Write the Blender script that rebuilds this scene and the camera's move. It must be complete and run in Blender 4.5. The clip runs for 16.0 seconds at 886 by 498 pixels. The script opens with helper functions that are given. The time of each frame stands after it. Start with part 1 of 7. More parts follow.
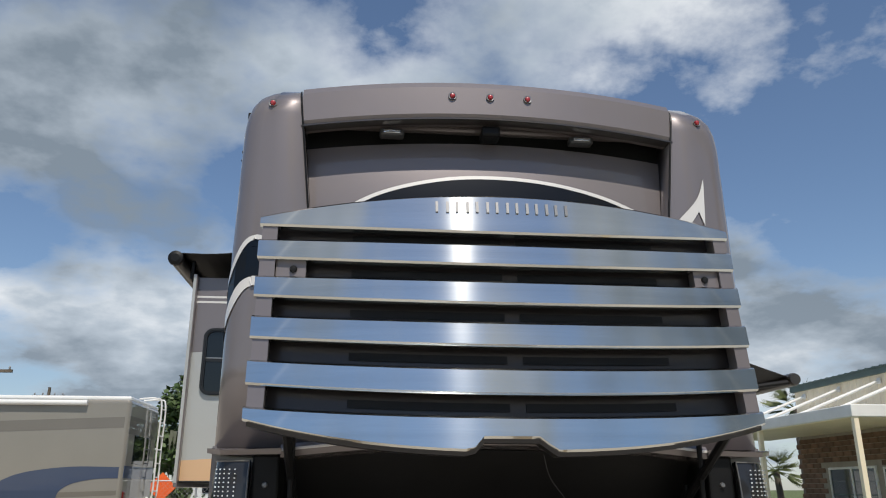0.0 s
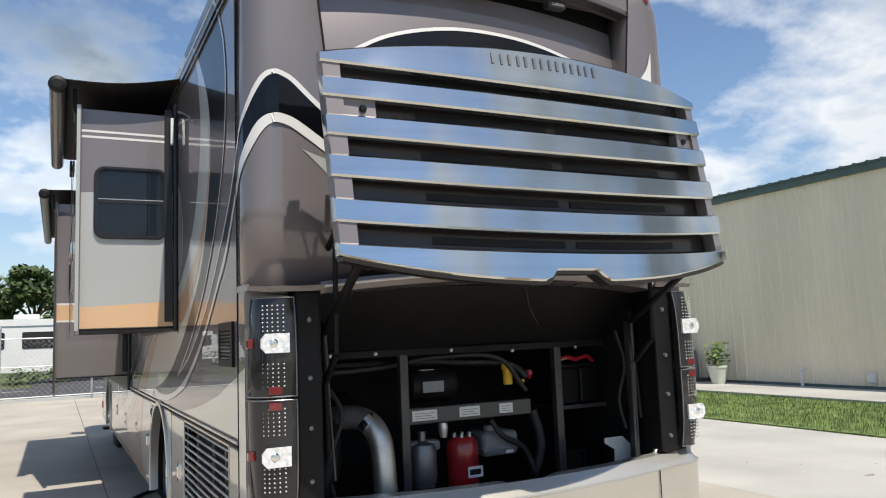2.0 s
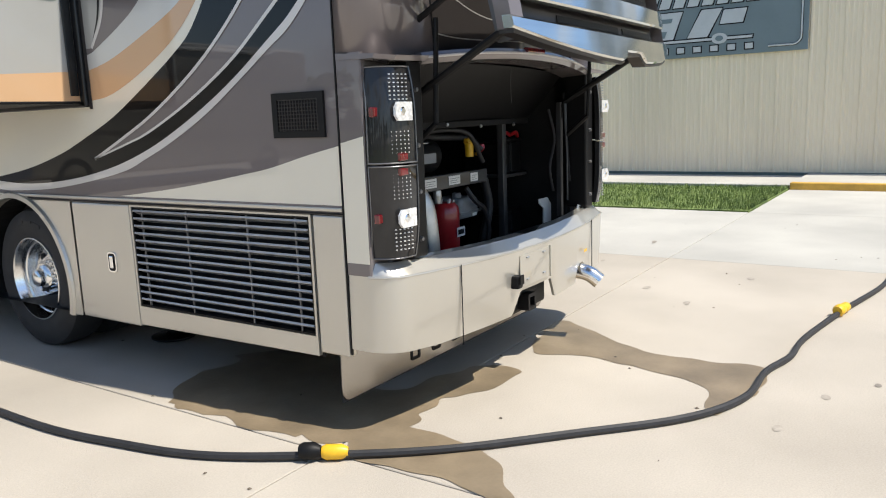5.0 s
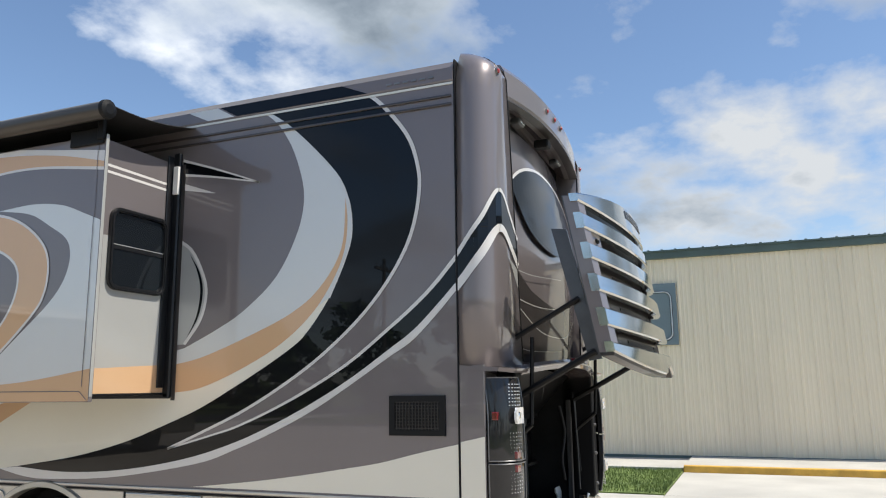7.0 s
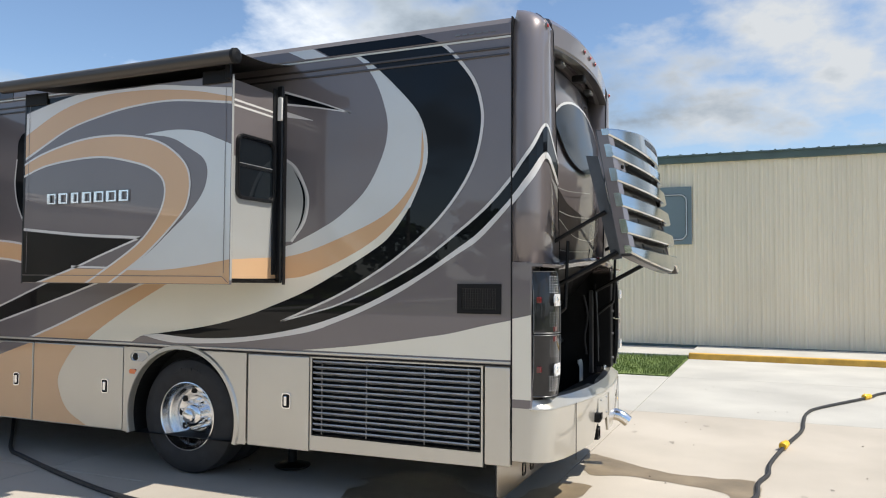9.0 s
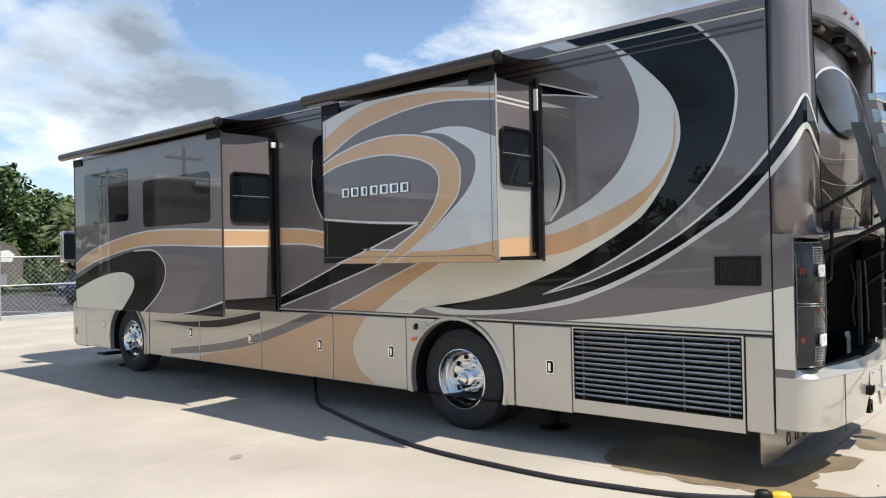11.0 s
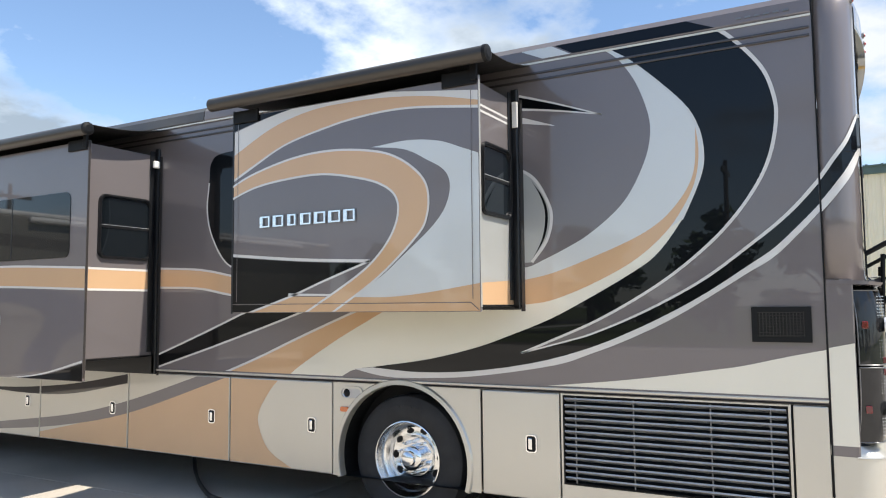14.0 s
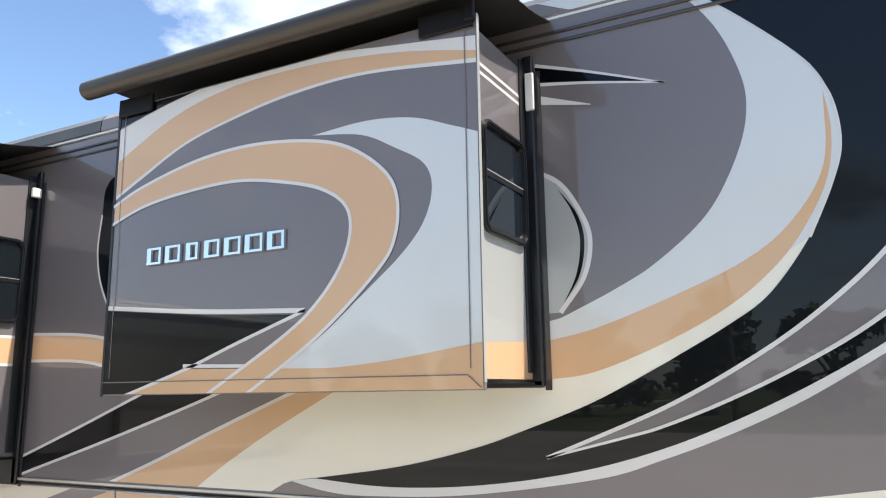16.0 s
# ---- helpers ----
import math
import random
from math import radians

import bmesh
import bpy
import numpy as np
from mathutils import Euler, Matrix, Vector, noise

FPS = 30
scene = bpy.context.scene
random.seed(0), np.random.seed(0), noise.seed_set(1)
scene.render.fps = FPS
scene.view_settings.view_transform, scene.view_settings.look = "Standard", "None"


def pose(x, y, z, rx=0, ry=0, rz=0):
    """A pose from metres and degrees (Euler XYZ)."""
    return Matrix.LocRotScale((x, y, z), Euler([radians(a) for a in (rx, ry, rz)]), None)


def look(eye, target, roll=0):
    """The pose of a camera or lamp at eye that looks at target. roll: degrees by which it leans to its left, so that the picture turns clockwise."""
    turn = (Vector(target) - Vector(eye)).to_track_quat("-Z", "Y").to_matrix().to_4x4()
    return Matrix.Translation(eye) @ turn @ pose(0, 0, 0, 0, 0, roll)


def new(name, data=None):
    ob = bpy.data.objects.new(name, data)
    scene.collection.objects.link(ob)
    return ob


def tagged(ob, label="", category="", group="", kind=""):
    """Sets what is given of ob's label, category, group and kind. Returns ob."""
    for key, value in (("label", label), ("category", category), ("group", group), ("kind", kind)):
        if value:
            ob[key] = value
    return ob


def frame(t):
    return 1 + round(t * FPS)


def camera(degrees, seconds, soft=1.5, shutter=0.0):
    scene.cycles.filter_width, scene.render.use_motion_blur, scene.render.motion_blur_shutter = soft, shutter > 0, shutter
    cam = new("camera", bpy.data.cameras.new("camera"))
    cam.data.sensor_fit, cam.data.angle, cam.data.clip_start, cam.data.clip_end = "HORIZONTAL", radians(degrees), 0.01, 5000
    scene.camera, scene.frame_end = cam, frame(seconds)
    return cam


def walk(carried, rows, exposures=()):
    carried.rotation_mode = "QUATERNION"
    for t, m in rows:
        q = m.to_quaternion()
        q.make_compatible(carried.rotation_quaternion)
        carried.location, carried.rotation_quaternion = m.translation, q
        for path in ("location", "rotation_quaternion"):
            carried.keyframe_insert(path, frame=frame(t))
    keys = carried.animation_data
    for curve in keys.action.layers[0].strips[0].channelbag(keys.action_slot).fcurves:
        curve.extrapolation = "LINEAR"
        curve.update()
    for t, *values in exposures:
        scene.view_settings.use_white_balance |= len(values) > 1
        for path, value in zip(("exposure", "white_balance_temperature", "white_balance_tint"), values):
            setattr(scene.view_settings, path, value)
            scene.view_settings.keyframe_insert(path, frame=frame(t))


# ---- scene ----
cam = camera(60.7, 16.0, soft=1.1)
PATH = [
    (0, (-0.611, -3.622, 1.641), (-0.422, -1.725, 2.247), 0.0),
    (0.5, (-0.965, -3.61, 1.626), (-0.66, -1.715, 2.187), -0.4),
    (1, (-1.287, -3.526, 1.6), (-0.871, -1.647, 2.147), -0.9),
    (1.5, (-1.678, -3.452, 1.598), (-1.048, -1.609, 2.052), -1.9),
    (1.7, (-1.831, -3.442, 1.591), (-1.104, -1.614, 1.954), -0.1),
    (2, (-2.054, -3.412, 1.575), (-1.148, -1.643, 1.796), -2.3),
    (2.5, (-2.414, -3.231, 1.552), (-1.292, -1.576, 1.547), -1.8),
    (3, (-2.783, -3.068, 1.513), (-1.497, -1.557, 1.26), -0.7),
    (3.2, (-2.924, -3.01, 1.513), (-1.587, -1.557, 1.194), -0.5),
    (5.3, (-4.193, -2.028, 1.542), (-2.531, -0.963, 1.224), -2.0),
    (5.5, (-4.327, -1.924, 1.557), (-2.65, -0.872, 1.271), -1.9),
    (6, (-4.651, -1.68, 1.607), (-2.914, -0.694, 1.504), -0.4),
    (6.5, (-4.9, -1.463, 1.666), (-3.11, -0.59, 1.849), -0.1),
    (7, (-5.177, -1.316, 1.721), (-3.353, -0.576, 2.077), -0.7),
    (7.5, (-5.486, -1.298, 1.741), (-3.637, -0.636, 2.121), -0.5),
    (8, (-5.803, -1.396, 1.719), (-3.94, -0.731, 2.015), -0.3),
    (8.5, (-6.15, -1.48, 1.715), (-4.294, -0.753, 1.88), -0.4),
    (9, (-6.428, -1.516, 1.705), (-4.594, -0.721, 1.784), 0.3),
    (9.5, (-6.623, -1.612, 1.715), (-4.861, -0.668, 1.767), -0.2),
    (10, (-6.778, -1.657, 1.721), (-5.109, -0.555, 1.757), -1.1),
    (10.2, (-6.821, -1.647, 1.73), (-5.191, -0.49, 1.765), -1.4),
    (12.3, (-7.052, -1.242, 1.732), (-5.615, 0.149, 1.727), -0.0),
    (12.5, (-7.015, -1.12, 1.735), (-5.54, 0.231, 1.727), -0.1),
    (13, (-6.848, -0.789, 1.721), (-5.285, 0.458, 1.732), 0.1),
    (13.5, (-6.651, -0.386, 1.718), (-4.974, 0.701, 1.766), -0.6),
    (14, (-6.337, -0.061, 1.681), (-4.6, 0.917, 1.836), -0.5),
    (14.5, (-5.969, 0.204, 1.669), (-4.22, 1.148, 1.893), -1.2),
    (15, (-5.562, 0.468, 1.656), (-3.798, 1.368, 1.934), -1.9),
    (15.5, (-5.085, 0.659, 1.665), (-3.329, 1.559, 1.991), -0.4),
    (16, (-4.616, 0.87, 1.654), (-2.885, 1.801, 2.023), -0.8),
]
EXPOSURES = [(0, -0.08), (1.5, 0.2), (3, 0.43), (5.5, 0.53), (7, 0.48), (9, 0.46), (12.5, 0.66), (14.5, 0.96), (16, 1.12)]
walk(cam, [(t, look(eye, target, roll)) for t, eye, target, roll in PATH], EXPOSURES)

# ---------- world, sun, exposure ----------
SUN_DIR = Vector((0.07, -0.60, 1.0)).normalized()


def build_world():
    w = bpy.data.worlds.new("sky_world")
    scene.world = w
    w.use_nodes = True
    nt = w.node_tree
    nt.nodes.clear()
    N, L = nt.nodes.new, nt.links.new
    out, bg = N("ShaderNodeOutputWorld"), N("ShaderNodeBackground")
    bg.inputs["Strength"].default_value = 0.115
    sky = N("ShaderNodeTexSky")
    sky.sky_type, sky.sun_disc = "NISHITA", False
    sky.sun_elevation, sky.sun_rotation = math.asin(SUN_DIR.z), math.pi
    sky.air_density, sky.dust_density, sky.ozone_density = 1.0, 0.3, 3.0
    tc, sep = N("ShaderNodeTexCoord"), N("ShaderNodeSeparateXYZ")
    L(tc.outputs["Generated"], sep.inputs[0])
    # flat cloud layer: direction divided by its height
    add = N("ShaderNodeMath"); add.operation = "ADD"; add.inputs[1].default_value = 0.32
    L(sep.outputs["Z"], add.inputs[0])
    mx = N("ShaderNodeMath"); mx.operation = "MAXIMUM"; mx.inputs[1].default_value = 0.08
    L(add.outputs[0], mx.inputs[0])
    cx, cy, cz = N("ShaderNodeMath"), N("ShaderNodeMath"), N("ShaderNodeMath")
    for m_, o in ((cx, "X"), (cy, "Y"), (cz, "Z")):
        m_.operation = "DIVIDE"
        L(sep.outputs[o], m_.inputs[0]); L(mx.outputs[0], m_.inputs[1])
    com = N("ShaderNodeCombineXYZ")
    for m_, o in ((cx, "X"), (cy, "Y"), (cz, "Z")):
        L(m_.outputs[0], com.inputs[o])
    mp = N("ShaderNodeMapping")
    mp.inputs["Location"].default_value = CLOUD_SHIFT
    L(com.outputs[0], mp.inputs["Vector"])
    big = N("ShaderNodeTexNoise")
    big.inputs["Scale"].default_value, big.inputs["Detail"].default_value = 1.7, 10.0
    big.inputs["Roughness"].default_value, big.inputs["Distortion"].default_value = 0.56, 0.0
    L(mp.outputs[0], big.inputs["Vector"])
    cover = N("ShaderNodeValToRGB")
    cover.color_ramp.elements[0].position, cover.color_ramp.elements[1].position = 0.465, 0.57
    # the sky clears towards -x
    drift = N("ShaderNodeMath"); drift.operation = "MULTIPLY_ADD"
    drift.inputs[1].default_value, drift.inputs[2].default_value = 0.085, 0.0
    west = N("ShaderNodeMath"); west.operation = "MINIMUM"; west.inputs[1].default_value = 0.0
    L(sep.outputs["X"], west.inputs[0]); L(west.outputs[0], drift.inputs[0])
    dens = N("ShaderNodeMath"); dens.operation = "ADD"
    L(big.outputs["Fac"], dens.inputs[0]); L(drift.outputs[0], dens.inputs[1])
    L(dens.outputs[0], cover.inputs[0])
    # bright tops, blue-grey bellies
    shade = N("ShaderNodeTexNoise")
    shade.inputs["Scale"].default_value, shade.inputs["Detail"].default_value = 1.9, 6.0
    shade.inputs["Roughness"].default_value, shade.inputs["Distortion"].default_value = 0.5, 0.0
    mp2 = N("ShaderNodeMapping"); mp2.inputs["Location"].default_value = (3.1, 7.7, 1.3)
    L(com.outputs[0], mp2.inputs["Vector"]); L(mp2.outputs[0], shade.inputs["Vector"])
    body = N("ShaderNodeMath"); body.operation = "MULTIPLY_ADD"
    body.inputs[1].default_value, body.inputs[2].default_value = -1.1, 0.62
    L(big.outputs["Fac"], body.inputs[0])
    tot = N("ShaderNodeMath"); tot.operation = "ADD"
    L(body.outputs[0], tot.inputs[0]); L(shade.outputs["Fac"], tot.inputs[1])
    col = N("ShaderNodeValToRGB")
    r = col.color_ramp
    r.elements[0].position, r.elements[0].color = 0.34, (1.5, 1.85, 2.25, 1)
    r.elements[1].position, r.elements[1].color = 0.60, (5.5, 5.75, 6.0, 1)
    e = r.elements.new(0.48); e.color = (3.2, 3.65, 4.15, 1)
    L(tot.outputs[0], col.inputs[0])
    # clouds opposite the sun are lit from the front and shine more than those beside it
    front = N("ShaderNodeMapRange")
    front.inputs["From Min"].default_value, front.inputs["From Max"].default_value = 0.1, 0.95
    front.inputs["To Min"].default_value, front.inputs["To Max"].default_value = 0.82, 1.45
    L(sep.outputs["Y"], front.inputs["Value"])
    lit = N("ShaderNodeVectorMath"); lit.operation = "SCALE"
    L(col.outputs[0], lit.inputs[0]); L(front.outputs[0], lit.inputs["Scale"])
    mix = N("ShaderNodeMix"); mix.data_type = "RGBA"
    L(cover.outputs[0], mix.inputs["Factor"]); L(sky.outputs[0], mix.inputs["A"]); L(lit.outputs[0], mix.inputs["B"])
    # pale haze towards the horizon
    hz = N("ShaderNodeMapRange")
    hz.inputs["From Min"].default_value, hz.inputs["From Max"].default_value = 0.26, 0.0
    hz.inputs["To Min"].default_value, hz.inputs["To Max"].default_value = 0.0, 0.45
    L(sep.outputs["Z"], hz.inputs["Value"])
    mh = N("ShaderNodeMix"); mh.data_type = "RGBA"
    mh.inputs["B"].default_value = (3.3, 3.9, 4.6, 1)
    L(hz.outputs[0], mh.inputs["Factor"]); L(mix.outputs["Result"], mh.inputs["A"])
    mix = mh
    L(mix.outputs["Result"], bg.inputs["Color"]); L(bg.outputs[0], out.inputs["Surface"])


CLOUD_SHIFT = (41.553, 50.939, 0.0)
build_world()
sun = new("sun", bpy.data.lights.new("sun", "SUN"))
sun.data.energy, sun.data.angle, sun.data.color = 4.2, radians(0.55), (1.0, 0.94, 0.84)
sun.matrix_world = look(SUN_DIR * 50, (0, 0, 0))


# ---------- materials ----------
def mat(name, col, rough=0.5, metal=0.0, coat=0.0, vary=0.12, scale=3.0, fine=0.06, fscale=60.0, bump=0.0, bscale=80.0,
        bdist=0.002, col2=None, trans=0.0, ior=1.5, emit=None, estr=0.0, aniso=0.0, obrand=0.0, stretch=(1, 1, 1), rvary=0.0, coat_rough=0.03, spec=0.5):
    """A node material: base colour varied at two scales, with gloss and relief."""
    m = bpy.data.materials.new(name)
    m.use_nodes = True
    nt = m.node_tree
    N, L = nt.nodes.new, nt.links.new
    b = nt.nodes["Principled BSDF"]
    b.inputs["Roughness"].default_value, b.inputs["Metallic"].default_value = rough, metal
    b.inputs["Specular IOR Level"].default_value = spec
    b.inputs["Coat Weight"].default_value, b.inputs["Coat Roughness"].default_value = coat, coat_rough
    b.inputs["Transmission Weight"].default_value, b.inputs["IOR"].default_value = trans, ior
    b.inputs["Anisotropic"].default_value, b.inputs["Anisotropic Rotation"].default_value = aniso, 0.25
    if aniso:
        t = N("ShaderNodeTangent"); t.direction_type, t.axis = "RADIAL", "Z"
        L(t.outputs[0], b.inputs["Tangent"])
    if emit:
        b.inputs["Emission Color"].default_value, b.inputs["Emission Strength"].default_value = (*emit, 1), estr
    tc, mp = N("ShaderNodeTexCoord"), N("ShaderNodeMapping")
    mp.inputs["Scale"].default_value = stretch
    L(tc.outputs["Object"], mp.inputs["Vector"])
    n1, n2 = N("ShaderNodeTexNoise"), N("ShaderNodeTexNoise")
    n1.inputs["Scale"].default_value, n1.inputs["Detail"].default_value = scale, 5
    n2.inputs["Scale"].default_value, n2.inputs["Detail"].default_value = fscale, 3
    L(mp.outputs[0], n1.inputs["Vector"]); L(mp.outputs[0], n2.inputs["Vector"])
    lo = [max(0.0, c * (1 - vary)) for c in col]
    hi = [min(1.0, c * (1 + vary)) for c in (col2 or col)]
    rp = N("ShaderNodeValToRGB")
    rp.color_ramp.elements[0].position, rp.color_ramp.elements[1].position = 0.32, 0.68
    rp.color_ramp.elements[0].color, rp.color_ramp.elements[1].color = (*lo, 1), (*hi, 1)
    L(n1.outputs["Fac"], rp.inputs[0])
    mr = N("ShaderNodeMapRange")
    mr.inputs["To Min"].default_value, mr.inputs["To Max"].default_value = 1 - fine, 1 + fine
    L(n2.outputs["Fac"], mr.inputs["Value"])
    val = mr.outputs[0]
    if obrand:
        oi, mo, mu = N("ShaderNodeObjectInfo"), N("ShaderNodeMapRange"), N("ShaderNodeMath")
        mo.inputs["To Min"].default_value, mo.inputs["To Max"].default_value = 1 - obrand, 1 + obrand
        L(oi.outputs["Random"], mo.inputs["Value"])
        mu.operation = "MULTIPLY"
        L(val, mu.inputs[0]); L(mo.outputs[0], mu.inputs[1])
        val = mu.outputs[0]
    vm = N("ShaderNodeVectorMath"); vm.operation = "SCALE"
    L(rp.outputs[0], vm.inputs[0]); L(val, vm.inputs["Scale"])
    L(vm.outputs[0], b.inputs["Base Color"])
    if rvary:
        rr = N("ShaderNodeMapRange")
        rr.inputs["To Min"].default_value, rr.inputs["To Max"].default_value = max(0.02, rough - rvary), min(1, rough + rvary)
        L(n1.outputs["Fac"], rr.inputs["Value"]); L(rr.outputs[0], b.inputs["Roughness"])
    if bump:
        n3, bp = N("ShaderNodeTexNoise"), N("ShaderNodeBump")
        n3.inputs["Scale"].default_value, n3.inputs["Detail"].default_value = bscale, 4
        L(mp.outputs[0], n3.inputs["Vector"])
        bp.inputs["Strength"].default_value, bp.inputs["Distance"].default_value = bump, bdist
        L(n3.outputs["Fac"], bp.inputs["Height"]); L(bp.outputs[0], b.inputs["Normal"])
    return m


def paint(name, col, metal=0.25, rough=0.38, coat=1.0):
    """Glossy motorhome paint: flake base under a clear coat, with the faint waviness of a bonded panel."""
    m = mat(name, col, rough, metal, coat, 0.03, 1.2, 0.05, 900, 0.06, 1.3, 0.02, coat_rough=0.012, spec=0.1)
    for n in m.node_tree.nodes:
        if n.type == "BSDF_PRINCIPLED":
            n.inputs["Coat IOR"].default_value = 1.52
    return m


M_TAUPE = paint("taupe_paint", (0.190, 0.168, 0.168), 0.3)
M_TAUPE_D = paint("dark_taupe_paint", (0.06, 0.053, 0.051), 0.4)
M_SILVER = paint("silver_paint", (0.66, 0.67, 0.65), 0.3)
M_CREAM = paint("cream_paint", (0.80, 0.76, 0.645), 0.15)
M_SKIRT = paint("champagne_paint", (0.61, 0.585, 0.525), 0.72)
M_PEACH = paint("peach_paint", (0.64, 0.41, 0.235), 0.15)
M_BLACK = paint("black_paint", (0.0015, 0.002, 0.003), 0.0, 0.3, 0.55)
M_SILVER_D = paint("grey_silver_paint", (0.44, 0.44, 0.42), 0.3)
M_LINE = paint("pinstripe_paint", (0.68, 0.66, 0.63), 0.1)
M_ALU = mat("brushed_aluminium", (0.69, 0.70, 0.675), 0.105, 1.0, 0, 0.05, 2, 0.05, 40, 0.0, 200, 0.0006, aniso=0.97, stretch=(0.05, 1, 8))
M_CHROME = mat("chrome", (0.88, 0.89, 0.90), 0.15, 1.0, 0, 0.03, 3, 0.02, 50, 0.03, 30, 0.001)
M_STEEL = mat("stainless_sheet", (0.40, 0.385, 0.365), 0.22, 1.0, 0, 0.06, 3, 0.05, 60, 0.04, 20, 0.001)
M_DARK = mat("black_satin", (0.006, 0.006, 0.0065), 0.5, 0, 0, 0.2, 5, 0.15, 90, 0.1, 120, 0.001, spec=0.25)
M_BAY = mat("engine_bay_black", (0.012, 0.012, 0.0125), 0.6, 0, 0, 0.35, 4, 0.2, 60, 0.3, 90, 0.003, spec=0.2)
M_BROWN = mat("hatch_inner_brown", (0.018, 0.0145, 0.014), 0.4, 0.1, 0.3, 0.1, 4, 0.05, 80)
M_RIM = mat("polished_rim_alloy", (0.90, 0.905, 0.91), 0.21, 1.0, 0, 0.04, 6, 0.03, 70, 0.04, 60, 0.001)
M_RUBBER = mat("tyre_rubber", (0.022, 0.022, 0.023), 0.72, 0, 0, 0.2, 8, 0.2, 120, 0.35, 140, 0.002)
M_GLASS = mat("tinted_window_glass", (0.006, 0.008, 0.010), 0.03, 0, 0.8, 0.05, 2, 0.02, 20, spec=0.1)
M_SEAL = mat("black_rubber_seal", (0.006, 0.006, 0.007), 0.4, 0, 0.15, 0.15, 6, 0.1, 90)
M_LENS = mat("smoked_lens", (0.022, 0.022, 0.023), 0.04, 0, 0.8, 0.1, 6, 0.05, 50, spec=0.1)
M_LED = mat("led_lens", (0.55, 0.57, 0.59), 0.16, 0.85, 0.6, 0.25, 40, 0.15, 90, 0.6, 70, 0.004)
M_LEDW = mat("clear_lamp_reflector", (0.80, 0.81, 0.82), 0.22, 0.3, 0.8, 0.25, 50, 0.2, 110, 0.7, 60, 0.004)
M_RED = mat("red_lens", (0.13, 0.008, 0.01), 0.12, 0, 1.0, 0.15, 20)
M_REDP = mat("red_enamel", (0.36, 0.015, 0.02), 0.28, 0, 0.7, 0.1, 8, 0.05, 60)
M_AMBER = mat("amber_lens", (0.75, 0.17, 0.03), 0.15, 0, 1.0, 0.1, 20)
M_AWN = mat("awning_fabric", (0.014, 0.013, 0.013), 0.7, 0, 0, 0.15, 4, 0.1, 200, 0.2, 300, 0.001)
M_AWNTUBE = mat("awning_roller_bronze", (0.055, 0.048, 0.042), 0.38, 0.5, 0.3, 0.12, 3, 0.05, 80, stretch=(1, 0.2, 1))
M_GRILLE = mat("grille_grey", (0.19, 0.19, 0.193), 0.38, 0.6, 0.3, 0.1, 5, 0.05, 80)
M_PIPE = mat("aluminised_pipe", (0.62, 0.61, 0.58), 0.42, 0.9, 0, 0.2, 6, 0.1, 60, 0.15, 60, 0.002)
M_PLAST = mat("grey_plastic", (0.22, 0.23, 0.24), 0.45, 0, 0, 0.1, 5, 0.08, 80)
M_YEL = mat("yellow_plastic", (0.75, 0.44, 0.02), 0.4, 0, 0, 0.1, 20, 0.06, 90)
M_RAIL = mat("dark_grey_rail", (0.055, 0.056, 0.058), 0.42, 0.3, 0.3, 0.15, 5, 0.1, 60)
M_SLAT = mat("silver_grille_paint", (0.47, 0.47, 0.475), 0.36, 0.55, 0.3, 0.08, 5, 0.05, 80)
M_FRAME = mat("dark_grey_hatch_frame", (0.085, 0.085, 0.09), 0.38, 0.3, 0.4, 0.12, 5, 0.08, 70)
M_WHITE = mat("white_label", (0.75, 0.75, 0.72), 0.5, 0, 0, 0.05, 20, 0.03, 100)
M_CABLE = mat("black_cable", (0.02, 0.02, 0.022), 0.55, 0, 0, 0.2, 20, 0.15, 200, 0.2, 200, 0.001)
M_CONC = mat("warm_concrete", (0.40, 0.358, 0.30), 0.85, 0, 0, 0.07, 0.6, 0.16, 110, 0.6, 160, 0.004, col2=(0.46, 0.415, 0.352), obrand=0.04)
M_CONC2 = mat("pale_concrete", (0.42, 0.405, 0.37), 0.85, 0, 0, 0.07, 0.6, 0.16, 110, 0.6, 160, 0.004, col2=(0.48, 0.465, 0.42), obrand=0.04)
M_WET = mat("wet_concrete", (0.225, 0.175, 0.115), 0.36, 0, 0, 0.25, 3, 0.1, 40, 0.3, 60, 0.002)
M_JOINT = mat("joint_filler", (0.13, 0.115, 0.095), 0.9)
M_SOIL = mat("far_grass", (0.075, 0.10, 0.032), 0.9, 0, 0, 0.35, 0.15, 0.2, 3, 0.4, 20, 0.03, col2=(0.10, 0.13, 0.04))
M_GRASS = mat("lawn_grass", (0.10, 0.165, 0.035), 0.7, 0, 0, 0.35, 2.5, 0.25, 20, col2=(0.15, 0.20, 0.055))
M_ASPH = mat("asphalt", (0.055, 0.055, 0.058), 0.85, 0, 0, 0.2, 0.8, 0.2, 40, 0.4, 60, 0.004)
M_SIDING = mat("beige_metal_siding", (0.84, 0.735, 0.55), 0.5, 0, 0.1, 0.07, 0.7, 0.04, 8, 0.1, 3, 0.01, stretch=(1, 1, 0.2))
M_EAVE = mat("green_grey_metal", (0.085, 0.125, 0.115), 0.5, 0, 0, 0.12, 2, 0.05, 30)
M_BRICK = mat("brown_brick", (0.17, 0.095, 0.06), 0.85, 0, 0, 0.25, 6, 0.15, 60, 0.5, 60, 0.004, obrand=0.3)
M_MORTAR = mat("mortar", (0.32, 0.28, 0.23), 0.9, 0, 0, 0.1, 4, 0.1, 60)
M_TRIMW = mat("white_painted_metal", (0.72, 0.71, 0.68), 0.45, 0, 0.1, 0.06, 2, 0.03, 40)
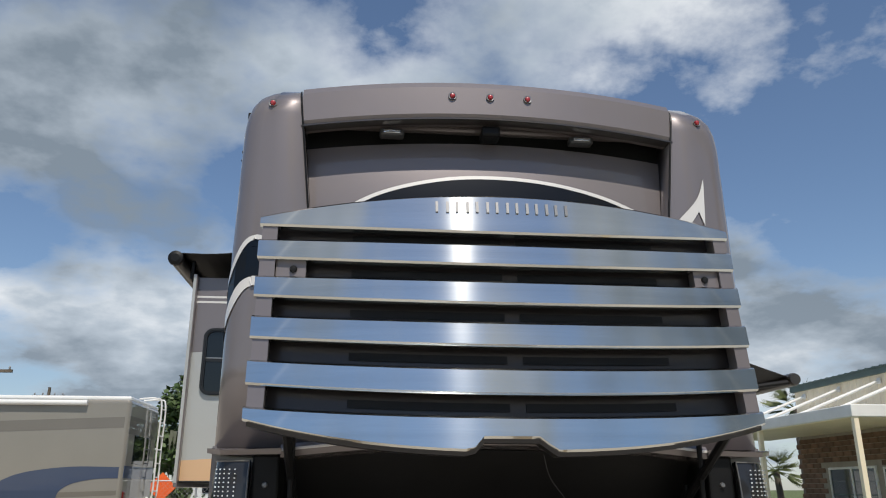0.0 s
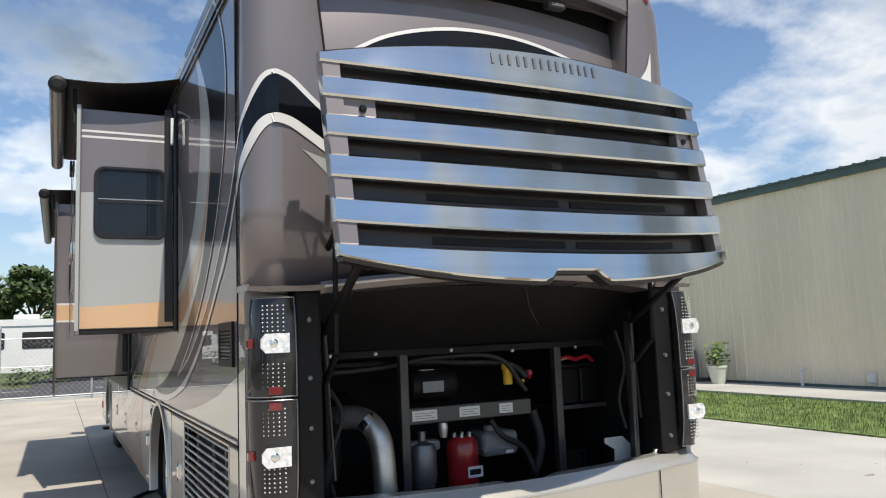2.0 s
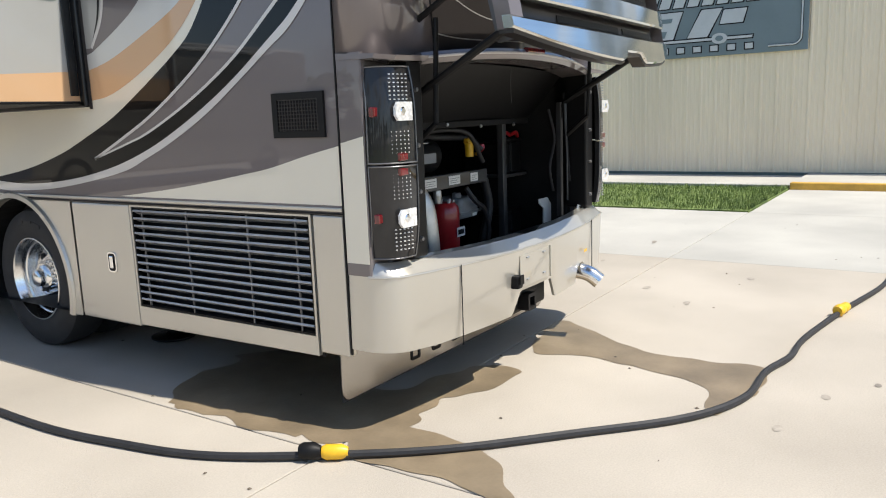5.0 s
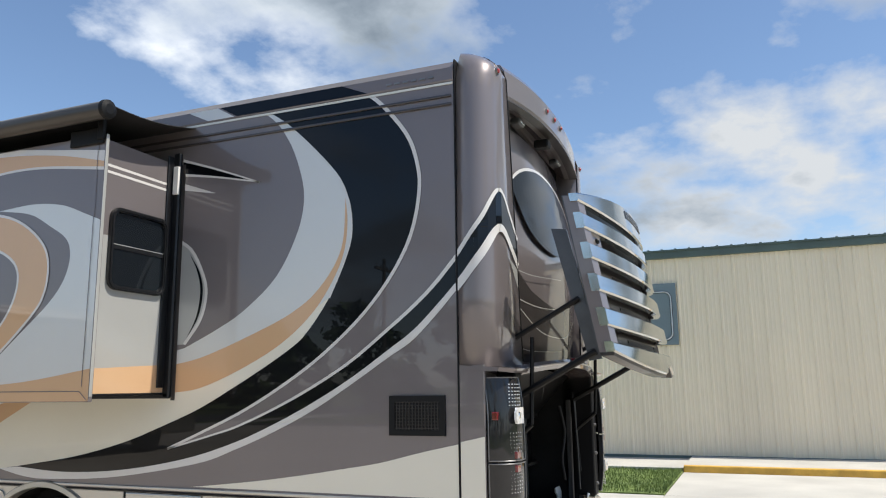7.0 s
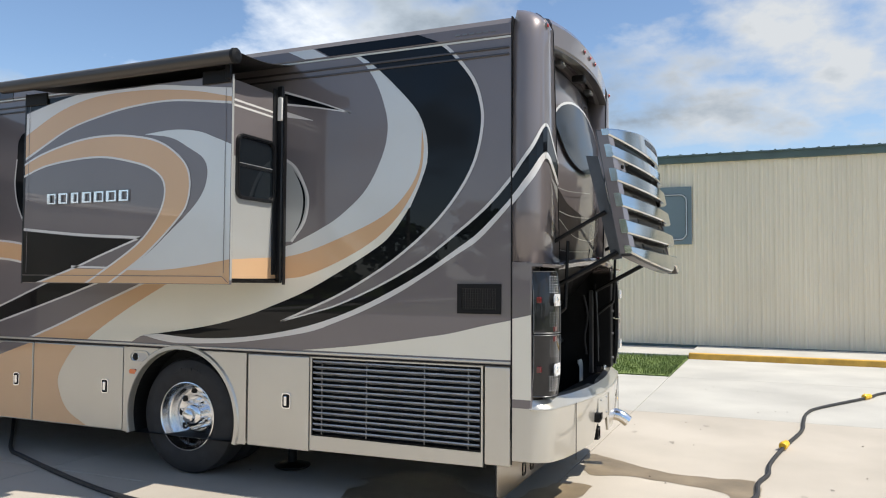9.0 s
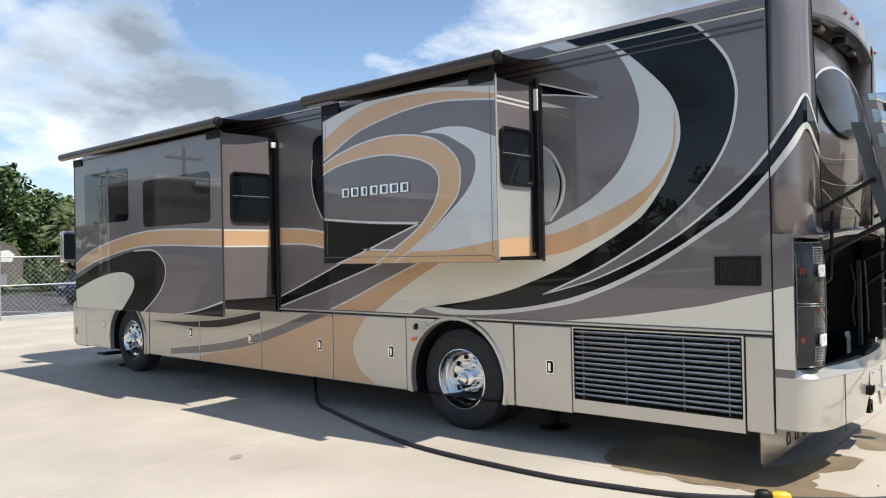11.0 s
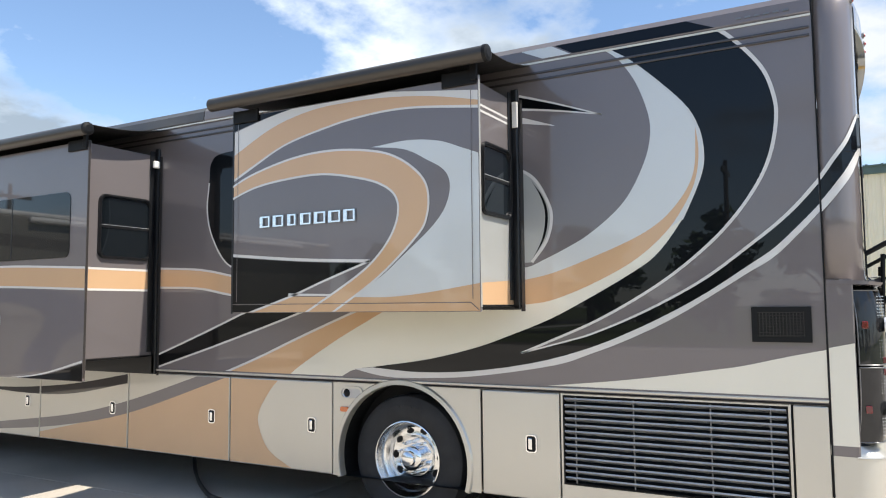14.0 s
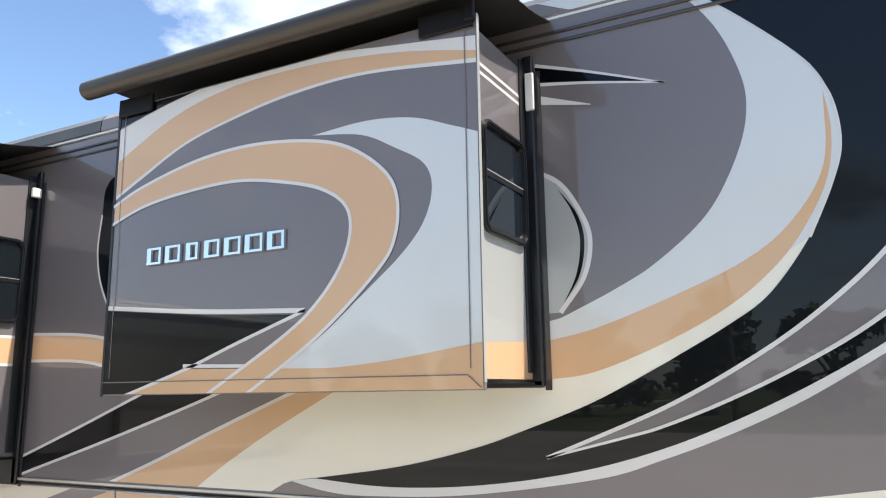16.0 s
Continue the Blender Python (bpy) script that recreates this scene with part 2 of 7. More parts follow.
M_SIGN = mat("sign_panel_blue_grey", (0.17, 0.225, 0.245), 0.5, 0, 0.1, 0.08, 1, 0.04, 20)
M_SIGNL = mat("sign_silver", (0.58, 0.60, 0.60), 0.4, 0.2, 0.1, 0.05, 3)
M_LEAF = mat("oak_leaves", (0.032, 0.058, 0.017), 0.6, 0, 0, 0.45, 1.2, 0.3, 9, col2=(0.065, 0.105, 0.027))
M_LEAF2 = mat("palm_leaves", (0.065, 0.085, 0.022), 0.55, 0, 0, 0.3, 2, 0.3, 9, col2=(0.10, 0.12, 0.04))
M_MOSS = mat("spanish_moss", (0.13, 0.135, 0.095), 0.95, 0, 0, 0.25, 2, 0.2, 9)
M_BARK = mat("bark", (0.13, 0.105, 0.08), 0.9, 0, 0, 0.3, 3, 0.2, 30, 0.6, 20, 0.02, stretch=(1, 1, 0.25))
M_GALV = mat("galvanised_steel", (0.50, 0.51, 0.52), 0.42, 0.8, 0, 0.1, 4, 0.06, 60)
M_RVB = paint("beige_coach_paint", (0.23, 0.215, 0.185), 0.1, 0.4)
M_RVBL = paint("slate_blue_paint", (0.045, 0.062, 0.11), 0.1, 0.4)
M_RVG = paint("brown_grey_paint", (0.16, 0.145, 0.125), 0.1, 0.4)
M_RVW = mat("white_gelcoat", (0.74, 0.74, 0.72), 0.35, 0, 0.5, 0.05, 1, 0.03, 20)
M_ORANGE = mat("orange_sign_sheet", (0.85, 0.13, 0.02), 0.5, 0, 0, 0.04, 5)
M_TERRA = mat("terracotta", (0.42, 0.13, 0.06), 0.8, 0, 0, 0.15, 6, 0.1, 60)
M_POTW = mat("pale_glazed_pot", (0.55, 0.57, 0.48), 0.35, 0, 0.4, 0.1, 8, 0.05, 60)
M_GLASSB = mat("office_window_glass", (0.02, 0.035, 0.04), 0.03, 0, 1.0, 0.2, 1.0, 0.05, 20)
M_CAR = paint("dark_blue_car_paint", (0.03, 0.045, 0.07), 0.4)


# ---------- building helpers ----------
from mathutils.geometry import tessellate_polygon

def part(name, bm, material, parent, label="", smooth=False):
    me = bpy.data.meshes.new(name)
    bmesh.ops.recalc_face_normals(bm, faces=bm.faces[:])
    if smooth:
        for f in bm.faces:
            f.smooth = True
        for e in bm.edges:
            if len(e.link_faces) == 2 and e.calc_face_angle(0) > 0.7:
                e.smooth = False
    bm.to_mesh(me)
    bm.free()
    me.materials.append(material)
    while parent and parent.parent and parent.parent.parent:
        parent = parent.parent
    ob = new(name, me)
    ob.parent = parent
    if label:
        tagged(ob, label)
    return ob


def thing(name, label, category, at=(0, 0, 0), group="", kind=""):
    e = new(name)
    e.empty_display_size = 0.2
    e.location = at
    return tagged(e, label, category, group, kind)


def add_box(bm, x0, x1, y0, y1, z0, z1, bevel=0.0, seg=2, m=None):
    g = bmesh.ops.create_cube(bm, size=1.0)
    vs = g["verts"]
    bmesh.ops.scale(bm, vec=(x1 - x0, y1 - y0, z1 - z0), verts=vs)
    bmesh.ops.translate(bm, vec=((x0 + x1) / 2, (y0 + y1) / 2, (z0 + z1) / 2), verts=vs)
    if bevel:
        es = list({e for v in vs for e in v.link_edges})
        r = bmesh.ops.bevel(bm, geom=es, offset=bevel, segments=seg, affect="EDGES", profile=0.5)
        vs = list({v for f in r["faces"] for v in f.verts} | {v for v in vs if v.is_valid})
    if m is not None:
        bmesh.ops.transform(bm, matrix=m, verts=[v for v in vs if v.is_valid])
    return bm


def box(*a, **k):
    return add_box(bmesh.new(), *a, **k)


def tube(bm, pts, r, n=10, close=True):
    """A round tube along points; r is a number or one per point."""
    pts = [Vector(p) for p in pts]
    rs = r if isinstance(r, (list, tuple)) else [r] * len(pts)
    rings, side = [], None
    for i, p in enumerate(pts):
        d = (pts[min(i + 1, len(pts) - 1)] - pts[max(i - 1, 0)]).normalized()
        if side is None:
            side = d.orthogonal().normalized()
        side = (side - d * side.dot(d)).normalized()
        up = d.cross(side)
        rings.append([bm.verts.new(p + (side * math.cos(2 * math.pi * k / n) + up * math.sin(2 * math.pi * k / n)) * rs[i]) for k in range(n)])
    for a, b in zip(rings, rings[1:]):
        for k in range(n):
            bm.faces.new((a[k], a[(k + 1) % n], b[(k + 1) % n], b[k]))
    if close:
        bm.faces.new(rings[0]); bm.faces.new(rings[-1])
    return bm


def smooth_line(pts, n=8):
    """A smooth line through a few control points (Catmull-Rom)."""
    p = [Vector(q) for q in pts]
    if len(p) < 3:
        return p
    ext = [p[0] * 2 - p[1]] + p + [p[-1] * 2 - p[-2]]
    out = []
    for i in range(1, len(ext) - 2):
        a, b, c, d = ext[i - 1:i + 3]
        for k in range(n):
            t = k / n
            out.append(0.5 * ((2 * b) + (c - a) * t + (2 * a - 5 * b + 4 * c - d) * t * t + (3 * b - a - 3 * c + d) * t ** 3))
    return out + [p[-1]]


def lathe(bm, prof, n=40, axis="x", at=(0, 0, 0)):
    """Turns a profile of (radius, along) round an axis through at."""
    rings = []
    for r, h in prof:
        ring = []
        for k in range(n):
            a = 2 * math.pi * k / n
            c, s = r * math.cos(a), r * math.sin(a)
            v = {"x": (h, c, s), "y": (c, h, s), "z": (c, s, h)}[axis]
            ring.append(bm.verts.new(Vector(v) + Vector(at)))
        rings.append(ring)
    for a, b in zip(rings, rings[1:]):
        for k in range(n):
            bm.faces.new((a[k], a[(k + 1) % n], b[(k + 1) % n], b[k]))
    bmesh.ops.remove_doubles(bm, verts=bm.verts[:], dist=1e-5)
    return bm


def grid_sheet(fn, us, vs):
    """A sheet of faces from fn(u, v)."""
    bm = bmesh.new()
    g = [[bm.verts.new(fn(u, v)) for u in us] for v in vs]
    for j in range(len(vs) - 1):
        for i in range(len(us) - 1):
            bm.faces.new((g[j][i], g[j][i + 1], g[j + 1][i + 1], g[j + 1][i]))
    return bm


def thicken(bm, d):
    bmesh.ops.recalc_face_normals(bm, faces=bm.faces[:])
    bmesh.ops.solidify(bm, geom=bm.faces[:], thickness=d)
    return bm


def lin(a, b, n):
    return [a + (b - a) * i / (n - 1) for i in range(n)]


def shape(edges, place, clip=None):
    """A flat painted shape. edges: runs of control points (a, b), each run smooth, joined at corners. place(a, b): the point in space.
    clip: (a0, a1, b0, b1) keeps it on its panel."""
    pts = []
    for run in edges:
        for q in smooth_line([(a, b, 0) for a, b in run]):
            if not pts or (q - pts[-1]).length > 1e-4:
                pts.append(q)
    if (pts[0] - pts[-1]).length < 1e-4:
        pts.pop()
    bm = bmesh.new()
    vs = [bm.verts.new(q) for q in pts]
    for tri in tessellate_polygon([pts]):
        bm.faces.new([vs[k] for k in tri])
    if clip:
        for axis, v, s in ((0, clip[0], -1), (0, clip[1], 1), (1, clip[2], -1), (1, clip[3], 1)):
            no, co = [0, 0, 0], [0, 0, 0]
            no[axis], co[axis] = s, v
            bmesh.ops.bisect_plane(bm, geom=bm.verts[:] + bm.edges[:] + bm.faces[:], plane_co=co, plane_no=no, clear_outer=True)
    for v in bm.verts:
        v.co = Vector(place(v.co.x, v.co.y))
    return bm


def stripe(pts, w, place, clip=None, n=10):
    """A painted line of width w (a number, or start and end)."""
    c = smooth_line([(a, b, 0) for a, b in pts], n)
    w0, w1 = w if isinstance(w, tuple) else (w, w)
    left, right = [], []
    for i, p in enumerate(c):
        d = (c[min(i + 1, len(c) - 1)] - c[max(i - 1, 0)]).normalized()
        o = Vector((-d.y, d.x, 0)) * (w0 + (w1 - w0) * i / (len(c) - 1)) / 2
        left.append(p + o); right.append(p - o)
    bm = bmesh.new()
    L_, R_ = [bm.verts.new(p) for p in left], [bm.verts.new(p) for p in right]
    for i in range(len(c) - 1):
        bm.faces.new((L_[i], L_[i + 1], R_[i + 1], R_[i]))
    if clip:
        for axis, v, s in ((0, clip[0], -1), (0, clip[1], 1), (1, clip[2], -1), (1, clip[3], 1)):
            no, co = [0, 0, 0], [0, 0, 0]
            no[axis], co[axis] = s, v
            bmesh.ops.bisect_plane(bm, geom=bm.verts[:] + bm.edges[:] + bm.faces[:], plane_co=co, plane_no=no, clear_outer=True)
    for v in bm.verts:
        v.co = Vector(place(v.co.x, v.co.y))
    return bm


def round_rect(a0, a1, b0, b1, r, n=6):
    out = []
    for ca, cb, s in ((a1 - r, b1 - r, 0), (a0 + r, b1 - r, 90), (a0 + r, b0 + r, 180), (a1 - r, b0 + r, 270)):
        for k in range(n + 1):
            t = radians(s + 90 * k / n)
            out.append((ca + r * math.cos(t), cb + r * math.sin(t)))
    return out


def slab(outline, place_at, d):
    """A plate with that outline; place_at(a, b, h): the point at height h over the surface; d: thickness."""
    bm = bmesh.new()
    lo = [bm.verts.new(place_at(a, b, 0)) for a, b in outline]
    hi = [bm.verts.new(place_at(a, b, d)) for a, b in outline]
    bm.faces.new(lo); bm.faces.new(hi)
    n = len(lo)
    for i in range(n):
        bm.faces.new((lo[i], lo[(i + 1) % n], hi[(i + 1) % n], hi[i]))
    return bm


def ring_slab(outer, inner, place_at, d):
    bm = bmesh.new()
    rows = [[bm.verts.new(place_at(a, b, h)) for a, b in o] for o, h in ((outer, 0), (outer, d), (inner, d), (inner, 0))]
    n = len(outer)
    for k in range(4):
        r0, r1 = rows[k], rows[(k + 1) % 4]
        for i in range(n):
            bm.faces.new((r0[i], r0[(i + 1) % n], r1[(i + 1) % n], r1[i]))
    return bm


# ---------- the motorhome ----------
W, S2, S1 = -1.305, -1.953, -2.09          # side wall, rear slide face, front slide face
coach = thing("motorhome", "large taupe silver and peach motorhome with raised rear engine hatch", "motorhome")


def wall_at(layer):
    return lambda a, b: (W - 0.0007 * layer, a, b)


def body_profile(y):
    """Upper body section, from the left sill over the roof to the right sill."""
    pts = [(W, 1.085), (W, 3.40)]
    for k in range(1, 9):
        t = radians(90 * k / 8)
        pts.append((W + 0.16 * (1 - math.cos(t)), 3.40 + 0.16 * math.sin(t)))
    pts += [(-0.6, 3.60)]
    pts += [(-x, z) for x, z in reversed(pts)]
    return [(x, y, z) for x, z in pts]


def loft(rings, caps=True):
    bm = bmesh.new()
    vs = [[bm.verts.new(p) for p in r] for r in rings]
    n = len(vs[0])
    for a, b in zip(vs, vs[1:]):
        for k in range(n):
            bm.faces.new((a[k], a[(k + 1) % n], b[(k + 1) % n], b[k]))
    if caps:
        bm.faces.new(vs[0]); bm.faces.new(vs[-1])
    return bm


part("upper_body", loft([body_profile(y) for y in (1.25, 11.30)]), M_TAUPE, coach, "taupe glossy painted side walls and roof")
# the wall behind the engine bay, left and right of it
part("rear_side_wall", box(W, W + 0.05, 0.175, 1.25, 1.085, 3.46), M_TAUPE, coach)
part("rear_side_wall", box(-W - 0.05, -W, 0.175, 1.25, 1.085, 3.46), M_TAUPE, coach)
part("rear_roof", box(W + 0.14, -W - 0.14, 0.1, 1.25, 3.50, 3.58, 0.02), M_TAUPE, coach)
part("front_cap", loft([body_profile(11.30), [(x * 0.985, 11.55, z * (0.985 if z > 2 else 1)) for x, _, z in body_profile(0)],
                        [(x * 0.9, 11.75, 1.085 + (z - 1.085) * 0.93) for x, _, z in body_profile(0)]]), M_TAUPE, coach)
part("windshield", box(-1.08, 1.08, 11.70, 11.765, 1.75, 2.95, 0.03), M_GLASS, coach, "tinted curved windshield")
part("chassis", box(-1.05, 1.05, 1.3, 11.3, 0.42, 1.09, 0.03), M_BAY, coach, "dark underbody and chassis")
part("roof_unit", box(-0.45, 0.45, 5.0, 5.9, 3.59, 3.80, 0.08, 3), M_TAUPE_D, coach, "low roof air conditioner cover")


# seam between wall and rear cap, body trims
part("seam", box(W - 0.004, W + 0.01, 0.170, 0.178, 0.40, 3.46), M_DARK, coach)
part("belt_trim", box(W - 0.010, W, 0.178, 11.3, 1.088, 1.097, 0.002), M_DARK, coach, "thin dark belt trim")
part("belt_trim", box(W - 0.013, W, 0.178, 11.3, 1.103, 1.122, 0.005), M_SKIRT, coach)
for z in (3.325, 3.375):
    part("gutter_trim", box(W - 0.014, W, 0.19, 11.2, z - 0.008, z + 0.008, 0.004), M_TAUPE_D, coach)
# patio awning case along the roof edge
prof = [(W + 0.10, 3.46), (W + 0.015, 3.455), (W - 0.002, 3.475), (W + 0.006, 3.555), (W + 0.04, 3.60), (W + 0.10, 3.605)]
part("awning_case", loft([[(x, y, z) for x, z in prof] for y in (0.182, 5.35)]), M_TAUPE, coach, "long taupe awning housing on the roof edge")
part("awning_case", loft([[(x, y, z) for x, z in prof] for y in (5.36, 10.9)]), M_TAUPE_D, coach)
part("awning_lip", loft([[(x, y, z) for x, z in [(W + 0.02, 3.446), (W - 0.006, 3.446), (W - 0.008, 3.458), (W + 0.02, 3.458)]] for y in (0.182, 10.9)]), M_SILVER, coach)
part("awning_end", box(W + 0.006, W + 0.10, 0.170, 0.181, 3.43, 3.60, 0.004), M_DARK, coach)

# --- painted swooshes of the left wall, laid from the ground colour up ---
CL = (0.18, 11.29, 1.132, 3.445)
D_OUT = [(1.93, 3.62), (1.60, 3.54), (1.31, 3.37), (1.09, 3.163), (0.92, 2.968), (0.851, 2.80), (0.838, 2.61), (0.887, 2.448), (0.985, 2.24), (1.15, 2.025), (1.32, 1.905), (1.59, 1.755)]
D_LOW = [(1.59, 1.755), (1.90, 1.60), (2.21, 1.482), (2.50, 1.385), (2.91, 1.29), (3.42, 1.216)]
D_IN = [(1.80, 3.60), (1.456, 3.441), (1.293, 3.253), (1.197, 3.02), (1.173, 2.836), (1.224, 2.631), (1.364, 2.387), (1.588, 2.197), (1.786, 2.088), (2.04, 1.976)]
B_OUT = [(1.00, 3.617), (0.76, 3.485), (0.628, 3.375), (0.47, 3.17), (0.405, 2.978), (0.398, 2.819), (0.44, 2.611), (0.523, 2.431), (0.66, 2.24), (0.83, 2.065), (1.07, 1.875), (1.33, 1.713), (1.60, 1.572), (1.91, 1.442), (2.134, 1.353)]
BAND_T = [(0.165, 2.44), (0.30, 2.29), (0.425, 2.175), (0.585, 2.05), (0.83, 1.87), (1.075, 1.73), (1.34, 1.603), (1.61, 1.495), (1.79, 1.443), (2.134, 1.353)]
BAND_B = [(0.165, 2.298), (0.30, 2.16), (0.44, 2.03), (0.595, 1.925), (0.835, 1.77), (1.08, 1.635), (1.35, 1.508), (1.61, 1.405), (1.91, 1.316), (2.23, 1.252), (2.55, 1.211), (2.85, 1.192), (3.1, 1.192), (3.42, 1.212)]
PALE_B = [(0.165, 2.252), (0.30, 2.108), (0.444, 1.973), (0.60, 1.878), (0.835, 1.732), (1.08, 1.59), (1.35, 1.463), (1.615, 1.36), (1.91, 1.268), (2.55, 1.171), (3.1, 1.141), (3.35, 1.15), (3.608, 1.196)]
g = lambda nm, bm, m, lab="": part(nm, bm, m, coach, lab)
# cream field below and behind the big D
g("painted_field", shape([[(4.75, 1.06), (4.40, 1.22), (3.98, 1.43), (3.50, 1.66)], [(3.50, 1.66), (2.1, 1.72)], [(2.1, 1.72), (2.1, 3.62), (1.93, 3.62)],
                          D_OUT, D_LOW, [(3.42, 1.216), (3.55, 1.20), (3.9, 1.13), (4.75, 1.06)]], wall_at(1), CL), M_CREAM, "cream painted field")
g("painted_field", shape([[(3.42, 1.216), (3.608, 1.196)], [(3.608, 1.196), (3.75, 1.12)], [(3.75, 1.12), (4.4, 1.12)], [(4.4, 1.12), (4.0, 1.25), (3.42, 1.30)], [(3.42, 1.30), (3.42, 1.216)]], wall_at(1.5), CL), M_CREAM)
g("painted_arc", shape([[(2.12, 3.62), (1.93, 3.62)], D_OUT[:9], [(0.985, 2.24), (1.30, 2.06), (1.59, 1.93), (2.12, 1.78)], [(2.12, 1.78), (2.12, 3.62)]], wall_at(2), CL), M_SILVER, "pale silver arc")
g("painted_center", shape([D_IN, [(2.04, 1.976), (2.14, 1.955)], [(2.14, 1.955), (2.14, 3.60)], [(2.14, 3.60), (1.80, 3.60)]], wall_at(3), CL), M_TAUPE, "taupe center of the arc")
g("painted_crescent", shape([[(0.880, 2.84), (0.907, 2.53), (1.052, 2.305), (1.255, 2.158), (1.586, 2.022), (1.891, 1.918), (2.12, 1.872)], [(2.12, 1.872), (2.12, 1.697)],
                             [(2.12, 1.697), (1.895, 1.728), (1.59, 1.84), (1.30, 1.99), (1.09, 2.165), (0.957, 2.35), (0.888, 2.51), (0.866, 2.68), (0.880, 2.84)]], wall_at(3), CL), M_PEACH, "peach crescent")
g("painted_crescent", shape([[(1.60, 3.62), (1.50, 3.50)] + D_OUT[2:], D_LOW, list(reversed(BAND_B))[:5], [(2.23, 1.252), (2.134, 1.353)], list(reversed(B_OUT))], wall_at(4), CL), M_BLACK, "black crescent")
g("pinstripe", stripe(B_OUT, (0.026, 0.016), wall_at(6), CL), M_LINE)
g("pinstripe", stripe(D_OUT[4:9], (0.004, 0.016), wall_at(5), CL), M_LINE)
# taupe sliver and lower black band
g("painted_band", shape([BAND_T, [(2.134, 1.353), (2.23, 1.252)], list(reversed(BAND_B[:10]))], wall_at(4), CL), M_BLACK, "black swoosh band")
g("pinstripe", stripe(BAND_T, (0.024, 0.010), wall_at(6), CL), M_LINE)
g("painted_stripe", shape([BAND_B, [(3.42, 1.212), (3.608, 1.196)], list(reversed(PALE_B))], wall_at(6), CL), M_LINE, "pale silver tapering stripe")
g("painted_field", shape([[(0.17, 1.415), (0.38, 1.37), (0.65, 1.305), (0.87, 1.268), (1.107, 1.23), (1.37, 1.193), (1.624, 1.163), (1.958, 1.13), (2.2, 1.12)], [(2.2, 1.12), (0.17, 1.12)]], wall_at(1), CL), M_CREAM)
cs = lambda a, b: (W - 0.0035 + 0.008 * (b - 3.475) / 0.08, a, b)
g("painted_arc", shape([[(1.93, 3.475), (1.72, 3.475)], [(1.72, 3.475), (1.86, 3.555)], [(1.86, 3.555), (2.10, 3.555)], [(2.10, 3.555), (1.93, 3.475)]], cs), M_SILVER)
g("painted_crescent", shape([[(1.70, 3.475), (0.74, 3.475)], [(0.74, 3.475), (0.92, 3.555)], [(0.92, 3.555), (1.84, 3.555)], [(1.84, 3.555), (1.70, 3.475)]], cs), M_BLACK)
# spikes and oval beside the slide room
g("painted_spike", shape([[(2.12, 3.225), (1.85, 3.13), (1.52, 3.01)], [(1.52, 3.01), (1.85, 3.08), (2.12, 3.13)]], wall_at(5), CL), M_BLACK)
g("pinstripe", stripe([(2.12, 3.225), (1.85, 3.135), (1.50, 3.005)], (0.018, 0.008), wall_at(6), CL), M_LINE)
g("pinstripe", stripe([(2.12, 3.125), (1.85, 3.08), (1.50, 3.008)], (0.018, 0.008), wall_at(6), CL), M_LINE)
g("pinstripe", stripe([(2.14, 3.05), (1.85, 2.972)], (0.05, 0.004), wall_at(5), CL), M_LINE)
# painted oval, its silver greyed for the slide room's shade and reflection
g("painted_oval", shape([[(2.16, 2.70), (2.02, 2.61), (1.89, 2.37), (1.91, 2.18), (2.04, 2.00)], [(2.04, 2.00), (2.16, 2.00)], [(2.16, 2.00), (2.16, 2.70)]], wall_at(4), CL), M_SILVER_D)
g("painted_crescent", shape([[(2.03, 2.585), (1.945, 2.46), (1.912, 2.33), (1.94, 2.17), (2.03, 2.03)], [(2.03, 2.03), (1.958, 2.17), (1.932, 2.33), (1.962, 2.46), (2.03, 2.585)]], wall_at(5), CL), M_BLACK)
g("pinstripe", stripe([(2.16, 2.70), (2.02, 2.61), (1.93, 2.47), (1.885, 2.33), (1.92, 2.16), (2.04, 2.00)], 0.022, wall_at(5), CL), M_LINE)
# between the slide rooms
g("painted_oval", shape([[(4.3, 3.13), (5.05, 3.13), (5.24, 3.06), (5.27, 2.86), (5.29, 2.60), (5.22, 2.35), (5.03, 2.10), (4.7, 1.98)], [(4.7, 1.98), (4.3, 1.98)], [(4.3, 1.98), (4.3, 3.13)]], wall_at(4), CL), M_BLACK)
g("pinstripe", stripe([(5.27, 2.86), (5.29, 2.60), (5.22, 2.35), (5.03, 2.10), (4.7, 1.98)], 0.016, wall_at(5), CL), M_LINE)
g("painted_stripe", shape([[(5.95, 2.08), (5.4, 2.05), (5.02, 1.99), (4.3, 1.84)], [(4.3, 1.84), (4.3, 1.70)], [(4.3, 1.70), (5.02, 1.82), (5.4, 1.88), (5.95, 1.90)]], wall_at(2), CL), M_PEACH)
g("pinstripe", stripe([(5.95, 2.085), (5.4, 2.055), (5.02, 1.995), (4.3, 1.845)], 0.02, wall_at(3), CL), M_LINE)
g("pinstripe", stripe([(5.95, 1.90), (5.4, 1.88), (5.02, 1.82), (4.3, 1.70)], 0.02, wall_at(3), CL), M_LINE)
K_T = [(6.2, 1.16), (5.922, 1.257), (5.401, 1.438), (4.832, 1.645), (4.70, 1.69)]
K_B = [(6.2, 1.06), (5.909, 1.143), (5.21, 1.339), (4.55, 1.533), (4.20, 1.641), (4.05, 1.69)]
P_T = [(5.25, 1.05), (5.178, 1.071), (4.665, 1.251), (4.16, 1.448), (3.664, 1.633), (3.5, 1.69)]
P_B = [(4.36, 1.05), (4.207, 1.179), (3.80, 1.416), (3.348, 1.643), (3.25, 1.69)]
g("painted_band", shape([K_T, [(4.70, 1.69), (4.05, 1.69)], list(reversed(K_B))], wall_at(3), CL), M_BLACK)
